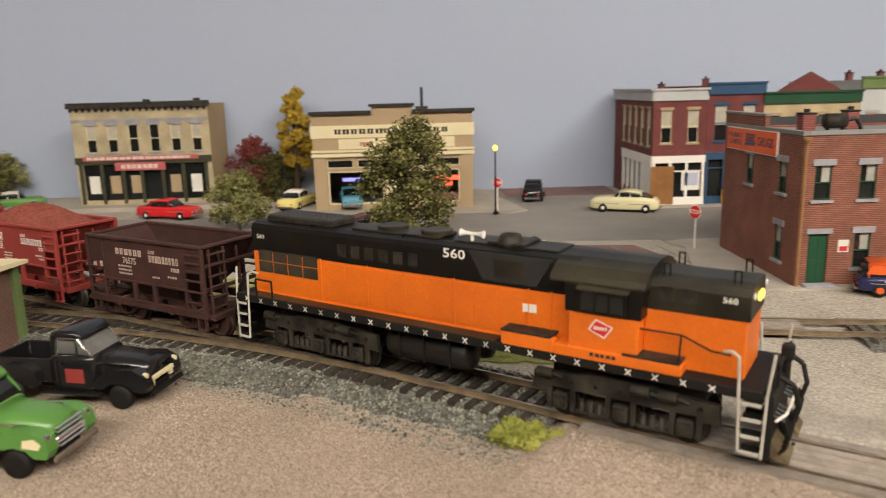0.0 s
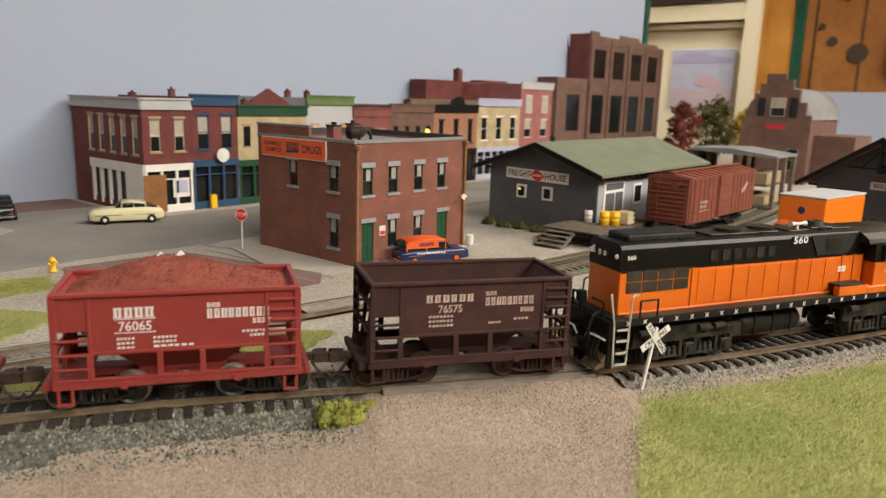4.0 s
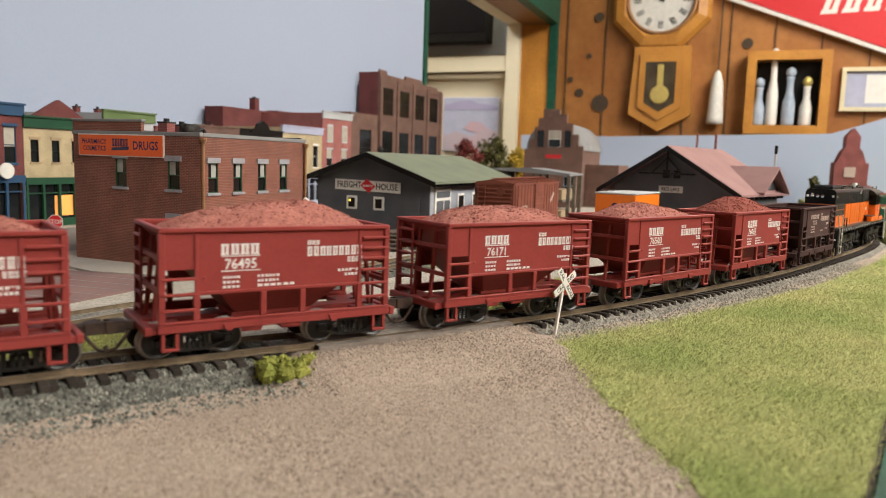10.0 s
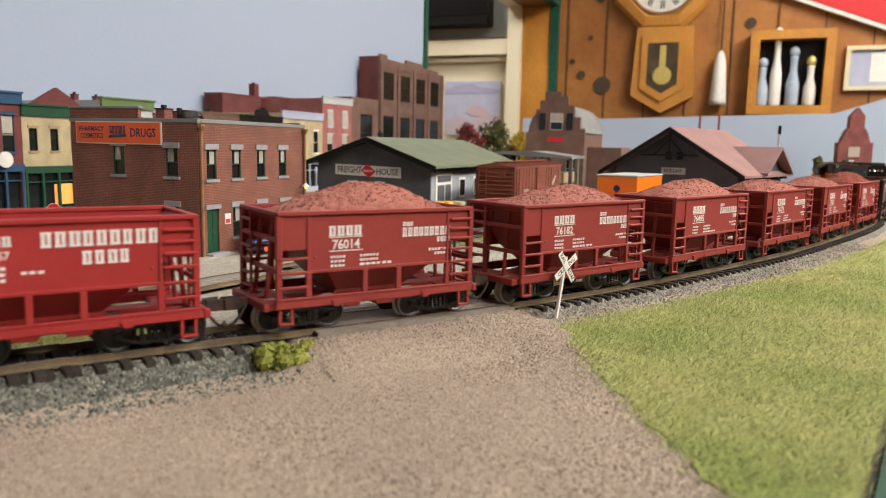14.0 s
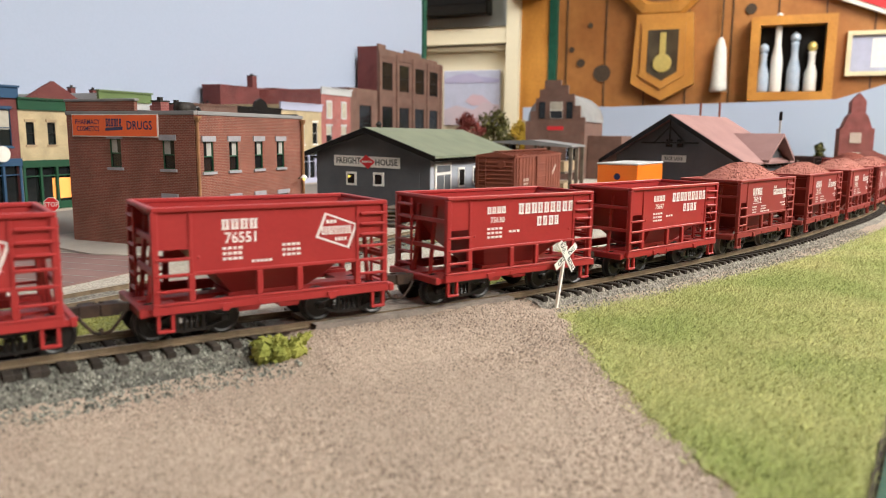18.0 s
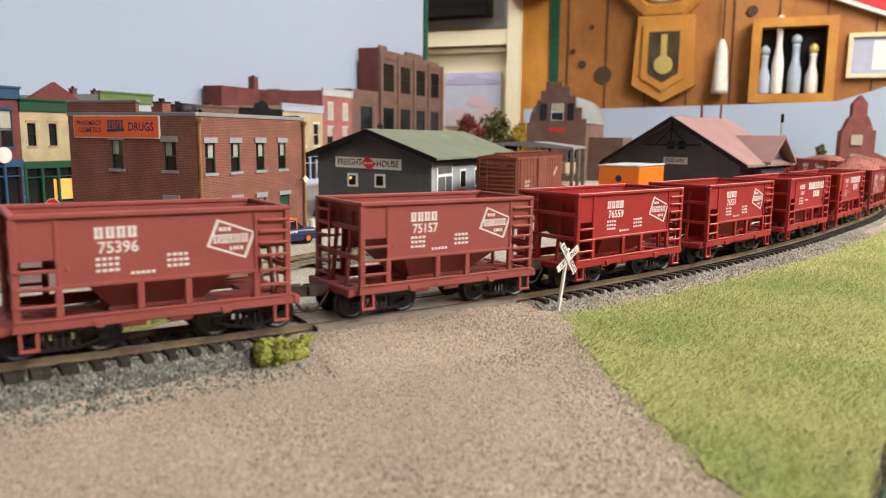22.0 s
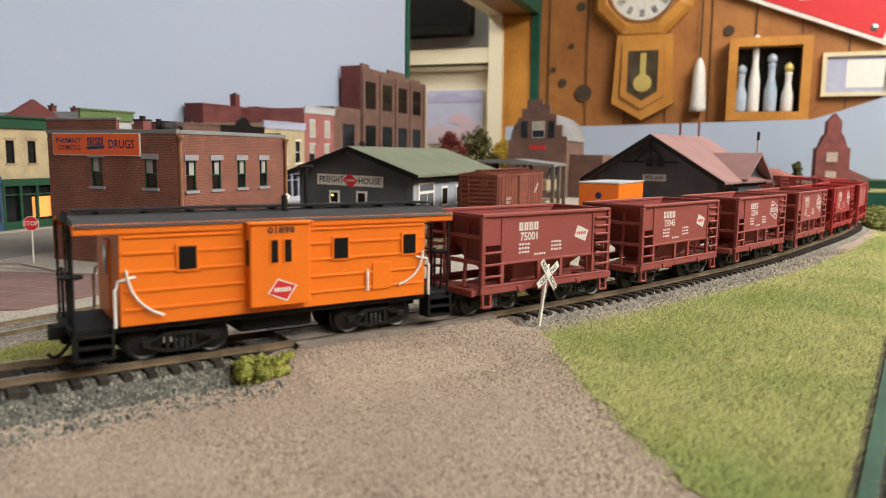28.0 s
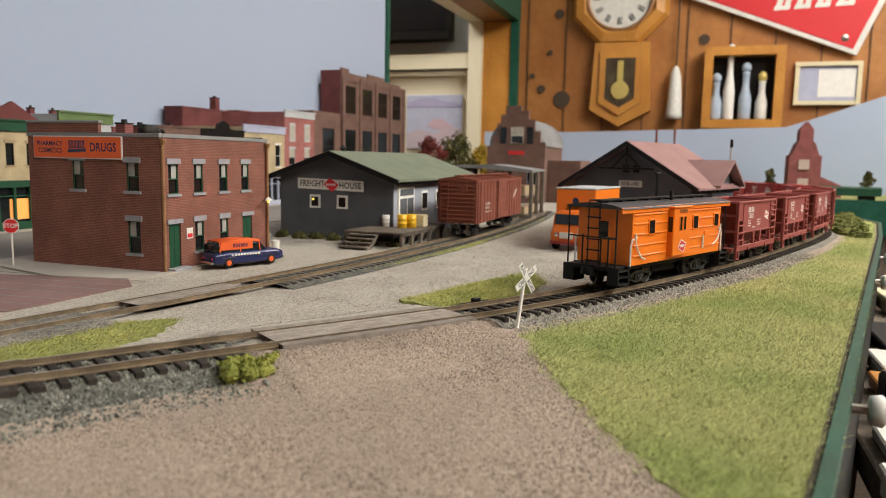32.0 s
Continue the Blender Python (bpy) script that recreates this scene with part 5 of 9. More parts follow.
def corner_shop():
    """Yellow brick two-storey shop at the far end of the street."""
    t = thing("brick_shop", "yellow brick two-storey shop with dark cornice and shopfront", "building")
    t.matrix_basis = Matrix.LocRotScale((0, 0, 4.0 * MM), None, (1, 1, 1.07))
    x0, x1, y0, y1, H = -527.0, -397.0, 345.0, 403.0, 88.0
    hs = [(13 + i * 20, 22 + i * 20, 47, 71) for i in range(6)]
    f = shell(t, x0, x1, y0, y1, H, {"*": M["tan"], "s": M["yellow_brick"]}, None, 2.0, {"s": hs + [(6, 124, 4, 36)]})
    for k, h in enumerate(hs):
        window(f["s"], *h, t, M["cream_trim"], M["grey_stone"], M["grey_stone"], "blind" if k in (0, 1, 4, 5) else "dark", hood=4.0, over=2.0)
    g = Build()
    f["s"].box(g, 6, 124, 4, 36, -2.6, -2.2)
    part("shop_glass", g, M["dark_pane"], t)
    for u in (4, 24, 44, 62, 82, 102, 124):
        g = Build()
        f["s"].box(g, u - 1.6, u + 1.6, 1, 38, -1.5, 1.0)
        part("shop_post", g, M["dark_olive"], t)
    for k, u in enumerate((10, 30, 50, 88, 108)):
        g = Build()
        f["s"].box(g, u, u + 10, 10, 26, -2.1, -1.9)
        part("window_poster", g, M["sign_white"] if k in (0, 4) else M["tan"], t)
    g = Build()
    f["s"].box(g, 0, 130, 37, 43, 0, 2)
    part("fascia_board", g, M["dark_olive"], t)
    g = Build()
    f["s"].box(g, 8, 118, 40, 44, 2.0, 2.6)
    f["s"].box(g, 38, 86, 31, 38, 2.0, 3.0)
    part("red_banner", g, M["banner"], t, "pinkish red shop banner with unread lettering")
    g = Build()
    blocks(g, 12, 42, 2.2, 16, 100, lambda u, v: f["s"].p(u, v, 2.7), 8)
    blocks(g, 44, 34.5, 3.4, 7, 36, lambda u, v: f["s"].p(u, v, 3.1), 9)
    part("banner_bars", g, M["sign_white"], t)
    g = Build()
    f["s"].box(g, -2, 132, 86, 91, -1, 3.4)
    for k in range(22):
        f["s"].box(g, k * 6, k * 6 + 2, 83, 86, 0, 2.4)
    part("cornice", g, M["grime"], t)
    g = Build()
    f["s"].box(g, 0, 130, 74.5, 76.5, 0, 1.2)
    part("string_course", g, M["grey_stone"], t)
    part("roof", Build().box(x0 + 2, x1 - 2, y0 + 2, y1 - 2, 84, 86), M["tar_roof"], t)
    for x in (-470, -420):
        part("roof_vent", Build().box(x - 3, x + 3, 385, 391, 86, 93, 0.8), M["grime"], t)
    return t


corner_shop()


def gable_house(t, x0, x1, yc, half, eave, peak, over, wallm, roofm, side=None, trim=None, thick=1.6):
    """Walls and a gable roof whose ridge runs along x."""
    f = {}
    for x, nd, k in ((x0, (-1, 0), "w"), (x1, (1, 0), "e")):
        g = Build()
        pts = [(yc - half, 0), (yc + half, 0), (yc + half, eave), (yc, peak), (yc - half, eave)]
        g.prism(pts, "x", min(x, x - nd[0] * thick), max(x, x - nd[0] * thick))
        part("gable_wall", g, wallm, t)
        f[k] = Face((x, yc + half, 0), (0, -1), nd) if k == "w" else Face((x, yc - half, 0), (0, 1), nd)
    f["s"] = Face((x0 + thick, yc - half, 0), (1, 0), (0, -1))
    f["n"] = Face((x0 + thick, yc + half, 0), (1, 0), (0, 1))
    for k, sy in (("s", -1), ("n", 1)):
        g = Build()
        f[k].box(g, 0, x1 - x0 - 2 * thick, 0, eave, -thick, 0)
        part("side_wall", g, side or wallm, t)
        slope = (peak - eave) / half
        ye, ze = yc + sy * (half + over), eave - slope * over
        g = Build().prism([(yc, peak + 0.4), (ye, ze + 0.4), (ye, ze + 2.4), (yc, peak + 2.6)], "x", x0 - over * 1.2, x1 + over * 1.2)
        r = part("roof", g, roofm, t)
        if trim is not None:
            g = Build().prism([(yc, peak - 2.0), (ye, ze - 2.2), (ye, ze + 2.0), (yc, peak + 2.2)], "x", x0 - over * 1.2 - 0.8, x0 - over * 1.2 - 0.05)
            part("barge_board", g, trim, r)
            n = int((x1 - x0) / 11)
            for i in range(n):
                g = Build()
                x = x0 + (x1 - x0) * (i + 0.5) / n
                g.box(x - 0.7, x + 0.7, min(ye, yc + sy * half), max(ye, yc + sy * half), ze - 1.8, ze + 0.2)
                part("rafter_tail", g, trim, r)
    return f


def siding_lines(face, u0, u1, v0, v1, step, material, parent):
    """Clapboards: thin proud boards, one part each."""
    v = v0
    while v < v1:
        g = Build()
        face.box(g, u0, u1, v, v + step * 0.25, 0, 0.22)
        part("clapboard", g, material, parent)
        v += step


def freight_house():
    t = thing("freight_house", "dark grey freight house with a pale green shingle roof", "building")
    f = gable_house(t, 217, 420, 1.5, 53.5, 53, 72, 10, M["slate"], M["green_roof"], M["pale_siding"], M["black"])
    w = f["w"]
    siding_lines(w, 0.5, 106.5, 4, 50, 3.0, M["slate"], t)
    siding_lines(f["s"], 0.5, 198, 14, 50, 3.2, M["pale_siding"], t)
    for u in (34.5, 60.5):
        g = Build()
        w.box(g, u - 5, u + 5, 25.5, 37, 0.2, 1.2)
        wf = part("window_frame", g, M["white"], t)
        g = Build()
        w.box(g, u - 3.2, u + 3.2, 27.2, 35.2, 1.0, 1.4)
        part("pane", g, M["dark_pane"], wf)
    g = Build().lathe([(0.2, 0), (1.1, 0), (1.0, -0.4)], (215.4, 22, 33), "x", 8)
    part("bulb", g, M["glow"], t, "small lit bulb behind the window")
    g = Build()
    w.box(g, 83, 98, 12, 37.5, 0.2, 0.9)
    part("door", g, M["slate"], t)
    g = Build()
    w.poly(g, [(18, 42.0), (80.5, 40.4), (80.5, 49.5), (18, 51.0)], 0.4, 1.3)
    s = part("sign_board", g, M["sign_white"], t, "white sign board reading FREIGHT HOUSE")
    sign_words(w, 1.4, [("FREIGHT", 32, 46.2, 5.2, 0.82), ("HOUSE", 68, 45.2, 5.2, 0.88)], s, M["ink"])
    g = Build()
    w.poly(g, [(43, 46), (49, 51.6), (57.5, 45.6), (51, 39.8)], 1.3, 1.8)
    bd = part("badge", g, M["badge_red"], s, "tilted red badge with unread lettering")
    g = Build()
    blocks(g, 45.5, 45.8, 1.6, 6, 9.5, lambda u, v: w.p(u, v, 1.9), 4)
    part("badge_bars", g, M["sign_white"], bd)
    s = f["s"]
    g = Build()
    s.box(g, 8, 44, 13, 45, 0.2, 1.2)
    df = part("door_frame", g, M["white"], t)
    g = Build()
    s.box(g, 11, 26, 13, 35, 1.2, 1.5)
    s.box(g, 11, 41, 37.5, 43, 1.2, 1.5)
    part("door_leaf", g, M["slate"], df)
    g = Build()
    s.box(g, 28, 41, 13, 35, 1.2, 1.5)
    part("door_leaf", g, M["slate"], df)
    for u in (62, 100, 140):
        g = Build()
        s.box(g, u, u + 16, 22, 40, 0.2, 1.0)
        wf = part("window_frame", g, M["white"], t)
        g = Build()
        s.box(g, u + 2, u + 14, 24, 38, 1.0, 1.3)
        part("pane", g, M["dark_pane"], wf)
    part("roof_vent", Build().lathe([(2, 0), (2, 3), (3.2, 4), (0.4, 7)], (232, 2, 73), "z", 10), M["grime"], t)
    # loading dock in planks on posts, with steps
    dock = thing("loading_dock", "weathered grey plank loading dock beside the freight house", "dock")
    for i in range(24):
        x = 172 + i * 4.0
        y1 = -54 if x > 215 else -30
        part("plank", Build().box(x, x + 3.7, -80, y1, 11.0, 12.4, 0.15), M["timber"], dock)
    for x in (174, 194, 214, 234, 254, 264):
        part("post", Build().box(x - 1.2, x + 1.2, -79, -76.6, 0, 11, 0.2), M["timber"], dock)
        part("brace", Build().rod((x, -77.8, 1), (x + 9, -77.8, 10.5), 0.8, 5), M["timber"], dock)
    part("post", Build().box(173, 175.4, -34, -31.6, 0, 11, 0.2), M["timber"], dock)
    part("beam", Build().box(172, 268, -79, -77, 9.2, 11), M["timber"], dock)
    for i in range(4):
        part("step", Build().box(152 + i * 5, 158 + i * 5, -58, -36, 1.6 + i * 2.6, 2.6 + i * 2.6, 0.1), M["timber"], dock)
    part("stringer", Build().prism([(152, 0), (172, 10.5), (172, 8.0), (158, 0)], "y", -59, -58.1), M["timber"], dock)
    part("stringer", Build().prism([(152, 0), (172, 10.5), (172, 8.0), (158, 0)], "y", -35.9, -35), M["timber"], dock)
    return t


freight_house()


def drum(x, y, z, paint, label, r=4.0, h=11.0):
    t = thing("drum", label, "drum", at(x, y, z))
    part("barrel", Build().lathe([(r * 0.9, 0), (r, 0.4), (r, h * 0.32), (r * 1.06, h * 0.34), (r, h * 0.37), (r, h * 0.64), (r * 1.06, h * 0.66), (r, h * 0.69), (r, h - 0.3), (r * 0.92, h), (r * 0.9, h - 0.6), (0.3, h - 0.6)], n=16), paint, t, "", True)
    return t


drum(213, -62, 12.4, M["yellow"], "bright yellow steel drum on the loading dock")
drum(219, -68, 12.4, M["yellow"], "bright yellow steel drum on the loading dock")
drum(216, -46, 12.4, M["sign_white"], "white steel drum on the loading dock", 3.4, 10)
for x, y, c, lab in ((233, -70, M["cream_trim"], "pale yellow wooden crate on the loading dock"), (244, -66, M["timber"], "brown wooden crate on the loading dock")):
    t = thing("crate", lab, "crate", at(x, y, 12.4))
    part("box", Build().box(-5, 5, -5, 5, 0, 10, 0.3), c, t)
    for z in (1.5, 5, 8.5):
        part("slat", Build().box(-5.4, 5.4, -5.4, 5.4, z - 0.7, z + 0.7), c, t)


def depot():
    t = thing("depot", "dark grey railway depot with a faded red shingle roof", "building")
    t.matrix_basis = at(338, -230) @ at(0, 0, 0, -19) @ at(-338, 229)
    f = gable_house(t, 344, 447, -229, 56, 52.6, 86, 11, M["slate"], M["pink_roof"], M["slate"], M["black"])
    w = f["w"]
    siding_lines(w, 0.5, 111.5, 4, 51, 3.4, M["slate"], t)
    g = Build()
    w.box(g, 45, 67, 47, 53, 0.3, 1.3)
    s = part("sign_board", g, M["sign_white"], t, "small white station name board")
    sign_words(w, 1.4, [("RICE LAKE", 56, 50, 3.0, 0.85)], s, M["ink"])
    for u in (51, 61):
        g = Build()
        w.box(g, u - 3, u + 3, 60, 67, 0.3, 1.0)
        wf = part("window_frame", g, M["black"], t)
        g = Build()
        w.box(g, u - 2, u + 2, 61, 66, 1.0, 1.2)
        part("pane", g, M["dark_pane"], wf)
    # truss in the gable
    g = Build().rod((332.5, -229 - 26, 64), (332.5, -229 + 26, 64), 1.0, 5).rod((332.5, -229, 62), (332.5, -229, 84), 1.0, 5).rod((332.5, -229 - 14, 64), (332.5, -229, 78), 0.8, 5).rod((332.5, -229 + 14, 64), (332.5, -229, 78), 0.8, 5)
    part("gable_truss", g, M["black"], t)
    # cross gable towards the main line
    x0, x1, xc, zp = 380, 440, 410, 70.5
    for sx in (-1, 1):
        g = Build().prism([(xc, zp), (xc + sx * 36, 48), (xc + sx * 36, 50.2), (xc, zp + 2.4)], "y", -300, -236)
        part("roof", g, M["pink_roof"], t)
    g = Build().prism([(x0, 0), (x1, 0), (x1, 52), (xc, zp - 1), (x0, 52)], "y", -291, -289)
    part("gable_wall", g, M["slate"], t)
    part("bay_wall", Build().box(x0, x0 + 2, -289, -280, 0, 52), M["slate"], t)
    part("bay_wall", Build().box(x1 - 2, x1, -289, -280, 0, 52), M["slate"], t)
    return t


depot()

# ---- rolling stock ----
WHEEL = Build().lathe([(1.2, -11.0), (1.2, -9.2), (3.9, -8.6), (4.5, -9.0), (5.0, -8.9), (5.0, -6.9), (5.7, -6.7), (5.7, -6.2), (1.0, -6.0), (1.0, 6.0), (5.7, 6.2), (5.7, 6.7), (5.0, 6.9), (5.0, 8.9), (4.5, 9.0), (3.9, 8.6), (1.2, 9.2), (1.2, 11.0)], axis="y", n=20).mesh("wheelset", [M["truck_black"], M["steel"]])
for f in WHEEL.polygons:
    rr = min(math.hypot(WHEEL.vertices[i].co.x, WHEEL.vertices[i].co.z) for i in f.vertices)
    f.material_index = 1 if rr > 4.4 * MM else 0
WHEEL_DARK = WHEEL.copy()
WHEEL_DARK.materials.clear()
WHEEL_DARK.materials.append(M["truck_black"])
WHEEL_DARK.materials.append(M["truck_black"])
WHEEL_RUST = WHEEL.copy()
WHEEL_RUST.materials.clear()
WHEEL_RUST.materials.append(M["rust_truck"])
WHEEL_RUST.materials.append(M["coupler_rust"])
WHEELS = []


def truck(parent, x, base, material, r=5.0, wheel_mesh=None):
    """A freight truck: two side frames with journals and springs, a bolster and two wheelsets."""
    t = Build()
    for sy in (-1, 1):
        y = sy * 10.3
        h = base / 2
        t.prism([(x - h - 1.6, 5.0), (x - h - 1.6, 6.0), (x - h + 1.6, 6.2), (x - 4.2, 7.8), (x + 4.2, 7.8), (x + h - 1.6, 6.2), (x + h + 1.6, 6.0), (x + h + 1.6, 5.0), (x + h - 1.6, 5.2), (x + 4.2, 6.7), (x - 4.2, 6.7), (x - h + 1.6, 5.2)], "y", y - 0.55, y + 0.55)
        t.prism([(x - h - 1.2, 4.2), (x - h - 1.2, 4.9), (x - 4.0, 2.9), (x + 4.0, 2.9), (x + h + 1.2, 4.9), (x + h + 1.2, 4.2), (x + 4.2, 2.0), (x - 4.2, 2.0)], "y", y - 0.55, y + 0.55)
        for k in (-1, 1):
            t.box(x + k * h - 1.3, x + k * h + 1.3, y + sy * 0.2 - 0.9, y + sy * 0.2 + 0.9, 3.9, 6.1, 0.35)
            t.box(x + k * 3.6 - 0.6, x + k * 3.6 + 0.6, y - 0.6, y + 0.6, 2.4, 7.4, 0.2)
        for k in (-1.6, 0, 1.6):
            t.lathe([(0.62, 0), (0.82, 0.3), (0.62, 0.7), (0.82, 1.1), (0.62, 1.5), (0.82, 1.9), (0.62, 2.3), (0.82, 2.7), (0.62, 3.1), (0.62, 3.6)], (x + k, y + sy * 0.2, 2.8), "z", 8)
    t.box(x - 2.0, x + 2.0, -10, 10, 5.2, 8.4, 0.4)
    tr = part("truck", t, material, parent)
    for k in (-1, 1):
        w = shared("wheelset", wheel_mesh or WHEEL, tr, None, Matrix.Translation(((x + k * base / 2) * MM, 0, r * MM)))
        WHEELS.append(w)
    return tr


def coupler(parent, x, way, material):
    c = Build()
    c.box(min(x, x - way * 9), max(x, x - way * 9), -1.3, 1.3, 7.6, 10.2, 0.3)
    c.prism([(x - way * 2, -2.4), (x + way * 3.0, -2.6), (x + way * 3.4, -0.6), (x + way * 1.6, -0.2), (x + way * 1.8, 1.6), (x + way * 3.0, 2.6), (x + way * 0.5, 2.9), (x - way * 2, 2.0)], "z", 7.2, 10.6)
    c.pipe([(x - way * 3, -3.2, 8.2), (x - way * 1.0, -3.6, 5.4), (x + way * 0.8, -3.4, 3.2), (x + way * 2.6, -2.8, 2.4), (x + way * 3.6, -1.6, 3.4)], 0.5, 6)
    return part("coupler", c, material, parent)


def ladder(b, place, width, z0, z1, count, r=0.42):
    for k in (0, 1):
        b.rod(place(k * width, z0), place(k * width, z1), r, 5)
    for i in range(count):
        z = z0 + (z1 - z0) * (i + 0.5) / count
        b.rod(place(-0.8, z), place(width + 0.8, z), r * 1.15, 5)


def ore_car(paint, letters, number, style, loaded, label, seed):
    """A short ore hopper: tapered open body, side sill and posts, end platforms, ladders, two trucks."""
    car = thing("ore_car", label, "railway car", group="ore train")
    L, W, T, S, E = 35.1, 15.5, 37.5, 11.4, 25.6
    zc, zu = 19.6, 26.6
    xz = L - (T - zc) / (T - 11.5) * (L - 12)
    # sides: upright panel above, slope sheet tucked in below
    for sy in (-1, 1):
        y0, y1 = (W - 0.6, W) if sy > 0 else (-W, -W + 0.6)
        side = part("side_panel", Build().prism([(-E, zc), (E, zc), (E, zu), (L, zu), (L, T), (-L, T), (-L, zu), (-E, zu)], "y", y0, y1), paint, car)
        bot = 11.4
        sl = Build()
        sl.add([(-xz, sy * (W - 0.3), zc), (xz, sy * (W - 0.3), zc), (12, sy * 7.0, bot), (-12, sy * 7.0, bot), (-xz, sy * (W - 1.0), zc), (xz, sy * (W - 1.0), zc), (12, sy * 6.4, bot), (-12, sy * 6.4, bot)], [(0, 1, 2, 3), (7, 6, 5, 4), (0, 4, 5, 1), (1, 5, 6, 2), (2, 6, 7, 3), (3, 7, 4, 0)])
        part("slope_sheet", sl, paint, car)
        part("panel_lip", Build().box(-E, E, sy * (W + 0.1) - 0.35, sy * (W + 0.1) + 0.35, zc - 0.5, zc + 0.5, 0.15), paint, side)
        for sx in (-1, 1):
            for k in range(3 if sx * sy < 0 else 0):
                part("grab_rib", Build().box(min(sx * (E + 0.8), sx * (L + 0.2)), max(sx * (E + 0.8), sx * (L + 0.2)), sy * (W + 0.6) - 0.55, sy * (W + 0.6) + 0.55, zu + 0.6 + k * 3.3, zu + 1.5 + k * 3.3, 0.25), paint, side)
            part("panel_edge", Build().box(sx * E - 0.5, sx * E + 0.5, sy * (W + 0.1) - 0.35, sy * (W + 0.1) + 0.35, zc, T - 0.4, 0.15), paint, side)
    # sloping ends of the hopper
    for sx in (-1, 1):
        es = Build()
        ring = lambda x, w, z: [(sx * (x - 0.5), -w, z - 0.5), (sx * (x - 0.5), w, z - 0.5), (sx * (x + 0.4), w, z + 0.4), (sx * (x + 0.4), -w, z + 0.4)]
        es.loft([ring(L - 0.6, W - 0.6, T - 0.6), ring(xz, W - 0.6, zc), ring(12, 7.0, 11.4)])
        part("end_slope", es, paint, car)
    part("hopper_floor", Build().box(-13, 13, -7.5, 7.5, 10.6, 11.6), paint, car)
    for sy in (-1, 1):
        part("rim", Build().box(-L - 0.8, L + 0.8, sy * W - 1.0, sy * W + 1.1, T - 0.5, T + 0.8, 0.25), paint, car)
    for sx in (-1, 1):
        part("rim", Build().box(sx * L - 0.9, sx * L + 0.9, -W + 1.05, W - 1.05, T - 0.5, T + 0.75, 0.25), paint, car)
    # side sill, posts between sill and panel
    for sy in (-1, 1):
        sill = part("side_sill", Build().box(-L - 1.2, L + 1.2, sy * W - 0.9, sy * W + 0.9, S - 2.6, S, 0.25), paint, car)
        for px in (-16.5, 16.5):
            part("jacking_pad", Build().prism([(px - 1.8, S - 0.8), (px + 1.8, S - 0.8), (px + 0.9, S - 2.9), (px - 0.9, S - 2.9)], "y", sy * (W + 1.0) - 0.5, sy * (W + 1.0) + 0.5), paint, sill)
        for px in (-E - 1.2, -E + 2.2, E - 2.2, E + 1.2):
            part("rivet", Build().lathe([(0.1, sy * 0.35), (0.45, sy * 0.2), (0.5, 0)], (px, sy * W, 24.0), "y", 6), paint, sill)
        part("sill_cap", Build().box(-L - 1.0, L + 1.0, sy * (W + 0.3) - 0.9, sy * (W + 0.3) + 0.9, S, S + 0.6, 0.15), paint, sill)
        part("sill_plate", Build().box(-7, 7, sy * (W + 0.95) - 0.15, sy * (W + 0.95) + 0.15, S - 2.2, S - 0.8), paint, sill)
        for px in (-E, -6.2, 6.2, E):
            p = Build().box(px - 0.9, px + 0.9, sy * W - 0.8, sy * W + 0.7, S + 0.6, zc - 0.5 if abs(px) < 20 else zc + 0.1, 0.15)
            part("side_post", p, paint, car)
    # ends: corner posts, platform, ladders
    for sx in (-1, 1):
        pl = Build().box(min(sx * 28, sx * 39.0), max(sx * 28, sx * 39.0), -W + 1, W - 1, S - 3.0, S - 1.2, 0.2)
        part("end_platform", pl, paint, car)
        part("end_beam", Build().box(min(sx * 37.5, sx * 39.4), max(sx * 37.5, sx * 39.4), -W + 0.6, W - 0.6, S - 3.2, S - 0.6, 0.3), paint, car)
        for sy in (-1, 1):
            part("corner_post", Build().box(sx * L - 0.9, sx * L + 0.9, sy * W - 0.9, sy * W + 0.9, S + 0.6, T - 0.5, 0.2), paint, car)
            for k in range(3):
                z = S + 3.4 + k * 4.4
                part("side_rung", Build().box(min(sx * (E + 0.4), sx * (L + 0.2)), max(sx * (E + 0.4), sx * (L + 0.2)), sy * (W + 0.9) - 0.4, sy * (W + 0.9) + 0.4, z, z + 0.9, 0.2), paint, car)
            st = Build()
            for xa in (35.2, 31.4):
                st.box(min(sx * xa, sx * xa - sx * 0.9), max(sx * xa, sx * xa - sx * 0.9), sy * W - 0.5, sy * W + 0.6, 4.4, S - 2.5)
            st.box(min(sx * 30.5, sx * 35.2), max(sx * 30.5, sx * 35.2), sy * W - 0.9, sy * W + 0.9, 3.7, 4.5, 0.15)
            part("stirrup_step", st, paint, car)
            part("end_brace", Build().rod((sx * (L - 0.2), sy * 5, S - 1.2), (sx * (L - 2.4), sy * 5, T - 3), 0.8, 5), paint, car)
        for u in (0, 7.5):
            part("ladder_rail", Build().rod((sx * (L + 1.1), sx * (u - 12.5), S - 1), (sx * (L + 1.1), sx * (u - 12.5), T - 1), 0.5, 5), paint, car)
        for k in range(6):
            z = S - 1 + (T - S) * (k + 0.5) / 6
            part("ladder_rung", Build().rod((sx * (L + 1.1), -sx * 13.3, z), (sx * (L + 1.1), -sx * 4.2, z), 0.57, 5), paint, car)
        for z in (19.5, 29):
            part("end_bar", Build().box(sx * L - 0.6, sx * L + 0.6, -W + 0.9, W - 0.9, z, z + 1.5, 0.2), paint, car)
        coupler(car, sx * 44.0, sx, M["coupler_rust"])
        truck(car, sx * 25.0, 19.5, M["rust_truck"] if style == "old" else M["truck_black"], wheel_mesh=WHEEL_RUST if style == "old" else WHEEL if loaded else WHEEL_DARK)
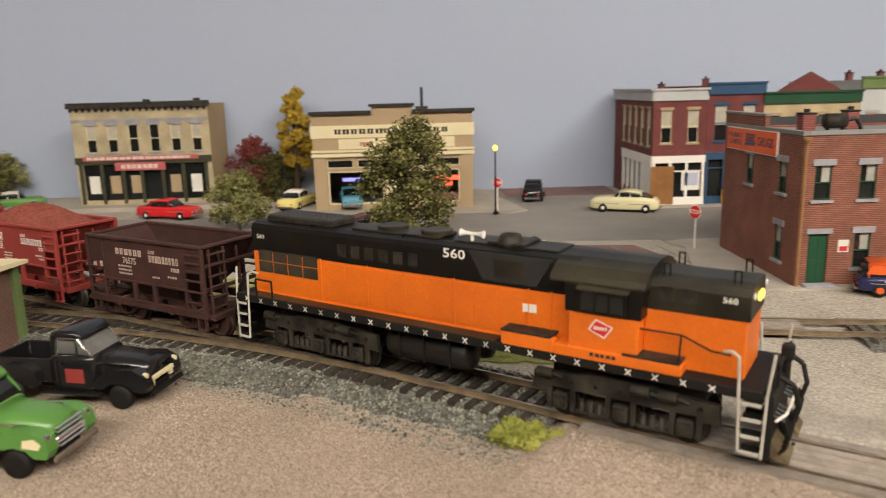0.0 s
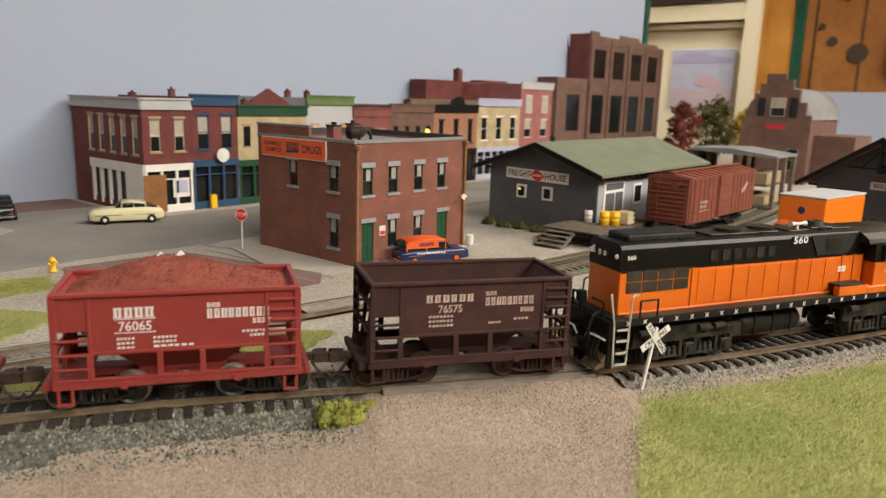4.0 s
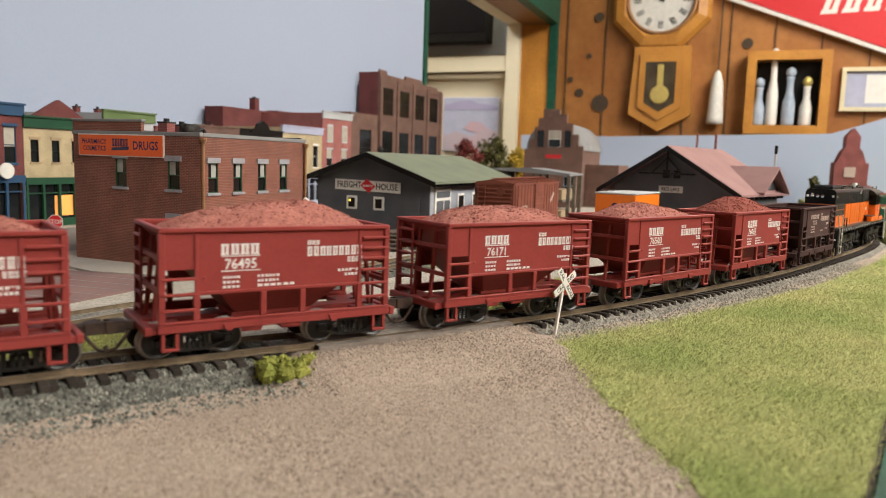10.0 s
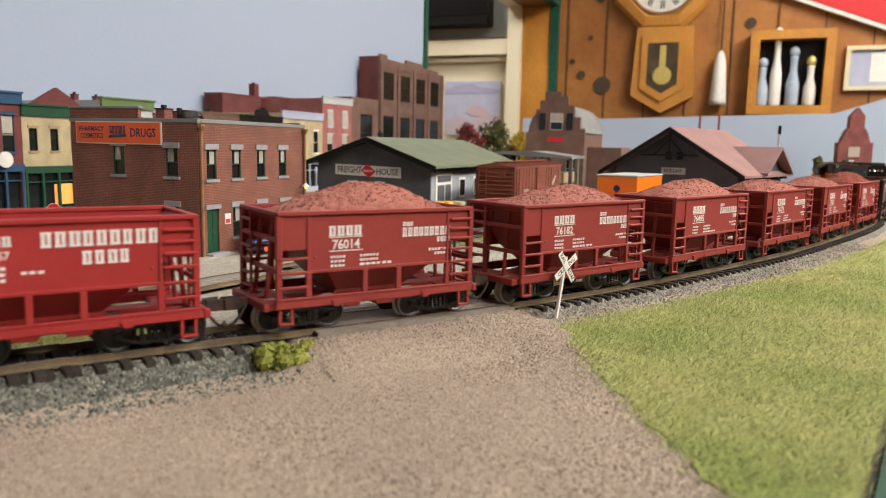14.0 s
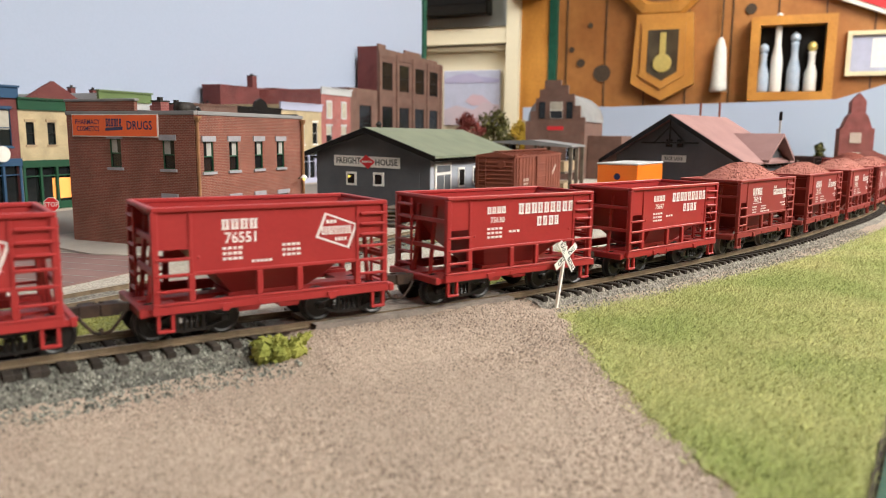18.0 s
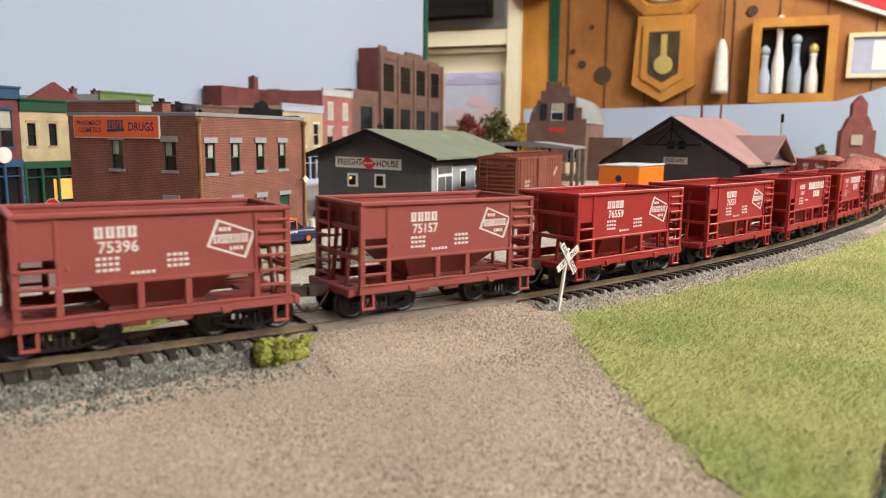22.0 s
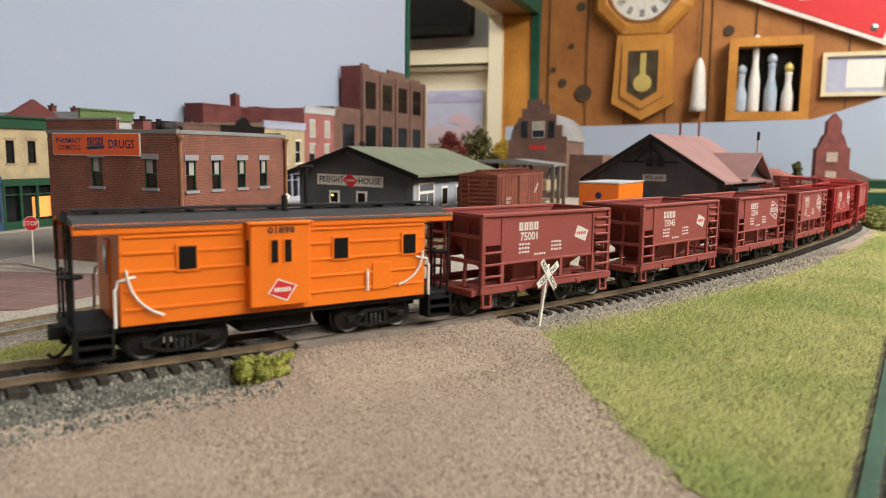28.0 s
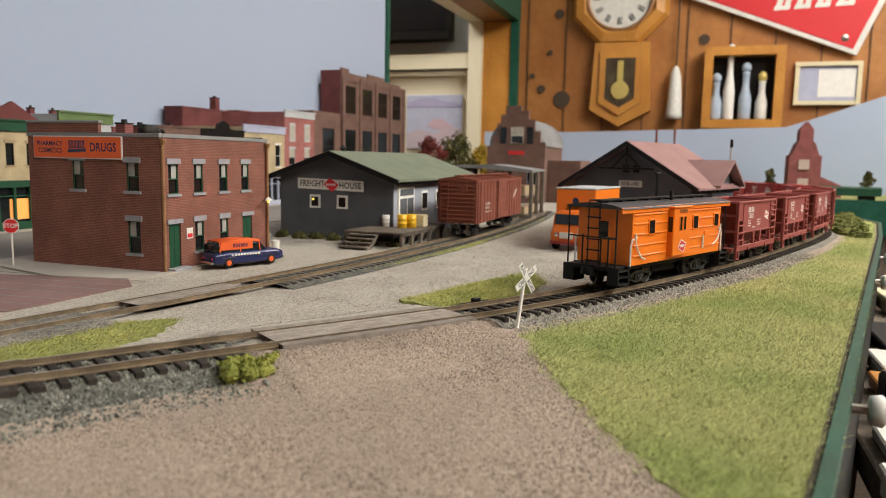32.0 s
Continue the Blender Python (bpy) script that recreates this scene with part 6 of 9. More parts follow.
    part("centre_sill", Build().box(-38, 38, -3, 3, 8.0, 10.8, 0.3), paint, car)
    for px in (-7, 7):
        part("hopper_door", Build().prism([(px - 6, 10.6), (px + 6, 10.6), (px + 3.5, 5.2), (px - 3.5, 5.2)], "y", -6.5, 6.5), paint, car)
    part("brake_cylinder", Build().rod((-4, 10.5, 6.8), (5, 10.5, 6.8), 1.7, 10).rod((5, 10.5, 6.8), (9, 10.5, 6.8), 0.6, 6), M["truck_black"], car)
    # lettering on both sides
    for sy in (-1, 1):
        pl = lambda u, v, sy=sy: (-sy * u * 0.93, sy * (W + 0.06), v + 0.9)
        t = Build()
        if style == "old":
            blocks(t, -18, 31.2, 2.6, 6, 18.5, pl, 1)
            write(t, number, 2.6, lambda u, v: pl(u - 9, v + 27.4))
            blocks(t, 4.5, 29.6, 2.9, 9, 19.5, pl, 2)
            blocks(t, 4.5, 32.4, 1.4, 3, 4.5, pl, 3)
            blocks(t, 18.5, 26.2, 1.6, 4, 5.5, pl, 4)
            for k in range(3):
                blocks(t, -17, 25.0 - k * 1.6, 0.8, 7, 9.5, pl, 5 + k)
            blocks(t, 6, 22.0, 0.8, 5, 5, pl, 8)
            blocks(t, 16, 23.0, 0.8, 4, 6, pl, 9)
        elif style == "block":
            blocks(t, -20, 31.0, 3.2, 4, 12.5, pl, 1)
            write(t, number, 2.9, lambda u, v: pl(u - 13.8, v + 26.6))
            t.add([pl(-20, 28.9), pl(-7.6, 28.9), pl(-7.6, 29.2), pl(-20, 29.2)], [(0, 1, 2, 3)])
            t.add([pl(-20, 24.6), pl(-7.6, 24.6), pl(-7.6, 24.9), pl(-20, 24.9)], [(0, 1, 2, 3)])
            blocks(t, 8.4, 32.3, 1.4, 3, 4.5, pl, 3)
            blocks(t, 8.4, 29.6, 3.0, 9, 20.5, pl, 2)
            blocks(t, 23, 26.7, 1.7, 4, 6, pl, 4)
            for k in range(3):
                blocks(t, -19.5, 22.9 - k * 1.4, 0.75, 4 if k else 5, 5.6, pl, 5 + k)
                blocks(t, -8.5, 22.9 - k * 1.4, 0.75, 6, 7.5 if k < 2 else 13, pl, 15 + k)
            blocks(t, 19.5, 23.4, 0.85, 6, 8, pl, 8)
            blocks(t, 22, 22.0, 0.85, 4, 5, pl, 9)
        elif style == "large":
            blocks(t, -19, 32.0, 2.5, 4, 9.5, pl, 1)
            write(t, number, 2.0, lambda u, v: pl(u - 14, v + 28.4))
            blocks(t, -3, 32.0, 4.0, 9, 31, pl, 2)
            blocks(t, 7, 27.0, 3.6, 4, 13, pl, 3)
            for k in range(3):
                blocks(t, -19, 25.4 - k * 1.5, 0.8, 4, 8, pl, 5 + k)
            blocks(t, -8, 24.0, 0.8, 3, 6, pl, 7)
        else:
            blocks(t, -18, 32.0, 3.0, 4, 11.5, pl, 1)
            write(t, number, 3.0, lambda u, v: pl(u - 12, v + 28.0))
            cx, cy, w, h = (20.0, 28.4, 7.6, 5.8) if style == "diamond" else (20.0, 27.6, 4.6, 3.4)
            dia = lambda k: [(cx - w * k, cy - h * k * 0.3), (cx - w * 0.56 * k, cy + h * k), (cx + w * k, cy + h * 0.3 * k), (cx + w * 0.58 * k, cy - h * k)]
            if style == "diamond":
                o, i = dia(1.0), dia(0.86)
                t.add([pl(*p) for p in o + i], [(0, 1, 5, 4), (1, 2, 6, 5), (2, 3, 7, 6), (3, 0, 4, 7)])
            else:
                t.add([pl(*p) for p in dia(1.0)], [(0, 1, 2, 3)])
            if style == "diamond":
                blocks(t, cx - 5.4, cy + 0.2, 2.5, 9, 10.8, pl, 2)
                blocks(t, cx - 3.8, cy + 2.9, 1.1, 3, 4.0, pl, 3)
                blocks(t, cx - 0.6, cy - 2.6, 1.1, 4, 4.4, pl, 4)
            for k in range(3):
                blocks(t, -18, 25.2 - k * 1.5, 0.8, 4, 6.5, pl, 5 + k)
                blocks(t, 1, 25.2 - k * 1.5, 0.8, 4, 6.5, pl, 8 + k)
            blocks(t, -9, 21.0, 0.8, 5, 7, pl, 11)
        part("lettering", t, letters, car, "pale stencilled lettering in plain bars with a number")
        if style == "small":
            red = Build()
            blocks(red, 16.9, 27.7, 1.2, 5, 6.2, lambda u, v: (pl(u, v)[0], sy * (W + 0.12), v + 0.9), 2)
            part("badge_band", red, M["badge_red"], car)
    if loaded:
        rnd = random.Random(seed)
        o = Build()
        nx, ny = 36, 16
        rise = 10.0 if seed == 1 else 10.6 + 1.6 * math.sin(seed * 2.1)
        for i in range(nx + 1):
            for j in range(ny + 1):
                u, v = i / nx * 2 - 1, j / ny * 2 - 1
                hump = max(0, 1 - abs(u) ** 1.9) ** 0.9 * max(0, 1 - abs(v) ** 2.2) ** 0.75
                z = 35.6 + rise * hump * (0.86 + 0.14 * math.cos(u * 2.6 + seed)) + 0.9 * noise2(u * 36 + seed * 9, v * 15, 0.13) * hump + (rnd.uniform(-0.3, 0.3) if hump > 0.02 else 0)
                o.v.append((u * (L - 1.2), v * (W - 0.9), z))
        for i in range(nx):
            for j in range(ny):
                k = i * (ny + 1) + j
                o.f.append((k, k + ny + 1, k + ny + 2, k + 1))
                o.m.append(0)
        for _ in range(900):
            u, v = rnd.uniform(-0.9, 0.9), rnd.uniform(-0.9, 0.9)
            hump = max(0, 1 - abs(u) ** 1.9) ** 0.9 * max(0, 1 - abs(v) ** 2.2) ** 0.75
            n0 = len(o.f)
            chip(o, u * (L - 1.2), v * (W - 0.9), 35.7 + rise * hump * (0.86 + 0.14 * math.cos(u * 2.6 + seed)) + 0.9 * noise2(u * 36 + seed * 9, v * 15, 0.13) * hump, rnd.uniform(0.3, 0.65), rnd)
            o.m += [0] * (len(o.f) - n0)
        part("ore_load", o, M["ore_dark"] if seed == 1 else M["ore"], car, "heaped load of reddish iron ore")
    return car


def diesel():
    """Six-axle road switcher: long hood, cab, short hood, frame with walkway, steps and handrails."""
    loco = thing("diesel_locomotive", "orange and black diesel locomotive hauling the ore train", "locomotive", group="ore train")
    hw = 9.8

    def hood(x0, x1, z0, z1, wide, chamfer=3.2):
        pts = [(-wide, z0), (wide, z0), (wide, z1 - chamfer), (wide - chamfer * 0.45, z1 - chamfer * 0.35), (wide - chamfer * 1.5, z1), (-wide + chamfer * 1.5, z1), (-wide + chamfer * 0.45, z1 - chamfer * 0.35), (-wide, z1 - chamfer)]
        return Build().prism(pts, "x", x0, x1)
    lower = part("long_hood", Build().box(-89, 40, -hw, hw, 21.3, 38, 0.3), M["orange"], loco, "orange lower hood with panel doors")
    part("hood_top", hood(-89.2, 42, 38, 48.4, hw + 0.1, 2.2), M["black"], loco, "black upper hood with grime", False)
    part("short_hood", Build().box(61, 87.4, -hw, hw, 21.3, 37, 0.3), M["orange"], loco, "orange lower short hood")
    part("short_hood_top", hood(60, 88, 37, 46.4, hw + 0.1, 3.0), M["roof_black"], loco)
    # cab: orange below, black above with arched roof
    part("cab", Build().box(41, 61, -15, 15, 21.3, 34.6, 0.3), M["orange"], loco)
    arc = [(-15.2, 42.8), (15.2, 42.8), (15.2, 43.4), (14.4, 44.9), (11, 47.0), (6, 48.5), (0, 49.0), (-6, 48.5), (-11, 47.0), (-14.4, 44.9), (-15.2, 43.4)]
    part("cab_upper", Build().box(40.0, 61.8, -15.15, 15.15, 34.6, 43.0, 0.2), M["black"], loco)
    part("cab_roof", Build().prism(arc, "x", 35.4, 62.6), M["roof_black"], loco, "black arched cab roof")
    for sy in (-1, 1):
        w = Build().box(44, 58, sy * 15.4 - 0.5, sy * 15.4 + 0.5, 35.0, 42.0, 0.2)
        fr = part("cab_window", w, M["black"], loco)
        for xa in (45.2, 49.4, 53.6):
            part("pane", Build().box(xa, xa + 3.4, sy * 15.95 - 0.1, sy * 15.95 + 0.1, 35.8, 41.2), M["dark_pane"], fr)
            part("sash", Build().box(xa - 0.5, xa - 0.1, sy * 16.0 - 0.2, sy * 16.0 + 0.2, 35.4, 41.6), M["matt_black"], fr)
        part("sunshade", Build().prism([(sy * 15.4, 42.2), (sy * 17.2, 41.6), (sy * 17.2, 42.0), (sy * 15.4, 42.7)], "x", 44.0, 58.6), M["roof_black"], fr)
        # running board boxes beside the cab
        part("battery_box", Build().box(20, 37, sy * 15.8 - (3 if sy > 0 else 0), sy * 15.8 + (0 if sy > 0 else 3), 21.3, 25.5, 0.3), M["orange"], loco)
        part("battery_box", Build().box(37, 73, sy * 15.9 - (6 if sy > 0 else 0), sy * 15.9 + (0 if sy > 0 else 6), 21.3, 24.4, 0.3), M["orange"], loco)
        part("box_lid", Build().box(20, 36, min(sy * 9, sy * 15.9), max(sy * 9, sy * 15.9), 25.5, 26.2, 0.1), M["grime"], loco)
        part("box_lid", Build().box(57, 72.6, min(sy * 9, sy * 15.9), max(sy * 9, sy * 15.9), 24.4, 25.0, 0.1), M["grime"], loco)
        # hood doors: thin raised panels with latches
        for k in range(9):
            x = -52 + k * 8.6
            d = part("hood_door", Build().box(x, x + 8.0, sy * (hw + 0.12) - 0.14, sy * (hw + 0.12) + 0.14, 23.2, 36.6, 0.08), M["orange"], lower)
            lt = Build()
            for z in (24.5, 29.5, 34.3):
                lt.box(x + 6.9, x + 7.7, sy * (hw + 0.3) - 0.15, sy * (hw + 0.3) + 0.15, z, z + 0.8)
            part("latch", lt, M["orange"], d)
        for x in (-55.5, -34.6, 0.2, 26.2, 33.5):
            part("panel_rib", Build().box(x, x + 0.5, sy * (hw + 0.25) - 0.25, sy * (hw + 0.25) + 0.25, 21.6, 37.8, 0.1), M["orange"], lower)
        part("sill_rib", Build().box(-88.5, 39.5, sy * (hw + 0.3) - 0.3, sy * (hw + 0.3) + 0.3, 21.4, 22.2, 0.15), M["orange"], lower)
        part("paint_edge", Build().box(-88.8, 40, sy * (hw + 0.16) - 0.06, sy * (hw + 0.16) + 0.06, 37.4, 38.2), M["black"], lower)
        part("panel_plate", Build().box(24.5, 29, sy * (hw + 0.35) - 0.1, sy * (hw + 0.35) + 0.1, 30.5, 33), M["white"], lower)
        # radiator grille: eight dark panes with orange bars
        gr = Build()
        for r in range(2):
            for k in range(4):
                gr.box(-86 + k * 7.4, -79.2 + k * 7.4, sy * (hw + 0.1) - 0.2, sy * (hw + 0.1) + 0.2, 29.6 + r * 4.4, 33.6 + r * 4.4)
        part("radiator_grille", gr, M["grille_dark"], lower)
        for x in (-47, -41, -35, -29, -23, -17, 65, 71):
            part("louvre", Build().box(x, x + 3.6, sy * (hw + 0.2) - 0.2, sy * (hw + 0.2) + 0.2, 39.6, 43.8), M["grime"], loco)
        part("intake_panel", Build().prism([(6.0, 47.2), (34.0, 47.2), (29.0, 38.6), (11.0, 38.6)], "y", sy * (hw + 0.35) - 0.25, sy * (hw + 0.35) + 0.25), M["intake_grey"], loco, "sooty grey tapered intake panel")
        part("intake_patch", Build().box(15.0, 25.0, sy * (hw + 0.66) - 0.05, sy * (hw + 0.66) + 0.05, 40.2, 45.6), M["roof_black"], loco)
        pl = lambda u, v: (-u * (-1 if sy < 0 else 1), sy * (hw + 0.3), v)
        part("number_board", Build().box(-4.6, 4.6, min(sy * hw, sy * (hw + 0.28)), max(sy * hw, sy * (hw + 0.28)), 43.4, 47.2, 0.1), M["black"], loco)
        t = Build()
        write(t, "560", 2.9, lambda u, v: pl(u + 0.5, v + 45.4), 1.35)
        part("number", t, M["white"], loco, "white number 560")
        t = Build()
        write(t, "560", 1.5, lambda u, v: pl(u + 83, v + 42.0), 1.2)
        write(t, "560", 1.5, lambda u, v: pl(u - 84.5, v + 43.0), 1.2)
        part("number", t, M["white"], loco)
        t = Build()
        blocks(t, 48, 23.3, 1.0, 5, 8, lambda u, v: (pl(u, v)[0], sy * 16.05, v), 3)
        part("marking", t, M["ink"], loco)
        bd = Build()
        dm = [(47.6, 30.2), (49.4, 33.0), (53.7, 31.5), (51.8, 28.6)]
        bd.prism([(x, z) for x, z in dm], "y", min(sy * 15.0, sy * 15.25), max(sy * 15.0, sy * 15.25))
        bg = part("badge", bd, M["badge_red"], loco, "tilted red badge with a white outline")
        o = Build()
        q = [(47.1, 30.2), (49.3, 33.5), (54.3, 31.6), (51.9, 28.1)]
        o.add([(x, sy * 15.28, z) for x, z in q + dm], [(0, 1, 5, 4), (1, 2, 6, 5), (2, 3, 7, 6), (3, 0, 4, 7)])
        blocks(o, 48.8, 30.9, 1.0, 6, 4.0, lambda u, v: (u, sy * 15.3, v), 2)
        part("badge_outline", o, M["white"], bg)
    # frame and walkway
    fr = Build().box(-94, 93, -15.6, 15.6, 18.6, 21.4, 0.3)
    frame_part = part("frame", fr, M["matt_black"], loco, "black frame with white x marks")
    for sy in (-1, 1):
        for k in range(24):
            x, xm = -88 + k * 7.35, Build()
            for a in (-1, 1):
                xm.add([(x - 0.95, sy * 15.75, 20.0 - a * 0.75), (x - 0.65, sy * 15.75, 20.0 - a * 0.95), (x + 0.95, sy * 15.75, 20.0 + a * 0.75), (x + 0.65, sy * 15.75, 20.0 + a * 0.95)], [(0, 1, 2, 3)])
            part("x_mark", xm, M["white"], frame_part)
    part("fuel_tank", Build().lathe([(0.5, -17), (4.6, -16), (5.2, -14), (5.2, 14), (4.6, 16), (0.5, 17)], (-11, -6, 11.4), "x", 18).lathe([(0.5, -17), (4.6, -16), (5.2, -14), (5.2, 14), (4.6, 16), (0.5, 17)], (-11, 6, 11.4), "x", 18), M["tank"], loco, "round dusty fuel tanks", True)
    # roof gear
    part("fan_grille", Build().box(-84, -52, -6.5, 6.5, 48.3, 50.6, 0.4), M["grime"], loco, "raised flat roof grille")
    for k in range(20):
        part("grille_slat", Build().box(-83.2 + k * 1.58, -82.5 + k * 1.58, -6.2, 6.2, 50.55, 51.0), M["caboose_roof"], loco)
    part("roof_hatch", Build().box(-44, -8, -6.0, 6.0, 48.3, 49.2, 0.3), M["roof_black"], loco)
    part("roof_hatch", Build().box(-2, 34, -6.0, 6.0, 48.3, 49.0, 0.3), M["roof_black"], loco)
    part("exhaust_stack", Build().lathe([(4.4, 48.3), (4.2, 49.8), (3.4, 50.8), (3.2, 51.9), (2.5, 51.9), (2.5, 50.0)], (16.5, -2.5, 0), "z", 16), M["grime"], loco, "sooty round exhaust stack", True)
    part("stack_deck", Build().box(10, 23, -6.2, 5.5, 48.9, 49.8, 0.3), M["roof_black"], loco)
    horn = Build().lathe([(0.5, 0), (0.7, 2.6), (1.3, 4.2)], (4, -4.5, 51.3), "x", 10).lathe([(0.5, 0), (0.7, -2.6), (1.3, -4.2)], (4, -4.5, 51.3), "x", 10)
    horn.rod((4, -4.5, 48.6), (4, -4.5, 51.3), 0.6)
    part("air_horn", horn, M["white"], loco, "small white air horn")
    part("rear_bell", Build().lathe([(0.3, 2.6), (0.9, 2.4), (1.2, 0.9), (1.9, 0)], (-90.5, 5.0, 43.0), "z", 10), M["chrome"], loco)
    for x, s in ((88.2, 1), (-89.8, -1)):
        for y in (-1.6, 1.6):
            part("headlight", Build().lathe([(0.3, 0), (1.3, 0.1), (1.2, s * 0.8), (0.2, s * 0.7)], (x, y, 42.0 if s > 0 else 43.5), "x", 10), M["glow"] if s > 0 else M["chrome"], loco, "lit yellow headlight" if s > 0 else "")
        for y in (-8.2, 8.2):
            part("class_light", Build().lathe([(0.2, 0), (0.9, 0.1), (0.8, s * 0.5), (0.1, s * 0.5)], (x, y, 43.5), "x", 8), M["white"], loco)
    # steps, pilots, handrails at both ends
    for s in (-1, 1):
        x = s * 93.5
        plt = Build().box(min(x, x + s * 2), max(x, x + s * 2), -14.5, 14.5, 2.6, 20.6, 0.3)
        plt.prism([(-9, 1.8), (9, 1.8), (12, 5.5), (-12, 5.5)], "x", min(x + s * 1.5, x + s * 4), max(x + s * 1.5, x + s * 4))
        part("pilot", plt, M["matt_black"], loco)
        for y in (-12, -9.6, -7, -4.5, 4.5, 7, 9.6, 12):
            part("brake_hose", Build().pipe([(x + s * 1.8, y, 14.5), (x + s * 4.6, y * 1.02, 13.4), (x + s * 5.8, y * 1.05, 10.4), (x + s * 5.2, y * 1.08, 6.6), (x + s * 3.8, y * 1.1, 5.0)], 0.55), M["black"], loco)
        for y in (-9, 9):
            part("jumper_cable", Build().pipe([(x + s * 2.2, y, 24), (x + s * 5.6, y * 0.96, 22), (x + s * 7.0, y * 0.9, 17), (x + s * 5.8, y * 0.86, 12.5)], 0.7, 6), M["matt_black"], loco)
            part("foot_board", Build().prism([(x + s * 1.8, 3.6), (x + s * 6.4, 2.6), (x + s * 6.4, 3.4), (x + s * 1.8, 8.2)], "y", y - 4.5, y + 4.5), M["footboard"], loco, "tan worn foot board")
            part("cut_lever", Build().pipe([(x + s * 2.6, y * 1.5, 13.6), (x + s * 4.6, y * 1.2, 14.8), (x + s * 4.6, y * 0.5, 14.4), (x + s * 4.0, y * 0.3, 11.5)], 0.38), M["white"], loco, "white bent cut lever")
        part("brake_stand", Build().rod((x + s * 2.2, 4, 17), (x + s * 2.2, 4, 27), 1.0, 8).box(x + s * 2.2 - 1.6, x + s * 2.2 + 1.6, 2.2, 5.8, 24, 28.5, 0.6), M["matt_black"], loco)
        for sy in (-1, 1):
            stp = Build()
            for z in (4.4, 8.8, 13.4, 17.6):
                stp.box(min(s * 88.4, s * 93), max(s * 88.4, s * 93), min(sy * 11.5, sy * 15.6), max(sy * 11.5, sy * 15.6), z, z + 0.5)
            stairs = part("step_well", stp, M["matt_black"], loco)
            edge = Build()
            for z in (4.4, 8.8, 13.4, 17.6):
                edge.box(min(s * 88.4, s * 93), max(s * 88.4, s * 93), sy * 15.9 - 0.25, sy * 15.9 + 0.25, z - 0.2, z + 0.6)
            part("step_edge", edge, M["rail_white"], stairs)
            hr = Build().pipe([(s * 93.6, sy * 15.4, 3.5), (s * 94.0, sy * 15.2, 20), (s * 95.0, sy * 13.5, 31)], 0.4, 7)
            hr.pipe([(s * 88, sy * 15.6, 4.2), (s * 87, sy * 15.5, 29.5), (s * 85, sy * 14.6, 30.4), (s * 83, sy * 14.0, 29.8)], 0.42, 7)
            part("end_handrail", hr, M["rail_white"], loco, "white end handrail")
        coupler(loco, s * 96.0, s, M["grime"])
        ft = Build().pipe([(x + s * 2, -10, 21.3), (x + s * 2, -10, 27), (x + s * 2, -3, 27)], 0.5).pipe([(x + s * 2, 10, 21.3), (x + s * 2, 10, 27), (x + s * 2, 3, 27)], 0.5)
        part("front_rail", ft, M["matt_black"], loco)
    rl = Build()
    for sy in (-1, 1):
        rl.pipe([(60, sy * 13.0, 32), (72, sy * 13, 32), (80, sy * 14.4, 29.5), (85, sy * 15.2, 29.5)], 0.3)
        rl.rod((72, sy * 15.2, 21.3), (72, sy * 13.2, 32), 0.26)
    part("side_handrail", rl, M["matt_black"], loco)
    for sy in (-1, 1):
        part("walkway_tread", Build().box(-88, 18, min(sy * 10.2, sy * 15.6), max(sy * 10.2, sy * 15.6), 21.35, 21.7), M["roof_black"], loco)
        part("rear_grab_iron", Build().pipe([(-83, sy * 15.4, 21.3), (-83, sy * 15.4, 28), (-75, sy * 15.4, 28), (-75, sy * 15.4, 21.3)], 0.4), M["matt_black"], loco)
        for x in (-60, -20, 20, 66, 84):
            part("lift_ring", Build().pipe([(x - 0.8, sy * 7.4, 46.0), (x - 0.8, sy * 7.4, 49.4), (x + 0.8, sy * 7.4, 49.4), (x + 0.8, sy * 7.4, 46.0)], 0.25), M["matt_black"], loco)
        for x in (-21, -11, -1):
            part("tank_band", Build().box(x - 0.4, x + 0.4, sy * 11.1 - 0.3, sy * 11.1 + 0.3, 7.5, 18.4, 0.1), M["matt_black"], loco)
    for x in (-30, -12):
        part("dynamic_brake_fan", Build().lathe([(0.3, 0), (5.4, 0), (5.4, 1.3), (4.8, 1.5), (0.3, 1.3)], (x, 0, 49.1), "z", 20), M["roof_black"], loco)
    # six-wheel trucks
    for x in (-56, 56):
        t = Build()
        for sy in (-1, 1):
            y = sy * 11.5
            t.prism([(x - 27, 8.4), (x - 26.4, 14.0), (x - 13, 14.6), (x - 9, 15.6), (x + 9, 15.6), (x + 13, 14.6), (x + 26.4, 14.0), (x + 27, 8.4), (x + 22.5, 8.4), (x + 21.5, 9.8), (x + 14.5, 9.8), (x + 13.5, 9.6), (x + 5, 9.6), (x + 3.5, 9.8), (x - 3.5, 9.8), (x - 5, 9.6), (x - 13.5, 9.6), (x - 14.5, 9.8), (x - 21.5, 9.8), (x - 22.5, 8.4)], "y", y - 0.8, y + 0.8)
            for k in (-18, 0, 18):
                for e in (-3.6, 3.6):
                    t.box(x + k + e - 0.8, x + k + e + 0.8, y - 0.8, y + 0.8, 2.8, 10.2, 0.2)
                t.box(x + k - 2.3, x + k + 2.3, y + sy * 0.9 - 1.0, y + sy * 0.9 + 1.0, 3.4, 8.4, 0.5)
                t.lathe([(0.3, 0), (1.5, 0), (1.3, sy * 0.7), (0.2, sy * 0.8)], (x + k, y + sy * 1.9, 5.9), "y", 10)
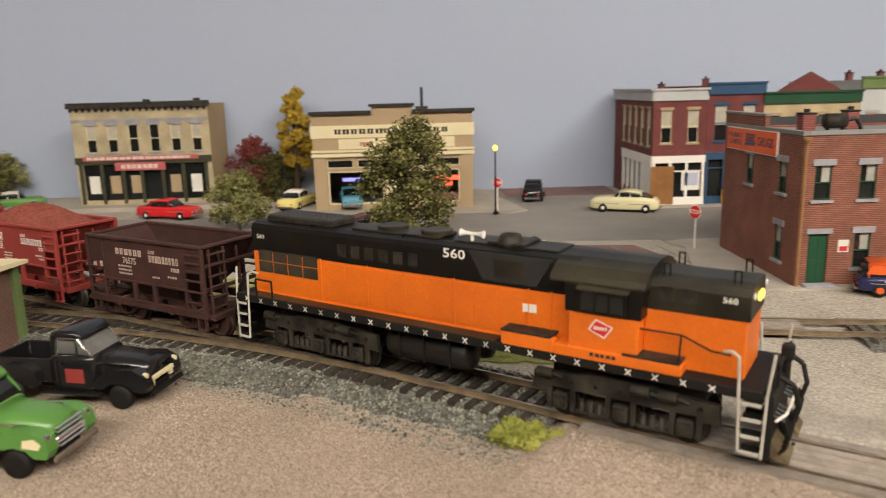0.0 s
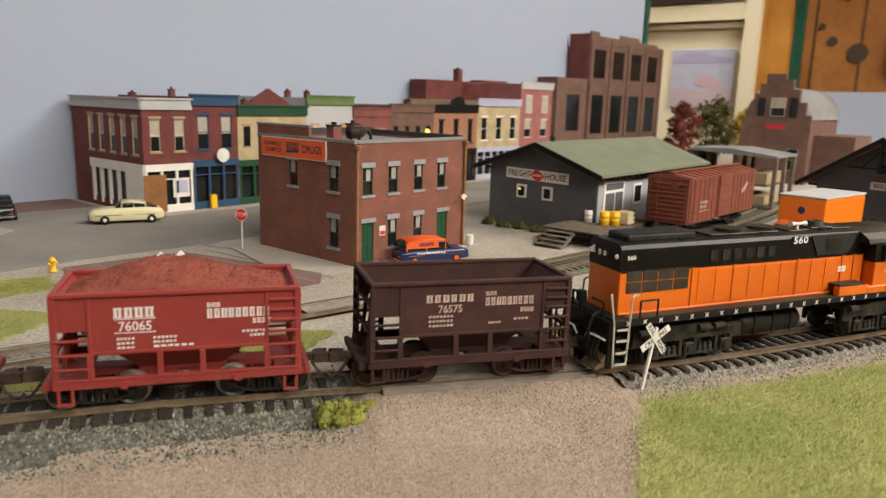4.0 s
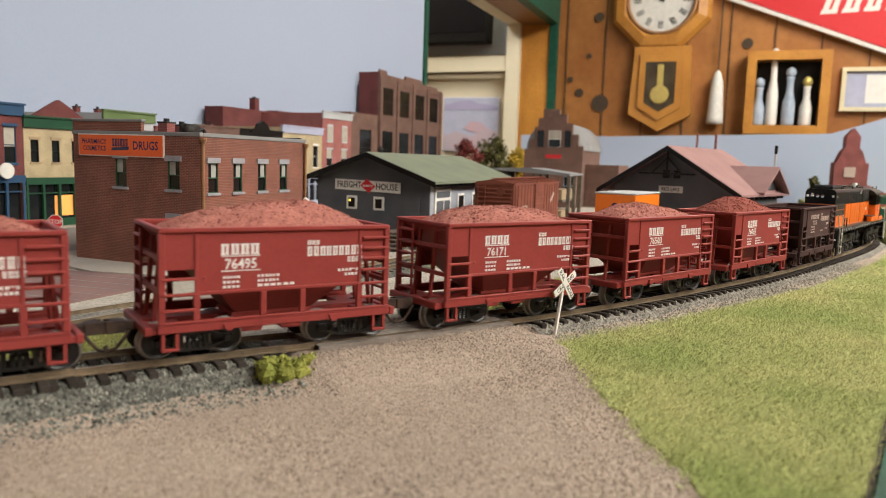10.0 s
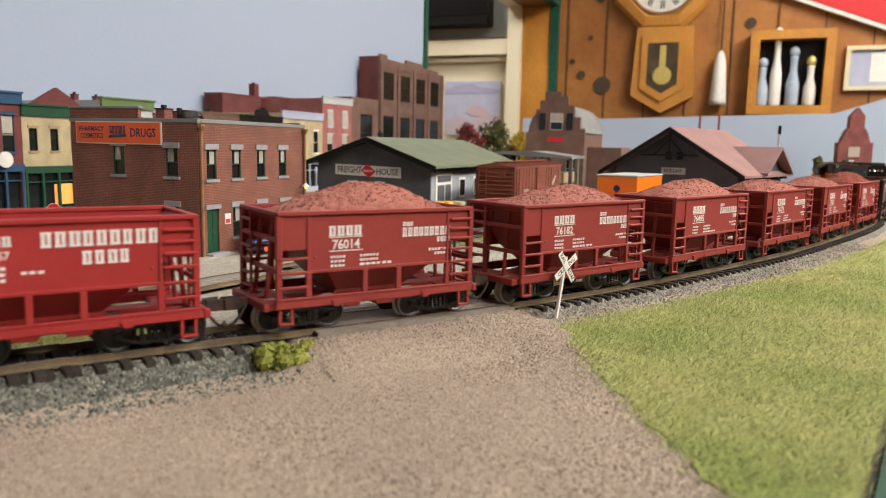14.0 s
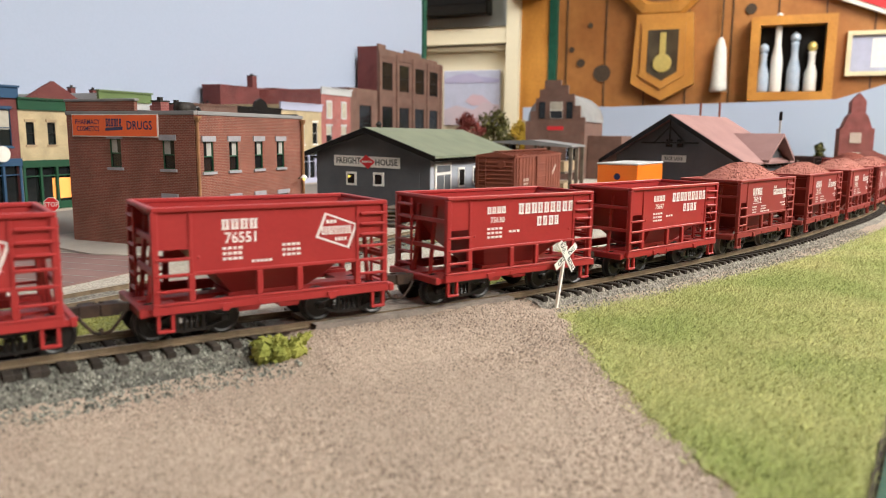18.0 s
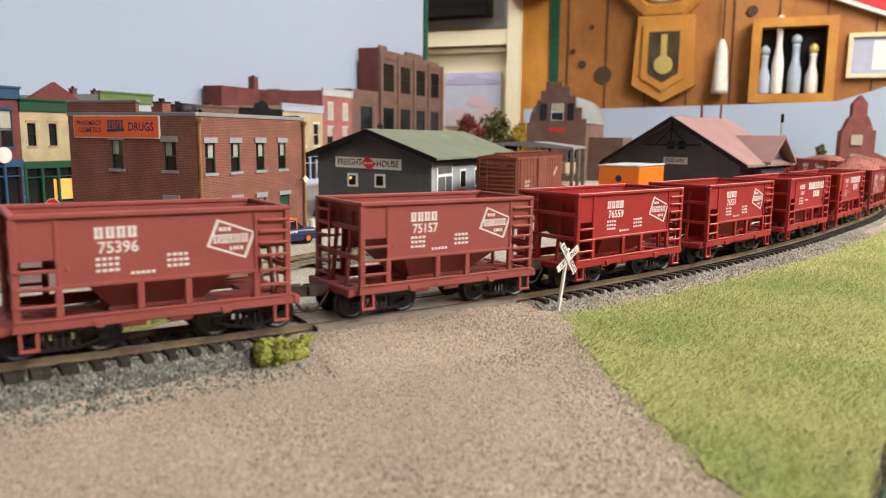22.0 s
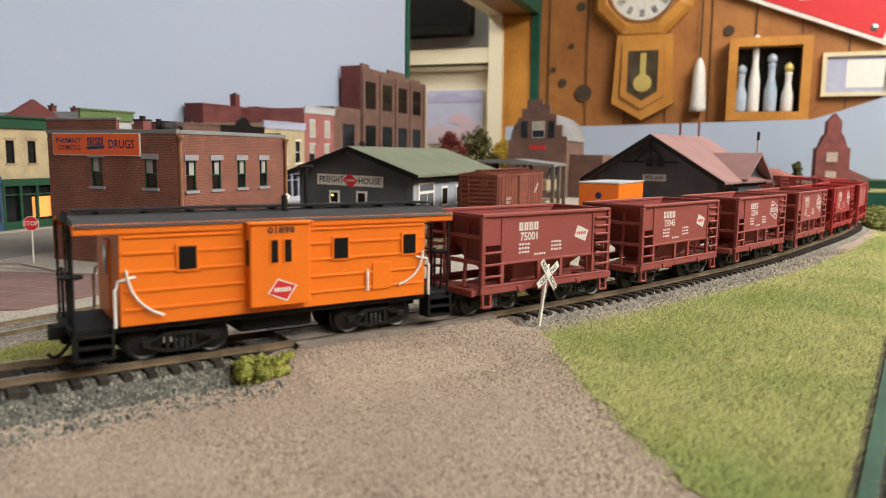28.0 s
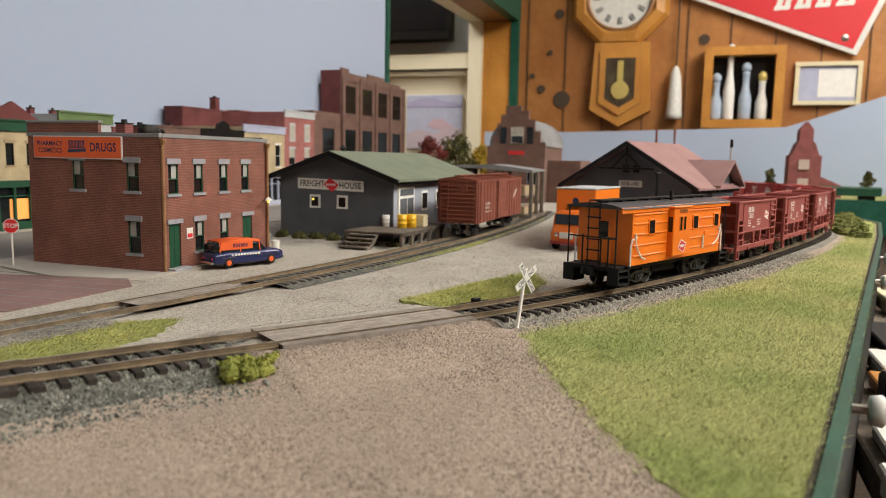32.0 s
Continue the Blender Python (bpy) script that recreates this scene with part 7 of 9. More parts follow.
            for k in (-9, 9):
                for e in (-2.6, 0, 2.6):
                    t.lathe([(0.8, 0), (1.05, 0.4), (0.8, 0.8), (1.05, 1.2), (0.8, 1.6), (1.05, 2.0), (0.8, 2.4), (0.8, 3.4)], (x + k + e, y, 3.8), "z", 8)
                t.box(x + k - 4.4, x + k + 4.4, y - 0.7, y + 0.7, 2.9, 3.8, 0.2)
            for k in (-22, 6.5, 14):
                t.rod((x + k - 3, y + sy * 1.8, 14.2), (x + k + 2, y + sy * 1.8, 14.2), 1.5, 10)
                t.rod((x + k + 2, y + sy * 1.8, 14.2), (x + k + 5, y + sy * 1.8, 13.4), 0.5, 6)
        t.box(x - 22, x + 22, -9, 9, 11.5, 18.4, 0.5)
        tr = part("truck", t, M["loco_truck"], loco, "dusty dark six-wheel truck")
        # black discs laid on the side frames as the shade inside holes
        holes = Build()
        for sy in (-1, 1):
            for k in range(7):
                holes.lathe([(0.1, 0), (0.75, 0), (0.7, sy * 0.08), (0.1, sy * 0.08)], (x - 22 + k * 7.3, sy * 12.33, 12.0), "y", 8)
        part("frame_holes", holes, M["black"], tr)
        for k in (-18, 0, 18):
            w = shared("wheelset", WHEEL_DARK, tr, None, Matrix.Translation(((x + k) * MM, 0, 5.0 * MM)))
            WHEELS.append(w)
    return loco


def caboose():
    """Bay-window caboose: ribbed orange sides, dark roof with overhangs, end platforms with railings and ladders."""
    cb = thing("caboose", "bright orange bay-window caboose with a dark grey roof", "caboose", group="ore train")
    L, W = 48.6, 15.0
    part("body", Build().box(-L, L, -W, W, 11.5, 38.5, 0.2), M["orange2"], cb)
    for sy in (-1, 1):
        for k, z in enumerate((15.5, 20.5, 25.8, 30.8, 35.2)):
            for xa, xb in ((-L + 1, -14.6), (5.6, L - 1)):
                part("side_rib", Build().box(xa, xb, sy * (W + 0.2) - 0.3, sy * (W + 0.2) + 0.3, z, z + 0.9, 0.2), M["orange2"], cb)
        part("letter_board", Build().box(-L - 11, L + 11, sy * (W + 0.3) - 0.35, sy * (W + 0.3) + 0.35, 36.6, 39.4, 0.2), M["orange2"], cb)
        bay = part("bay", Build().box(-14, 5, min(sy * (W - 1), sy * (W + 3.4)), max(sy * (W - 1), sy * (W + 3.4)), 13.5, 37.8, 0.4), M["orange2"], cb, "orange bay window")
        part("bay_roof", Build().box(-14.8, 5.8, min(sy * (W - 1), sy * (W + 4)), max(sy * (W - 1), sy * (W + 4)), 37.8, 38.8, 0.3), M["orange2"], bay)
        for x in (-8.2, -4.0):
            wf = part("bay_window", Build().box(x, x + 3.2, sy * (W + 3.5) - 0.15, sy * (W + 3.5) + 0.15, 26, 34, 0.1), M["orange2"], bay)
            part("pane", Build().box(x + 0.6, x + 2.6, sy * (W + 3.7) - 0.08, sy * (W + 3.7) + 0.08, 26.7, 33.3), M["dark_pane"], wf)
        part("side_pane", Build().box(-14.15, -14.0, min(sy * (W + 0.6), sy * (W + 2.8)), max(sy * (W + 0.6), sy * (W + 2.8)), 26, 33.5), M["dark_pane"], bay)
        for x in (-34, 13.4, 38.8):
            wf = part("window", Build().box(x, x + 6.4, sy * (W + 0.3) - 0.3, sy * (W + 0.3) + 0.3, 25.4, 33.4, 0.15), M["orange2"], cb)
            part("pane", Build().box(x + 0.8, x + 5.6, sy * (W + 0.65) - 0.08, sy * (W + 0.65) + 0.08, 26.2, 32.6), M["dark_pane"], wf)
        pl = lambda u, v: ((u if sy < 0 else -u) - 4.5, sy * (W + 3.72), v)
        t = Build()
        write(t, "01898", 1.9, lambda u, v: pl(u, v + 36.2), 1.25)
        part("number", t, M["ink"], cb, "dark number 01898")
        dm = [(-8.4, 17.6), (-5.6, 21.4), (-0.2, 19.4), (-3.0, 15.4)]
        bg = part("badge", Build().prism(dm, "y", min(sy * (W + 3.4), sy * (W + 3.6)), max(sy * (W + 3.4), sy * (W + 3.6))), M["badge_red"], cb, "tilted red badge with a white outline")
        o = Build()
        q = [(-8.9, 17.6), (-5.7, 21.9), (0.4, 19.5), (-2.9, 14.9)]
        o.add([(x, sy * (W + 3.64), z) for x, z in q + dm], [(0, 1, 5, 4), (1, 2, 6, 5), (2, 3, 7, 6), (3, 0, 4, 7)])
        blocks(o, -6.8, 18.5, 1.3, 6, 5.4, lambda u, v: (u, sy * (W + 3.66), v), 2)
        part("badge_outline", o, M["white"], bg)
        # white curved grab irons and a small side door
        part("grab_iron", Build().pipe([(-L + 1.5, sy * (W + 1), 27), (-L + 1.9, sy * (W + 1), 24), (-L + 2.8, sy * (W + 1), 21.2), (-L + 4.2, sy * (W + 1), 18.8), (-L + 6.0, sy * (W + 1), 16.8), (-L + 8.2, sy * (W + 1), 15.2), (-L + 11, sy * (W + 1), 14)], 0.4, 7), M["white"], cb, "white curved grab iron")
        part("grab_iron", Build().pipe([(L - 1.5, sy * (W + 1), 27), (L - 1.9, sy * (W + 1), 24.2), (L - 2.8, sy * (W + 1), 21.6), (L - 4.2, sy * (W + 1), 19.6), (L - 6.2, sy * (W + 1), 18.0), (L - 8.4, sy * (W + 1), 16.8), (L - 11, sy * (W + 1), 16)], 0.4, 7), M["white"], cb, "white curved grab iron")
        part("grab_iron", Build().pipe([(26, sy * (W + 0.8), 22), (26, sy * (W + 0.8), 15)], 0.5), M["white"], cb)
        part("battery_hatch", Build().box(28, 35, sy * (W + 0.3) - 0.25, sy * (W + 0.3) + 0.25, 15, 24, 0.15), M["orange2"], cb)
    arc = [(-16.2, 38.6), (16.2, 38.6), (15.6, 39.3), (10, 40.5), (4, 41.0), (-4, 41.0), (-10, 40.5), (-15.6, 39.3)]
    roof = part("roof", Build().prism(arc, "x", -L - 10.5, L + 10.5), M["caboose_roof"], cb, "dark grey curved roof")
    walkb = Build()
    for y in (-2.4, 0, 2.4):
        walkb.box(-L - 9, L + 9, y - 1.0, y + 1.0, 41.8, 42.4)
    for k in range(9):
        walkb.box(-52 + k * 12.9, -51 + k * 12.9, -3, 3, 40.9, 41.8)
    part("roof_walk", walkb, M["matt_black"], roof)
    part("smoke_stack", Build().rod((15, 7, 40), (15, 7, 54), 0.8, 8).box(12.5, 17.5, 6.2, 7.8, 54, 55, 0.2), M["matt_black"], cb)
    part("roof_vent", Build().box(0, 1.5, -9.5, -8, 41, 46, 0.2), M["matt_black"], cb)
    part("frame", Build().box(-L - 12, L + 12, -13, 13, 9.5, 11.6, 0.3), M["matt_black"], cb)
    part("equipment_box", Build().box(-14, 10, -8, 8, 4.5, 9.5, 0.5), M["matt_black"], cb)
    for s in (-1, 1):
        x = s * (L + 11)
        for y in (-13, -5, 5, 13):
            part("railing_post", Build().rod((x, y, 11), (x, y, 26 if abs(y) < 8 else 38.5), 0.42, 5), M["matt_black"], cb)
        for z in (25,):
            part("railing_bar", Build().rod((x, -13, z), (x, 13, z), 0.36, 5), M["matt_black"], cb)
        ld = Build()
        ladder(ld, lambda u, z: (x - s * 0.6, -3.5 + u, z), 6.0, 11, 42, 6, 0.34)
        part("end_ladder", ld, M["matt_black"], cb)
        part("door_window", Build().box(min(s * (L + 0.5), s * (L + 0.8)), max(s * (L + 0.5), s * (L + 0.8)), -2.4, 2.4, 24, 32, 0.1), M["dark_pane"], cb)
        part("brake_wheel", Build().rod((x, -9, 11), (x, -9, 25), 0.45, 5).lathe([(0.4, -0.3), (3.2, -0.3), (3.2, 0.3), (0.4, 0.3)], (x, -9, 25), "z", 14), M["matt_black"], cb)
        part("end_door", Build().box(min(s * L, s * (L + 0.6)), max(s * L, s * (L + 0.6)), -4, 4, 12, 34, 0.2), M["orange2"], cb)
        for sy in (-1, 1):
            st = Build()
            for z in (3.2, 6.4, 9.4):
                st.box(min(x - s * 9, x), max(x - s * 9, x), min(sy * 9.5, sy * 15.2), max(sy * 9.5, sy * 15.2), z, z + 0.7)
            st.box(x - s * 9 - 0.4, x - s * 9 + 0.4, min(sy * 9.5, sy * 15.2), max(sy * 9.5, sy * 15.2), 3.2, 11.5)
            st.box(min(x - s * 9, x), max(x - s * 9, x), sy * 9.3 - 0.3, sy * 9.3 + 0.3, 3.0, 11.5)
            st.box(x - 0.4, x + 0.4, min(sy * 9.5, sy * 15.2), max(sy * 9.5, sy * 15.2), 3.2, 11.5)
            part("steps", st, M["matt_black"], cb)
            part("white_post", Build().rod((x - s * 9.6, sy * 15.3, 11.5), (x - s * 9.6, sy * 15.3, 22), 0.5).pipe([(x - s * 10, sy * 15.4, 22), (x - s * 10.4, sy * 15.4, 24), (x - s * 15, sy * 15.6, 25)], 0.4), M["white"], cb, "white platform grab post")
        coupler(cb, s * (L + 12.5), s, M["matt_black"])
        truck(cb, s * 32.0, 19.0, M["truck_black"], wheel_mesh=WHEEL_DARK)
    return cb


TRAIN = [(diesel(), 0.0, 112.0)]
SPEC = [("brown", "old", "76575"), ("red", "block", "76065"), ("red", "block", "76503"), ("red", "block", "76171"), ("red", "block", "76495"), ("red", "block", "76182"), ("red", "block", "76014"),
        ("bright", "large", "75657"), ("bright", "large", "75630"), ("bright", "diamond", "76551"), ("bright", "diamond", "76559"), ("dull", "diamond", "75157"), ("dull", "diamond", "75396"), ("dull", "small", "75045"), ("dull", "small", "75001")]
PAINT = {"brown": (M["ore_brown"], M["rust_lettering"], "weathered dark brown empty ore car with faded lettering"),
         "red": (M["ore_red"], M["lettering"], "dark red ore car heaped with reddish iron ore"),
         "bright": (M["ore_red_bright"], M["lettering"], "bright red empty ore car with large white lettering"),
         "dull": (M["ore_red_dull"], M["lettering"], "dull brownish red empty ore car with white lettering")}
for i, (paint, style, number) in enumerate(SPEC):
    p, l, words = PAINT[paint]
    if style == "diamond":
        words = words.replace("large white lettering", "an outlined diamond emblem").replace("white lettering", "an outlined diamond emblem")
    TRAIN.append((ore_car(p, l, number, style, 1 <= i <= 6, words, i), -145.8 - 94.5 * i, 50.0))
TRAIN.append((caboose(), -1576.8, 64.0))


# ---- road vehicles ----
def rounded(y, z0, z1, x, k=0.35, n=5):
    """A rounded cross-section ring at x, from half width y and heights z0 to z1."""
    pts, h = [], z1 - z0
    r = min(y, h) * k
    for cx, cz, a in ((y - r, z0 + r * 0.4, -90), (y - r, z1 - r, 0), (-y + r, z1 - r, 90), (-y + r, z0 + r * 0.4, 180)):
        for i in range(n):
            t = radians(a + 90 * i / (n - 1))
            rr = r if cz > z0 + r * 0.5 else r * 0.4
            pts.append((x, cx + r * math.cos(t), cz + rr * math.sin(t)))
    return pts


def car(name, label, m, paint, roof=None, sections=None, cabin=None, wheels=(10, -16), r=3.6, half=9.6, group="parked cars", white_walls=True, grille=True):
    """A car from lofted body and cabin, with glass, wheels, bumpers and lamps. It faces +x."""
    t = thing(name, label, "car", m, group)
    body = part("body", Build().loft([rounded(y, z0, z1, x) for x, y, z0, z1 in sections]), paint, t, "", True)
    cab = Build().loft([rounded(y, z0, z1, x, 0.45) for x, y, z0, z1 in cabin])
    part("glasshouse", cab, M["dark_pane"], t, "dark car windows", True)
    xs = [c[0] for c in cabin]
    top = max(c[3] for c in cabin)
    mid = cabin[len(cabin) // 2]
    a, b_ = cabin[1], cabin[-2]
    part("roof_panel", Build().loft([rounded(c[1] * 0.985 + 0.12, c[3] - 1.4, c[3] + 0.25, c[0], 0.6) for c in cabin[1:-1]]), roof or paint, t, "", True)
    for x in (xs[1], (xs[1] + xs[-2]) / 2, xs[-2]):
        for sy in (-1, 1):
            w0, w1 = mid[1] + 0.15, mid[1] * 0.88
            part("pillar", Build().rod((x, sy * w0, mid[2] + 0.5), (x, sy * w1, top - 0.8), 0.45, 5), roof or paint, t)
    for x in wheels:
        for sy in (-1, 1):
            tyre = part("wheel", Build().lathe([(r * 0.55, -1.2), (r * 0.95, -1.2), (r, -0.8), (r, 0.8), (r * 0.95, 1.2), (r * 0.55, 1.2)], (x, sy * (half - 1.1), r), "y", 18), M["matt_black"], t, "", True)
            part("hub_cap", Build().lathe([(0.2, sy * 0.9), (r * 0.3, sy * 0.9), (r * 0.55, sy * 0.6), (r * 0.6, sy * 0.2)], (x, sy * (half - 0.7), r), "y", 14), M["white"] if white_walls else M["grime"], tyre)
    f, l = sections[-1], sections[0]
    for x, w, s in ((f[0], f[1], 1), (l[0], l[1], -1)):
        part("bumper", Build().box(x - 0.8 + s * 0.6, x + 0.8 + s * 0.6, -w - 0.7, w + 0.7, 3.2, 4.9, 0.4), M["chrome"], t)
    for sy in (-1, 1):
        part("headlight", Build().lathe([(0.2, 0.7), (1.2, 0.4), (1.3, -0.8)], (f[0] - 0.2, sy * f[1] * 0.78, (f[2] + f[3]) / 2 + 1.0), "x", 12), M["chrome"], t)
        part("tail_light", Build().lathe([(0.2, -0.6), (0.9, -0.3), (0.9, 0.6)], (l[0] + 0.2, sy * l[1] * 0.82, (l[2] + l[3]) / 2 + 0.6), "x", 10), M["stop_red"], t)
        part("side_trim", Build().box(l[0] + 6, f[0] - 4, sy * (half - 0.15) - 0.2, sy * (half - 0.15) + 0.2, 7.2, 7.7), M["chrome"], t)
    if grille:
        g = Build()
        for k in range(4):
            g.box(f[0] - 0.2, f[0] + 0.5, -f[1] * 0.5, f[1] * 0.5, f[2] + 1.6 + k * 1.2, f[2] + 2.2 + k * 1.2)
        part("grille", g, M["chrome"], t)
    return t


SEDAN = [(-29, 7.4, 3.4, 9.0), (-27, 9.0, 2.6, 11.0), (-18, 9.6, 2.2, 11.6), (-4, 9.7, 2.2, 11.2), (12, 9.6, 2.2, 11.2), (24, 9.2, 2.4, 10.6), (28, 8.2, 3.0, 9.0)]
ROOF = [(-20, 7.2, 10.4, 11.4), (-14, 7.6, 10.4, 15.6), (-4, 7.8, 10.4, 17.2), (5, 7.6, 10.4, 16.6), (11, 7.2, 10.4, 11.2)]
OLD = [(-24, 6.6, 3.6, 10.0), (-21, 8.6, 2.8, 12.8), (-12, 9.4, 2.4, 13.4), (2, 9.2, 2.4, 12.6), (12, 8.0, 2.6, 12.0), (22, 6.6, 3.0, 11.0), (24, 5.0, 3.6, 9.6)]
OLD_ROOF = [(-21, 6.4, 12, 13.0), (-15, 7.2, 12, 17.6), (-6, 7.4, 12, 19.4), (2, 7.2, 12, 18.6), (6, 6.8, 12, 13.0)]
ROUND = [(-28, 6.4, 4.0, 9.4), (-25, 8.4, 2.8, 12.0), (-15, 9.5, 2.2, 13.4), (0, 9.7, 2.2, 13.2), (14, 9.5, 2.2, 12.8), (24, 8.8, 2.4, 11.8), (28, 7.2, 3.2, 9.6)]
ROUND_ROOF = [(-23, 6.0, 12.0, 12.8), (-14, 7.2, 12.0, 16.8), (-4, 7.6, 12.0, 18.4), (4, 7.4, 12.0, 17.8), (9, 7.0, 12.0, 12.8)]
car("sedan", "cream 1940s sedan driving in the town street", at(-23, 247, 0.5, 157), M["car_cream"], None, ROUND, ROUND_ROOF, (17, -18))
car("sedan", "black 1930s sedan seen from behind with lit tail lamps", at(-89, 330, 0.5, 78), M["car_black"], None, OLD, OLD_ROOF, (15, -15), white_walls=False)
car("convertible", "bright red finned car parked before the brick shop", at(-418, 277, 0.5, -18), M["car_red"], None, SEDAN, ROOF, (17, -18))
car("sedan", "pale yellow sedan parked beside the showroom", at(-312, 320, 0.5, 75), M["car_yellow"], M["white"], SEDAN, ROOF, (17, -18))
car("sedan", "dark maroon sedan parked behind the tree", at(-232, 168, 0.5, 20), M["car_maroon"], None, SEDAN, ROOF, (17, -18))
car("sedan", "dark green sedan parked at the end of the street", at(-600, 360, 0.5, 25), M["car_green"], M["white"], SEDAN, ROOF, (17, -18))
car("sedan", "pale blue car shown inside the showroom window", at(-262, 310, 2.0, -80), M["car_blue"], None, SEDAN, ROOF, (17, -18), group="showroom cars")
car("sedan", "pink and white car shown inside the showroom window", at(-178, 312, 2.0, -30), M["pink_brick"], M["white"], SEDAN, ROOF, (17, -18), group="showroom cars")
car("sedan", "pale car parked by the factory wall", at(640, 200, 0.5, 10), M["car_cream"], None, SEDAN, ROOF, (17, -18))
# orange and navy panel wagon by the drug store
t = car("panel_wagon", "navy and orange delivery wagon parked at the drug store", at(50, -21, 0.6, -22) @ Matrix.Scale(0.88, 4), M["navy"], M["sign_orange"], SEDAN, [(-27, 7.8, 10.2, 16.4), (-24, 8.2, 10.2, 18.6), (-6, 8.4, 10.2, 19.4), (8, 8.0, 10.2, 18.2), (14, 7.4, 10.4, 11.4)], (17, -18), white_walls=False)
for sy in (-1, 1):
    part("side_panel", Build().prism([(-25, 12.6), (2, 12.6), (2, 18.2), (-23, 17.6)], "y", min(sy * 7.9, sy * 8.75), max(sy * 7.9, sy * 8.75)), M["sign_orange"], t)
    g = Build()
    blocks(g, -14, 15.4, 2.4, 6, 12, lambda u, v: (u, sy * 8.85, v), 3)
    part("side_emblem", g, M["navy"], t)
    g = Build()
    blocks(g, -16, 8.8, 1.2, 10, 24, lambda u, v: (u, sy * 9.8, v), 4)
    part("side_bars", g, M["sign_white"], t)
    for x in (17, -18):
        part("orange_wheel", Build().lathe([(0.2, sy * 1.0), (1.9, sy * 0.9), (2.2, sy * 0.3)], (x, sy * 9.0, 3.6), "y", 12), M["sign_orange"], t)


def pickup(name, label, m, paint, front, bed=True):
    """An early-1950s pickup with separate fenders and an open bed. It faces +x."""
    t = thing(name, label, "pickup truck", m, "pickup trucks")
    part("hood", Build().loft([rounded(y, z0, z1, x, 0.5) for x, y, z0, z1 in ((4, 8.0, 7, 18), (12, 7.6, 7, 17.4), (20, 7.0, 7, 16.6), (25, 6.0, 7, 15.0))]), paint, t, "", True)
    part("cab", Build().loft([rounded(y, z0, z1, x, 0.3) for x, y, z0, z1 in ((-10, 9.0, 5, 18), (-8, 9.4, 5, 18.6), (4, 9.2, 5, 18.4), (6, 8.6, 6, 18))]), paint, t, "", True)
    part("cab_glass", Build().loft([rounded(y, z0, z1, x, 0.4) for x, y, z0, z1 in ((-9.4, 8.0, 17.6, 23.6), (-7, 8.4, 17.6, 25.2), (0, 8.2, 17.6, 25.0), (5.4, 7.6, 17.6, 18.4))]), M["pickup_glass"] if bed else M["dark_pane"], t, "", True)
    part("cab_roof", Build().loft([rounded(y, z0, z1, x, 0.6) for x, y, z0, z1 in ((-10, 8.0, 23.6, 24.8), (-7, 8.8, 23.8, 26.6), (0, 8.4, 23.8, 26.4), (2.2, 7.6, 23.4, 24.4))]), paint, t, "", True)
    for sy in (-1, 1):
        fr = Build()
        fr.pipe([(-7.4, sy * 8.9, 18), (-6.6, sy * 8.5, 24), (0.2, sy * 8.3, 23.8), (4.6, sy * 8.3, 18.2)], 0.5)
        fr.rod((0.4, sy * 8.6, 18), (0.4, sy * 8.4, 23.8), 0.4)
        fr.pipe([(4.8, sy * 8.0, 18.4), (0.8, sy * 7.6, 24.2)], 0.5)
        part("window_trim", fr, M["chrome"] if bed else paint, t)
        part("rear_pillar", Build().rod((-9.2, sy * 8.2, 18), (-8.6, sy * 7.9, 25), 1.0, 6), paint, t)
        fd = [(27, 8.6), (26, 12.4), (22, 14.6), (15, 14.4), (9, 11.8), (6, 8.2), (10, 7.0), (12.2, 8.8), (16, 9.6), (19.8, 8.8), (22.0, 6.8), (26, 6.6)]
        part("front_fender", Build().prism(fd, "y", min(sy * 6.6, sy * 10.8), max(sy * 6.6, sy * 10.8)), paint, t)
        if bed:
            fd = [(x - 41.5, z) for x, z in fd]
            part("rear_fender", Build().prism(fd, "y", min(sy * 8.6, sy * 11.0), max(sy * 8.6, sy * 11.0)), paint, t)
            part("bed_side", Build().box(-33, -10.4, sy * 8.6 - 0.5, sy * 8.6 + 0.5, 8, 16.4, 0.3), paint, t)
        part("running_board", Build().box(-14, 9, min(sy * 8.4, sy * 11), max(sy * 8.4, sy * 11), 4.6, 5.4, 0.2), paint, t)
        part("headlight", Build().lathe([(0.2, 0.9), (1.4, 0.6), (1.6, -0.6)], (25.4, sy * 8.8, 11.6), "x", 12), front, t)
        for x in (16, -25.5):
            ty = part("wheel", Build().lathe([(2.0, -1.4), (4.1, -1.4), (4.4, -0.9), (4.4, 0.9), (4.1, 1.4), (2.0, 1.4)], (x, sy * 9.2, 4.4), "y", 18), M["matt_black"], t, "", True)
            part("hub_cap", Build().lathe([(0.2, sy * 1.3), (1.4, sy * 1.2), (2.2, sy * 0.6)], (x, sy * 9.3, 4.4), "y", 14), M["black"], ty)
        part("door_line", Build().box(-7.4, -7.0, sy * 9.42 - 0.1, sy * 9.42 + 0.1, 6, 18), M["black"], t)
        part("door_handle", Build().box(-6.4, -4.0, sy * 9.6 - 0.25, sy * 9.6 + 0.25, 15.4, 15.9), M["chrome"], t)
        part("door_plate", Build().box(-4.5, 2.5, sy * 9.5 - 0.1, sy * 9.5 + 0.1, 8.5, 13.5), M["ore_red"] if bed else paint, t)
        part("hood_trim", Build().box(8, 19, sy * 7.7 - 0.2, sy * 7.7 + 0.2, 14.8, 15.4), M["chrome"], t)
    if bed:
        part("bed_floor", Build().box(-33, -10.4, -8.4, 8.4, 7.6, 8.4), paint, t)
        part("bed_front", Build().box(-11, -10.4, -8.4, 8.4, 8.4, 16.4), paint, t)
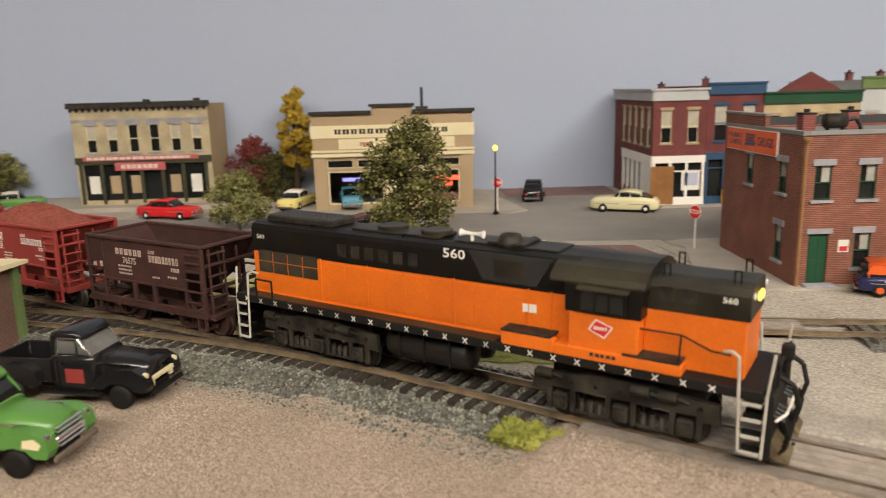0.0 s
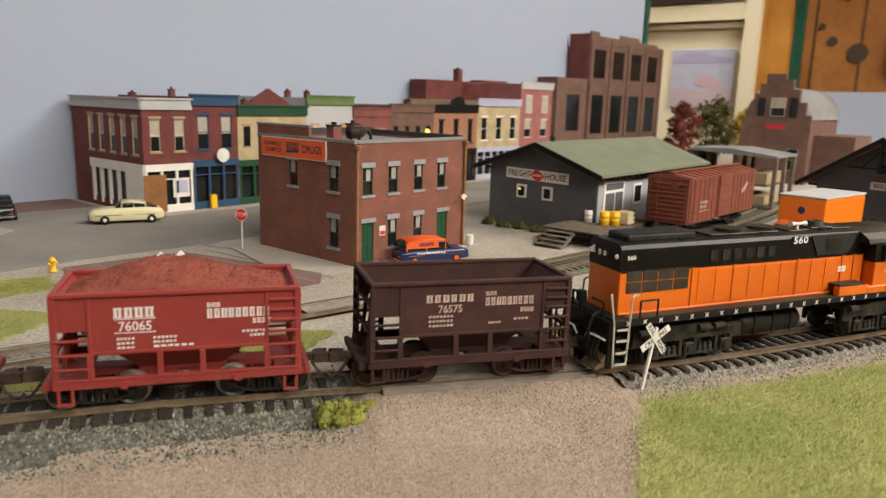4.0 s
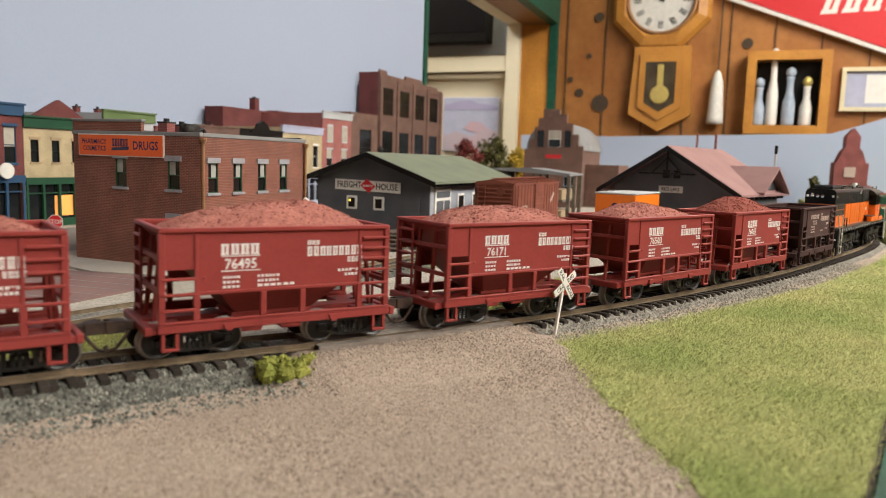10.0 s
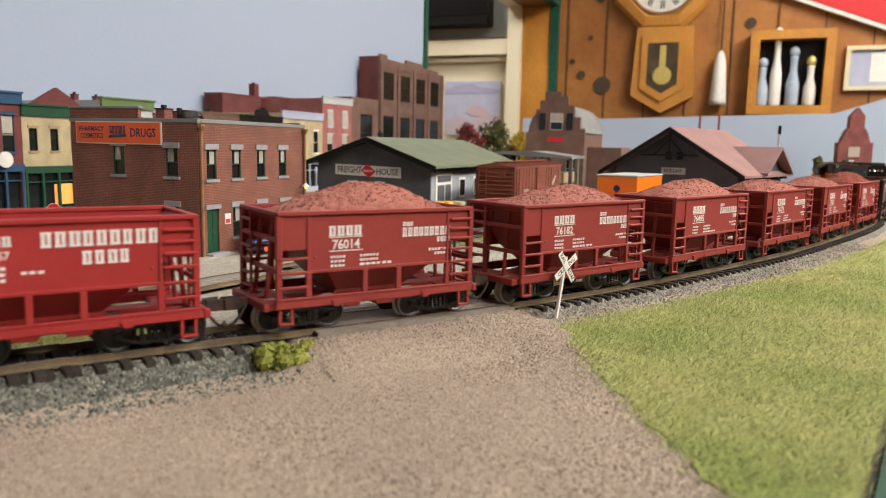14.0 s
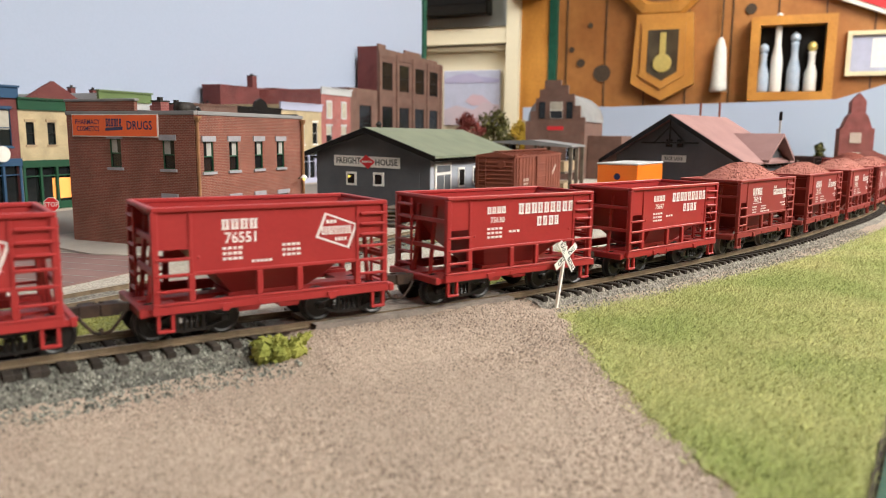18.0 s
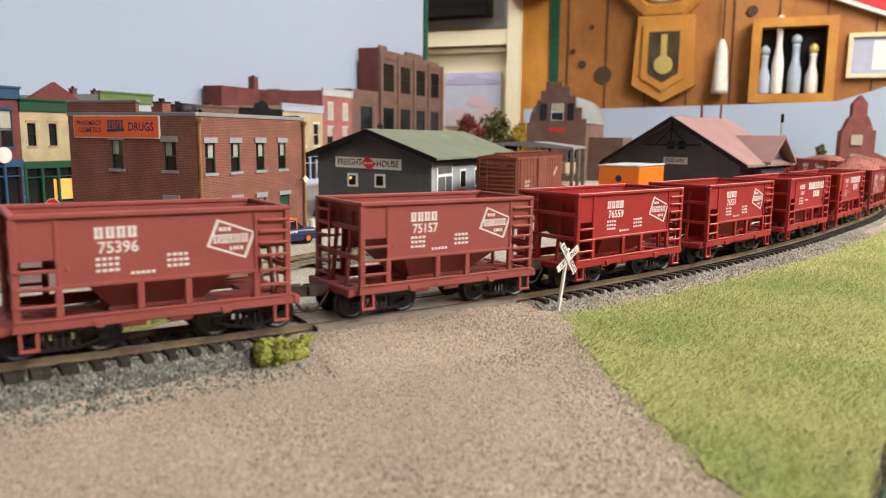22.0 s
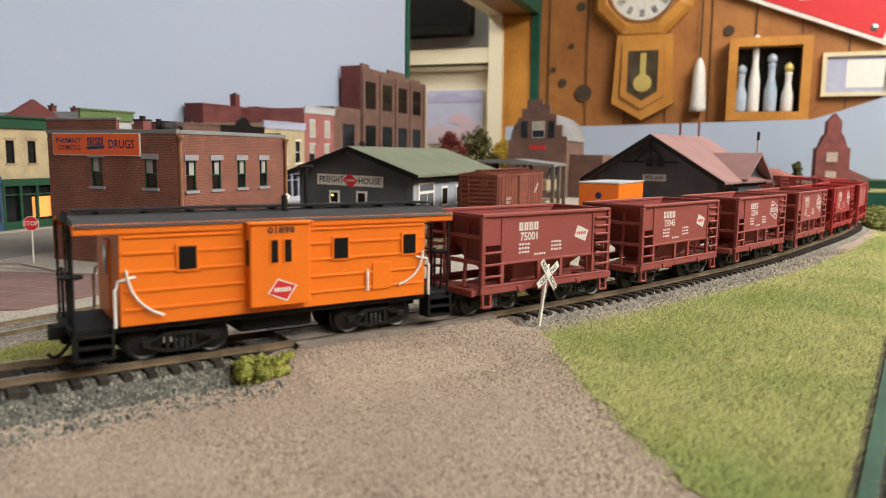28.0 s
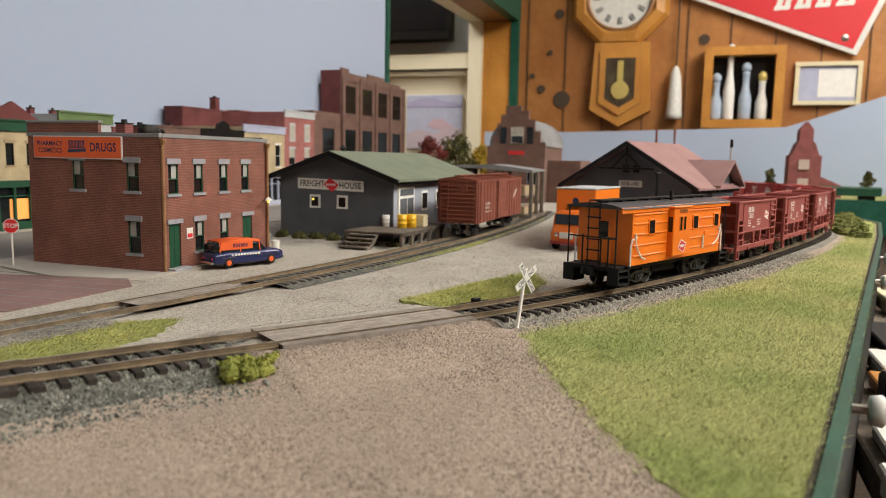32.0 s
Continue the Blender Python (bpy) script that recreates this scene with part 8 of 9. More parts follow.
        part("tailgate", Build().box(-33.8, -33, -8.4, 8.4, 7.6, 16.4, 0.2), paint, t)
    part("grille", Build().box(25.2, 26.4, -7.4, 7.4, 9.2, 10.8, 0.3).box(25.0, 26.2, -6.6, -4.6, 7.4, 9.4, 0.3).box(25.0, 26.2, 4.6, 6.6, 7.4, 9.4, 0.3), front, t)
    part("bumper", Build().box(27.0, 28.2, -9.6, 9.6, 5.0, 7.0, 0.4), M["black"] if bed else M["timber"], t)
    part("chassis", Build().box(-33, 26, -4, 4, 4.6, 7.6), M["matt_black"], t)
    return t


pickup("pickup_truck", "black pickup truck with a cream grille beside the track", at(-307, -119, 2.6, -12), M["car_black"], M["cream_trim"])
t = pickup("pickup_truck", "green rounded van with a chrome grille and worn paint", at(-318, -164, 2.6, -10), M["car_green"], M["chrome"], False)
part("van_body", Build().loft([rounded(y, z0, z1, x, 0.4) for x, y, z0, z1 in ((-36, 8.0, 5, 20), (-33, 9.4, 4.6, 24), (-10, 9.6, 4.6, 25.6), (-8, 9.2, 4.6, 25.0))]), M["car_green"], t, "", True)
for k in range(5):
    part("grille_bar", Build().box(25.4, 27.2 - k * 0.2, -5.6, 5.6, 8.0 + k * 1.3, 8.7 + k * 1.3, 0.2), M["chrome"], t)
part("worn_patch", Build().prism([(19, 9.8), (24, 9.4), (25, 11.0), (23, 12.6), (19.4, 12.0)], "y", -10.95, -10.7), M["cream_trim"], t)

# orange delivery van truck by the depot
t = thing("delivery_truck", "orange cab-over delivery truck with a grey-roofed box", "truck", at(246, -201, 0.3, 170))
part("box_body", Build().box(-58, 8, -16, 16, 14, 47, 0.5), M["orange2"], t)
part("box_roof", Build().box(-58.6, 8.6, -16.6, 16.6, 47, 48.4, 0.5), M["grey_paint"], t, "grey box roof")
part("lower_band", Build().box(-58.2, 8.2, -16.2, 16.2, 14, 20, 0.4), M["ore_red"], t)
part("box_emblem", Build().lathe([(0.2, 0), (2.6, 0), (2.4, 0.3), (0.2, 0.3)], (8.1, 0, 38), "x", 14), M["navy"], t)
part("cab", Build().loft([rounded(12.5, 6, z, x, 0.3) for x, z in ((9, 30), (14, 31), (21, 29.5), (25, 18), (27, 16))]), M["orange"], t, "", True)
part("windscreen", Build().prism([(21.4, 20.5), (25.0, 20.5), (22.8, 28), (21.0, 28)], "y", -10.5, 10.5), M["dark_pane"], t)
for y in (-8, 8):
    part("headlight", Build().lathe([(0.2, 0.8), (1.6, 0.5), (1.7, -0.6)], (27.2, y, 12.5), "x", 12), M["chrome"], t)
part("grille", Build().box(26.8, 27.6, -5.5, 5.5, 9.5, 14.5, 0.3), M["sign_white"], t)
part("bumper", Build().box(27.4, 29, -12.6, 12.6, 5, 7.6, 0.4), M["ore_red"], t)
for x in (17, -30):
    for sy in (-1, 1):
        ty = part("wheel", Build().lathe([(2.2, -1.8), (5.2, -1.8), (5.6, -1.2), (5.6, 1.2), (5.2, 1.8), (2.2, 1.8)], (x, sy * 11.6, 5.6), "y", 18), M["matt_black"], t, "", True)
        part("hub_cap", Build().lathe([(0.2, sy * 1.7), (1.8, sy * 1.5), (2.6, sy * 0.8)], (x, sy * 11.7, 5.6), "y", 12), M["stop_red"], ty)


# ---- boxcar on the siding ----
def boxcar():
    i = int(np.argmin(abs(SIDING[:, 1] - 320)))
    s, x, y, h = SIDING[i]
    t = thing("boxcar", "weathered brown-red boxcar standing on the siding", "boxcar", at(x, y + 5, 4.2, math.degrees(h)))
    part("body", Build().box(-74, 74, -17, 17, 11, 46.5, 0.4), M["boxcar"], t)
    part("roof", Build().prism([(-17.8, 46.5), (17.8, 46.5), (17.6, 47.6), (0, 50.6), (-17.6, 47.6)], "x", -75, 75), M["boxcar"], t)
    part("roof_walk", Build().box(-74, 74, -3, 3, 51.2, 51.9, 0.1), M["boxcar"], t)
    for k in range(12):
        part("roof_rib", Build().prism([(-17.9, 47.5), (0, 50.5), (17.9, 47.5), (17.9, 48.2), (0, 51.2), (-17.9, 48.2)], "x", -72 + k * 13, -71 + k * 13), M["boxcar"], t)
    for sx in (-1, 1):
        for k in range(9):
            part("end_rib", Build().box(min(sx * 74, sx * 75), max(sx * 74, sx * 75), -15.5, 15.5, 13.5 + k * 3.5, 15.3 + k * 3.5, 0.5), M["boxcar"], t)
        g = Build()
        ladder(g, lambda u, z: (sx * 75.6, 8 + u, z), 6.5, 12, 46, 8, 0.45)
        part("end_ladder", g, M["boxcar"], t)
        part("brake_wheel", Build().lathe([(0.4, 0), (3.4, 0), (3.4, 0.6), (0.4, 0.6)], (sx * 76, -6, 41), "x", 14), M["boxcar"], t)
        coupler(t, sx * 77, sx, M["grime"])
        truck(t, sx * 54, 20, M["matt_black"])
    for sy in (-1, 1):
        for x in list(range(-70, -14, 9)) + list(range(20, 74, 9)):
            part("side_seam", Build().box(x - 0.3, x + 0.3, sy * 17.15 - 0.2, sy * 17.15 + 0.2, 11.5, 46), M["boxcar"], t)
        d = part("sliding_door", Build().box(-13, 16, sy * 17.7 - 0.5, sy * 17.7 + 0.5, 12, 45, 0.3), M["boxcar"], t)
        for k in range(5):
            part("door_rib", Build().box(-12, 15, sy * 18.3 - 0.3, sy * 18.3 + 0.3, 15 + k * 6, 16.4 + k * 6, 0.2), M["boxcar"], d)
        part("door_track", Build().box(-14, 46, sy * 17.8 - 0.5, sy * 17.8 + 0.5, 45, 46.2), M["boxcar"], t)
        g = Build()
        ladder(g, lambda u, z: (-72 + u, sy * 17.9, z), 6.5, 12, 46, 8, 0.4)
        part("side_ladder", g, M["boxcar"], t)
        g = Build()
        pl = lambda u, v: (u if sy < 0 else -u, sy * 17.45, v)
        blocks(g, -50, 27, 2.4, 6, 16, pl, 1)
        blocks(g, -50, 23.5, 2.0, 6, 14, pl, 2)
        blocks(g, -50, 20, 1.0, 8, 18, pl, 3)
        part("lettering", g, M["rust_lettering"], t)
        g = Build()
        g.add([pl(40, 30), pl(52, 38), pl(56, 36), pl(44, 28)], [(0, 1, 2, 3)])
        part("side_stripe", g, M["rust_lettering"], t)
    return t


boxcar()

# ---- other buildings on the far side ----
t = thing("brick_mill", "dark brown brick mill with a stepped gable and silver curved roof", "building")
step = [(42, 0), (42, 92), (34, 92), (34, 108), (26, 108), (26, 128), (20, 128), (20, 142), (12, 142), (12, 156), (-14, 156), (-14, 148), (-26, 148), (-26, 134), (-36, 134), (-36, 116), (-46, 116), (-46, 98), (-54, 98), (-54, 0)]
part("front_wall", Build().prism(step, "x", 826, 832), M["brown_brick"], t)
part("body", Build().box(832.2, 1000, -50, 38, 0, 92), M["brown_brick"], t)
arc = [(-52 + 0, 92)] + [(-6 - 46 * math.cos(a), 92 + 46 * math.sin(a)) for a in [math.pi * i / 12 for i in range(13)]] + [(40, 92)]
part("curved_roof", Build().prism(arc, "x", 832.4, 1000), M["tar_roof"], t, "silver curved roof", True)
f = Face((826, 42, 0), (0, -1), (-1, 0))
for u, w, mm in ((26, 10, "dark"), (44, 20, "blind"), (70, 10, "dark")):
    window(f, u - 4, u - 4 + w, 96, 122, t, M["white"] if w > 10 else M["black"], None, None, mm, deep=-0.9)
g = Build()
f.box(g, 36, 62, 78, 84, 0.2, 1.2)
part("sign_board", g, M["badge_red"], t, "small faded red sign board")
window(f, 68, 84, 20, 50, t, M["lav"], None, None, "dark", deep=-0.9)
part("annex", Build().box(870, 980, -105, -50.5, 0, 70, 0.5), M["brown_brick"], t)

t = thing("lumber_shed", "open timber lumber shed with a low grey roof and stacked boards", "shed")
part("roof", Build().prism([(-14, 60), (-108, 56), (-108, 58.4), (-60, 64), (-14, 62.4)], "x", 492, 566), M["tar_roof"], t)
for x in (498, 530, 561):
    for y in (-20, -64, -106):
        part("post", Build().box(x - 2, x + 2, y - 2, y + 2, 0, 58, 0.3), M["timber"], t)
part("back_wall", Build().box(494, 564, -18, -15, 0, 58), M["slate"], t)
part("deck", Build().box(492, 566, -110, -18.2, 0, 5, 0.3), M["timber"], t)
rnd = random.Random(4)
for i, (z0, z1) in enumerate(((5, 16), (28, 40))):
    part("rack_shelf", Build().box(496, 562, -100, -22, z0 - 2.2 if i else 5.02, z0 if i else 6.0), M["timber"], t)
    for k in range(1):
        for j in range(4):
            part("lumber", Build().box(500 + k * 45, 556 + k * 45, -98 + j * 19, -82 + j * 19, z0 + (0 if i else 1.1), z1 - rnd.uniform(0, 4), 0.2), M["tan"], t)

# far peninsula with its own train, elevator and trees
t = thing("bench", "far layout bench with a dark green fascia", "bench")
part("top", Build().box(1402, 1790, -1400, -432, -20, -2), M["turf"], t)
part("fascia", Build().box(1396, 1401.8, -1400, -432, -75, -1), M["green_trim"], t)
part("leg", Build().box(1420, 1470, -700, -650, -1100, -20.2), M["timber"], t)
part("leg", Build().box(1420, 1470, -1300, -1250, -1100, -20.2), M["timber"], t)
t = thing("grain_elevator", "tall red wooden grain elevator on the far bench", "elevator")
part("house", Build().box(1500, 1580, -545, -478, -2, 92, 0.5), M["red_brick"], t)
part("upper_house", Build().prism([(-540, 92), (-483, 92), (-492, 118), (-500, 126), (-524, 126), (-531, 118)], "x", 1505, 1575), M["red_brick"], t)
part("cupola", Build().prism([(-526, 126), (-498, 126), (-498, 150), (-512, 168), (-526, 150)], "x", 1510, 1570), M["red_brick"], t)
part("side_shed", Build().prism([(-590, -2), (-545.4, -2), (-545.4, 45), (-590, 25)], "x", 1505, 1575), M["red_brick"], t)
for z0, z1, y0, y1 in ((60, 82, -520, -498), (20, 40, -520, -498)):
    part("pale_window", Build().box(1497.5, 1499.6, y0, y1, z0, z1, 0.3), M["rust_lettering"], t)
for k, (y, c) in enumerate(((-480, "green"), (-660, "sign_orange"), (-840, "green"), (-1020, "green"))):
    t = thing("freight_car", "distant %s freight car on the far bench" % ("orange" if c == "sign_orange" else "dark green"), "railway car", at(1425, y - 90, -1.9), "far train")
    top = 24 if k == 0 else 40
    part("body", Build().box(-17, 17, -80, 80, 9, top, 1.0), M[c], t)
    part("roof", Build().prism([(-18, top + 0.05), (18, top + 0.05), (0, top + 4)], "y", -81, 81), M[c], t)
    for yy in (-55, 55):
        part("truck", Build().box(-11, 11, yy - 15, yy + 15, 0, 9, 1.0), M["matt_black"], t)

# ---- signs, lamps and street things ----
def crossbuck(m, lettered, label, z=21.0):
    t = thing("crossbuck", label, "road sign", m, "crossing signs")
    part("post", Build().box(-0.55, 0.55, -0.55, 0.55, -1.0, z + 4, 0.1), M["white"], t)
    for a in (42, -42):
        g = Build()
        c, s = math.cos(radians(a)), math.sin(radians(a))
        n = 0.62 if a > 0 else 0.95
        q = [(-7.2, -1.3), (7.2, -1.3), (7.2, 1.3), (-7.2, 1.3)]
        g.loft([[(u * c - v * s, -n - 0.3, z + u * s + v * c) for u, v in q], [(u * c - v * s, -n, z + u * s + v * c) for u, v in q]])
        blade = part("blade", g, M["white"], t)
        if lettered:
            g = Build()
            for words, off in (("CROSSING", 0),) if a > 0 else (("RAIL", -4.3), ("ROAD", 4.3)):
                write(g, words, 1.7, lambda u, v: ((u + off) * c - v * s, -n - 0.36, z + (u + off) * s + v * c), 0.95)
            part("lettering", g, M["ink"], blade)
    return t


crossbuck(at(-67, -227, 3.0, -25, 0, 11), True, "small white leaning railroad crossing sign")
crossbuck(at(-138, -24, 1.0, -22 + 180, 0, 0), False, "white crossing sign seen from its blank back", 28.0)


def stop_sign(m, label):
    t = thing("stop_sign", label, "road sign", m, "stop signs")
    part("post", Build().rod((0, 0, 0), (0, 0, 22), 0.55, 8), M["white"], t)
    oct_ = [(4.6 * math.cos(radians(22.5 + 45 * i)), 4.6 * math.sin(radians(22.5 + 45 * i))) for i in range(8)]
    rim = part("rim", Build().prism([(x, 24.6 + z) for x, z in oct_], "y", -1.0, -0.6), M["white"], t)
    part("plate", Build().prism([(x * 0.92, 24.6 + z * 0.92) for x, z in oct_], "y", -1.15, -1.0), M["stop_red"], rim)
    g = Build()
    write(g, "STOP", 2.6, lambda u, v: (u, -1.22, 24.6 + v), 0.9)
    part("lettering", g, M["white"], rim)
    return t


stop_sign(at(-18, 94, 0.5, -55), "red octagonal stop sign on a white post")
stop_sign(at(-130, 262, 1.0, -10), "red octagonal stop sign on a white post by the lamp")
t = thing("street_lamp", "slim black street lamp with a lit yellow globe", "street lamp", at(-133, 246, 1.4))
part("base", Build().lathe([(2.6, 0), (2.6, 1.2), (1.2, 2.4), (0.9, 5)], n=12), M["black"], t)
part("pole", Build().rod((0, 0, 4), (0, 0, 53), 0.8, 10, 0.6), M["black"], t)
part("globe", Build().lathe([(0.6, 53), (1.7, 54), (2.0, 55.6), (1.5, 57.2), (0.4, 58)], n=12), M["glow"], t, "lit yellow globe", True)
t = thing("street_lamp", "street lamp with a lit globe before the cream shopfront", "street lamp", at(352, 250, 1.2))
part("pole", Build().rod((0, 0, 0), (0, 0, 64), 0.8, 10, 0.6), M["black"], t)
part("globe", Build().lathe([(0.6, 64), (2.4, 65.5), (2.8, 67.5), (2.0, 69.5), (0.4, 70.4)], n=12), M["glow"], t, "lit yellow globe", True)
t = thing("fire_hydrant", "small yellow fire hydrant at the kerb", "hydrant", at(-137, 112, 0.7))
part("barrel", Build().lathe([(2.4, 0), (2.4, 0.8), (1.7, 1.0), (1.7, 6.0), (2.1, 6.2), (2.1, 7.0), (1.4, 8.4), (0.4, 9)], n=14), M["yellow"], t, "", True)
for a, b_ in (((-2.8, 0, 5), (2.8, 0, 5)), ((0, -2.6, 4.6), (0, 0, 4.6))):
    part("nozzle", Build().rod(a, b_, 0.8, 8), M["yellow"], t)
t = thing("signal_mast", "thin grey signal mast beside the depot", "signal", at(425, -318, 1.0))
part("pole", Build().rod((0, 0, 0), (0, 0, 84), 1.1, 8), M["grey_paint"], t)
part("signal_head", Build().box(-1.6, 1.6, -1.4, 1.4, 84, 92, 0.6), M["black"], t)
part("mast_shelf", Build().box(-18, 4, -4, 4, 34, 36, 0.3), M["tan"], t)
for y in (-220, -248):
    t = thing("roof_pole", "thin dark red pole standing behind the depot", "pole", at(900, y, 0))
    part("shaft", Build().rod((0, 0, 0), (0, 0, 123), 1.7, 8), M["boxcar"], t)
t = thing("track_hut", "small hut with a pale plank roof and green corner boards", "hut", at(-388, -78, 1.0, -10))
part("walls", Build().box(-40, 22, -18, 18, 0, 38, 0.3), M["brown_brick"], t)
part("roof", Build().prism([(-22, 38), (22, 38), (22, 39.6), (-22, 41.4)], "x", -44, 27), M["cream_trim"], t)
part("corner_board", Build().box(21, 24, -20, -16, 0, 38, 0.3), M["moss"], t)
part("corner_board", Build().box(21, 24, 16, 20, 0, 38, 0.3), M["moss"], t)
part("white_board", Build().box(22.1, 23.2, -15.5, -8, 0, 37, 0.2), M["sign_white"], t)
t = thing("switch_stand", "low black switch stand beside the main line", "switch", at(-20, -196, 2.0, -30))
part("base", Build().box(-9, 9, -2, 2, 0, 1.4, 0.3), M["black"], t)
part("lever", Build().box(-2, 2, -1.4, 1.4, 1.4, 3.4, 0.3), M["black"], t)


# ---- trees and bushes ----
def leaves(b, centre, radius, count, size, rnd, squash=1.0):
    """A clump of small leaves, thicker outside."""
    for _ in range(count):
        d = Vector((rnd.gauss(0, 1), rnd.gauss(0, 1), rnd.gauss(0, 1) * squash)).normalized() * radius * rnd.uniform(0.35, 1.05)
        p = Vector(centre) + d
        s = size * rnd.uniform(0.6, 1.35)
        u = Vector((rnd.uniform(-1, 1), rnd.uniform(-1, 1), rnd.uniform(-1, 1))).normalized()
        w = u.cross(Vector((rnd.uniform(-1, 1), rnd.uniform(-1, 1), rnd.uniform(-1, 1)))).normalized()
        n = len(b.v)
        b.v += [tuple(p - u * s), tuple(p + w * s * 0.6), tuple(p + u * s), tuple(p - w * s * 0.6)]
        b.f.append((n, n + 1, n + 2, n + 3))
        b.m.append(0)


def tree(x, y, z, height, width, foliage, label, seed, count=2600, size=1.5, low=0.18, accent=None):
    rnd = random.Random(seed)
    t = thing("tree", label, "tree", at(x, y, z))
    tr = Build()
    tr.rod((0, 0, -1), (rnd.uniform(-1, 1), rnd.uniform(-1, 1), height * 0.45), height * 0.032, 8, height * 0.02)
    tr.rod((0, 0, height * 0.44), (0, 0, height * 0.9), height * 0.02, 6, height * 0.006)
    tips = []
    for k in range(22):
        h = low + (0.95 - low) * (k + 0.5) / 22
        a = k * 2.4 + rnd.uniform(-0.4, 0.4)
        r = width / 2 * (1 - abs((h - 0.42) / 0.62) ** 2.2) * rnd.uniform(0.55, 1.0)
        q = (r * math.cos(a), r * math.sin(a), height * h + rnd.uniform(-2, 3))
        tr.rod((0, 0, height * max(0.1, h - 0.12)), q, height * 0.009, 5, height * 0.003)
        tips.append(q)
    part("trunk", tr, M["bark"], t)
    cr, ac = Build(), Build()
    for q in tips:
        leaves(cr, q, width * 0.17 * rnd.uniform(0.7, 1.2), count // 30, size, rnd, 0.8)
        leaves(cr, (q[0] * 0.5, q[1] * 0.5, q[2] + 2), width * 0.16, count // 60, size, rnd, 0.8)
        leaves(ac, q, width * 0.19 * rnd.uniform(0.7, 1.1), count // 55, size * 0.9, rnd, 0.8)
    part("crown", cr, foliage, t)
    part("light_foliage", ac, accent or foliage, t)
    return t


# the pale accent leaves put the crown's yellowish highlights into colour
tree(-203, 128, 1.0, 83, 62, M["leaf"], "dark olive leafy tree with highlights coloured into its leaves by the street", 3, 6400, 1.5, 0.1, M["leaf_pale_highlight"])
tree(-340, 210, 1.0, 44, 44, M["leaf_pale_highlight"], "low pale green spreading shrub", 5, 3600, 1.3, 0.15, M["leaf"])
tree(-322, 376, 1.2, 108, 36, M["leaf_yellow"], "tall autumn yellow tree beside the showroom", 7, 3600, 1.9, 0.3)
tree(-368, 388, 1.0, 62, 44, M["leaf_red"], "dark red autumn shrub between the buildings", 8, 2600, 1.6, 0.1)
tree(-350, 385, 1.0, 44, 60, M["leaf"], "dull green shrub between the buildings", 9, 2200, 1.6, 0.05)
tree(-640, 360, 1.0, 46, 90, M["leaf"], "dark green bush at the end of the street", 10, 3000, 1.8, 0.05)
tree(-622, 392, 1.0, 52, 44, M["leaf_pale_highlight"], "thin green sapling at the end of the street", 11, 900, 1.6, 0.4)
tree(1110, 250, 1.0, 110, 70, M["leaf_red"], "dark red autumn tree by the factory", 12, 2600, 3.0, 0.05)
tree(1230, 230, 1.0, 120, 90, M["leaf"], "dark green tree behind the freight house", 13, 2400, 3.2, 0.1)
tree(1330, 200, 1.0, 100, 60, M["leaf_yellow"], "yellow autumn tree behind the freight house", 14, 2000, 3.2, 0.1)
tree(1490, -440, -2.0, 62, 26, M["leaf"], "small dark conifer on the far bench", 15, 1200, 2.6, 0.1)
tree(1500, -640, -2.0, 58, 26, M["leaf"], "small dark conifer on the far bench", 16, 1200, 2.6, 0.1)


def bush(x, y, z, r, h, foliage, label, seed, n=9, name="bush"):
    """A low lumpy foam bush of many small clumps."""
    rnd = random.Random(seed)
    t = thing(name, label, "bush", at(x, y, z))
    b = Build()
    for k in range(n):
        a, d = rnd.uniform(0, 6.28), rnd.uniform(0.1, 0.8) * r
        c = (d * math.cos(a) * 1.3, d * math.sin(a) * 0.8, h * rnd.uniform(0.2, 0.6))
        q = r * rnd.uniform(0.28, 0.45)
        b.blob(c, q * 0.8, rnd, 8, 5, 0.22, 0.9)
        leaves(b, c, q, 90, 0.75, rnd, 0.9)
    part("clumps", b, foliage, t)
    return t


bush(-161, -168, 3.6, 10, 6, M["weeds"], "yellow-green foam bush beside the ballast", 21, 16)
bush(-172, -18, 1.0, 9, 5, M["leaf"], "small dark green bush by the back crossing sign", 22)
for k in range(5):
    bush(208 - (k % 2) * 4, 48 - k * 17, 0.0, 10, 5, M["leaf"], "low green weeds along the freight house wall", 30 + k, 7)
for k, (x, y) in enumerate(((195, -42), (185, -68), (208, -60))):
    bush(x, y, 0.0, 8, 4, M["leaf"], "low green weeds under the loading dock", 40 + k, 6)
for k in range(9):
    bush(440 + k * 34, -432 - k * 5.0 + (k % 2) * 9, 3.0, 17, 6, M["leaf_edge"], "low olive green bush at the layout's edge", 50 + k, 12)

# ---- the room beyond ----
BX = 1957.0
WF = Face((BX, 0, 0), (0, -1), (-1, 0))
t = thing("backdrop", "low pale blue sky backdrop board with a sloping top", "backdrop", kind="structure")
part("board", Build().prism([(330, -20), (330, 152), (71, 152), (-493, 168), (-560, 190), (-716, 246), (-1420, 470), (-1420, -20)], "x", 1800, 1806), M["sky"], t)
KNOTS = [(-130, 258, 26), (-195, 290, 13), (-145, 515, 14), (278, 425, 15), (-225, 330, 9), (520, 560, 12), (-170, 400, 8)]
# vertical grooves of the pine boards, with knots
for k in range(22):
    g = Build()
    WF.box(g, -360 + k * 118, -357 + k * 118, 100, 1178, 0.0, 1.2)
    tagged(part("trim", g, M["bark"]), "dark groove between pine boards", "groove", "", "structure")
rnd = random.Random(9)
knots = thing("wood_knots", "dark oval knots in the pine panelling", "knots", kind="structure")
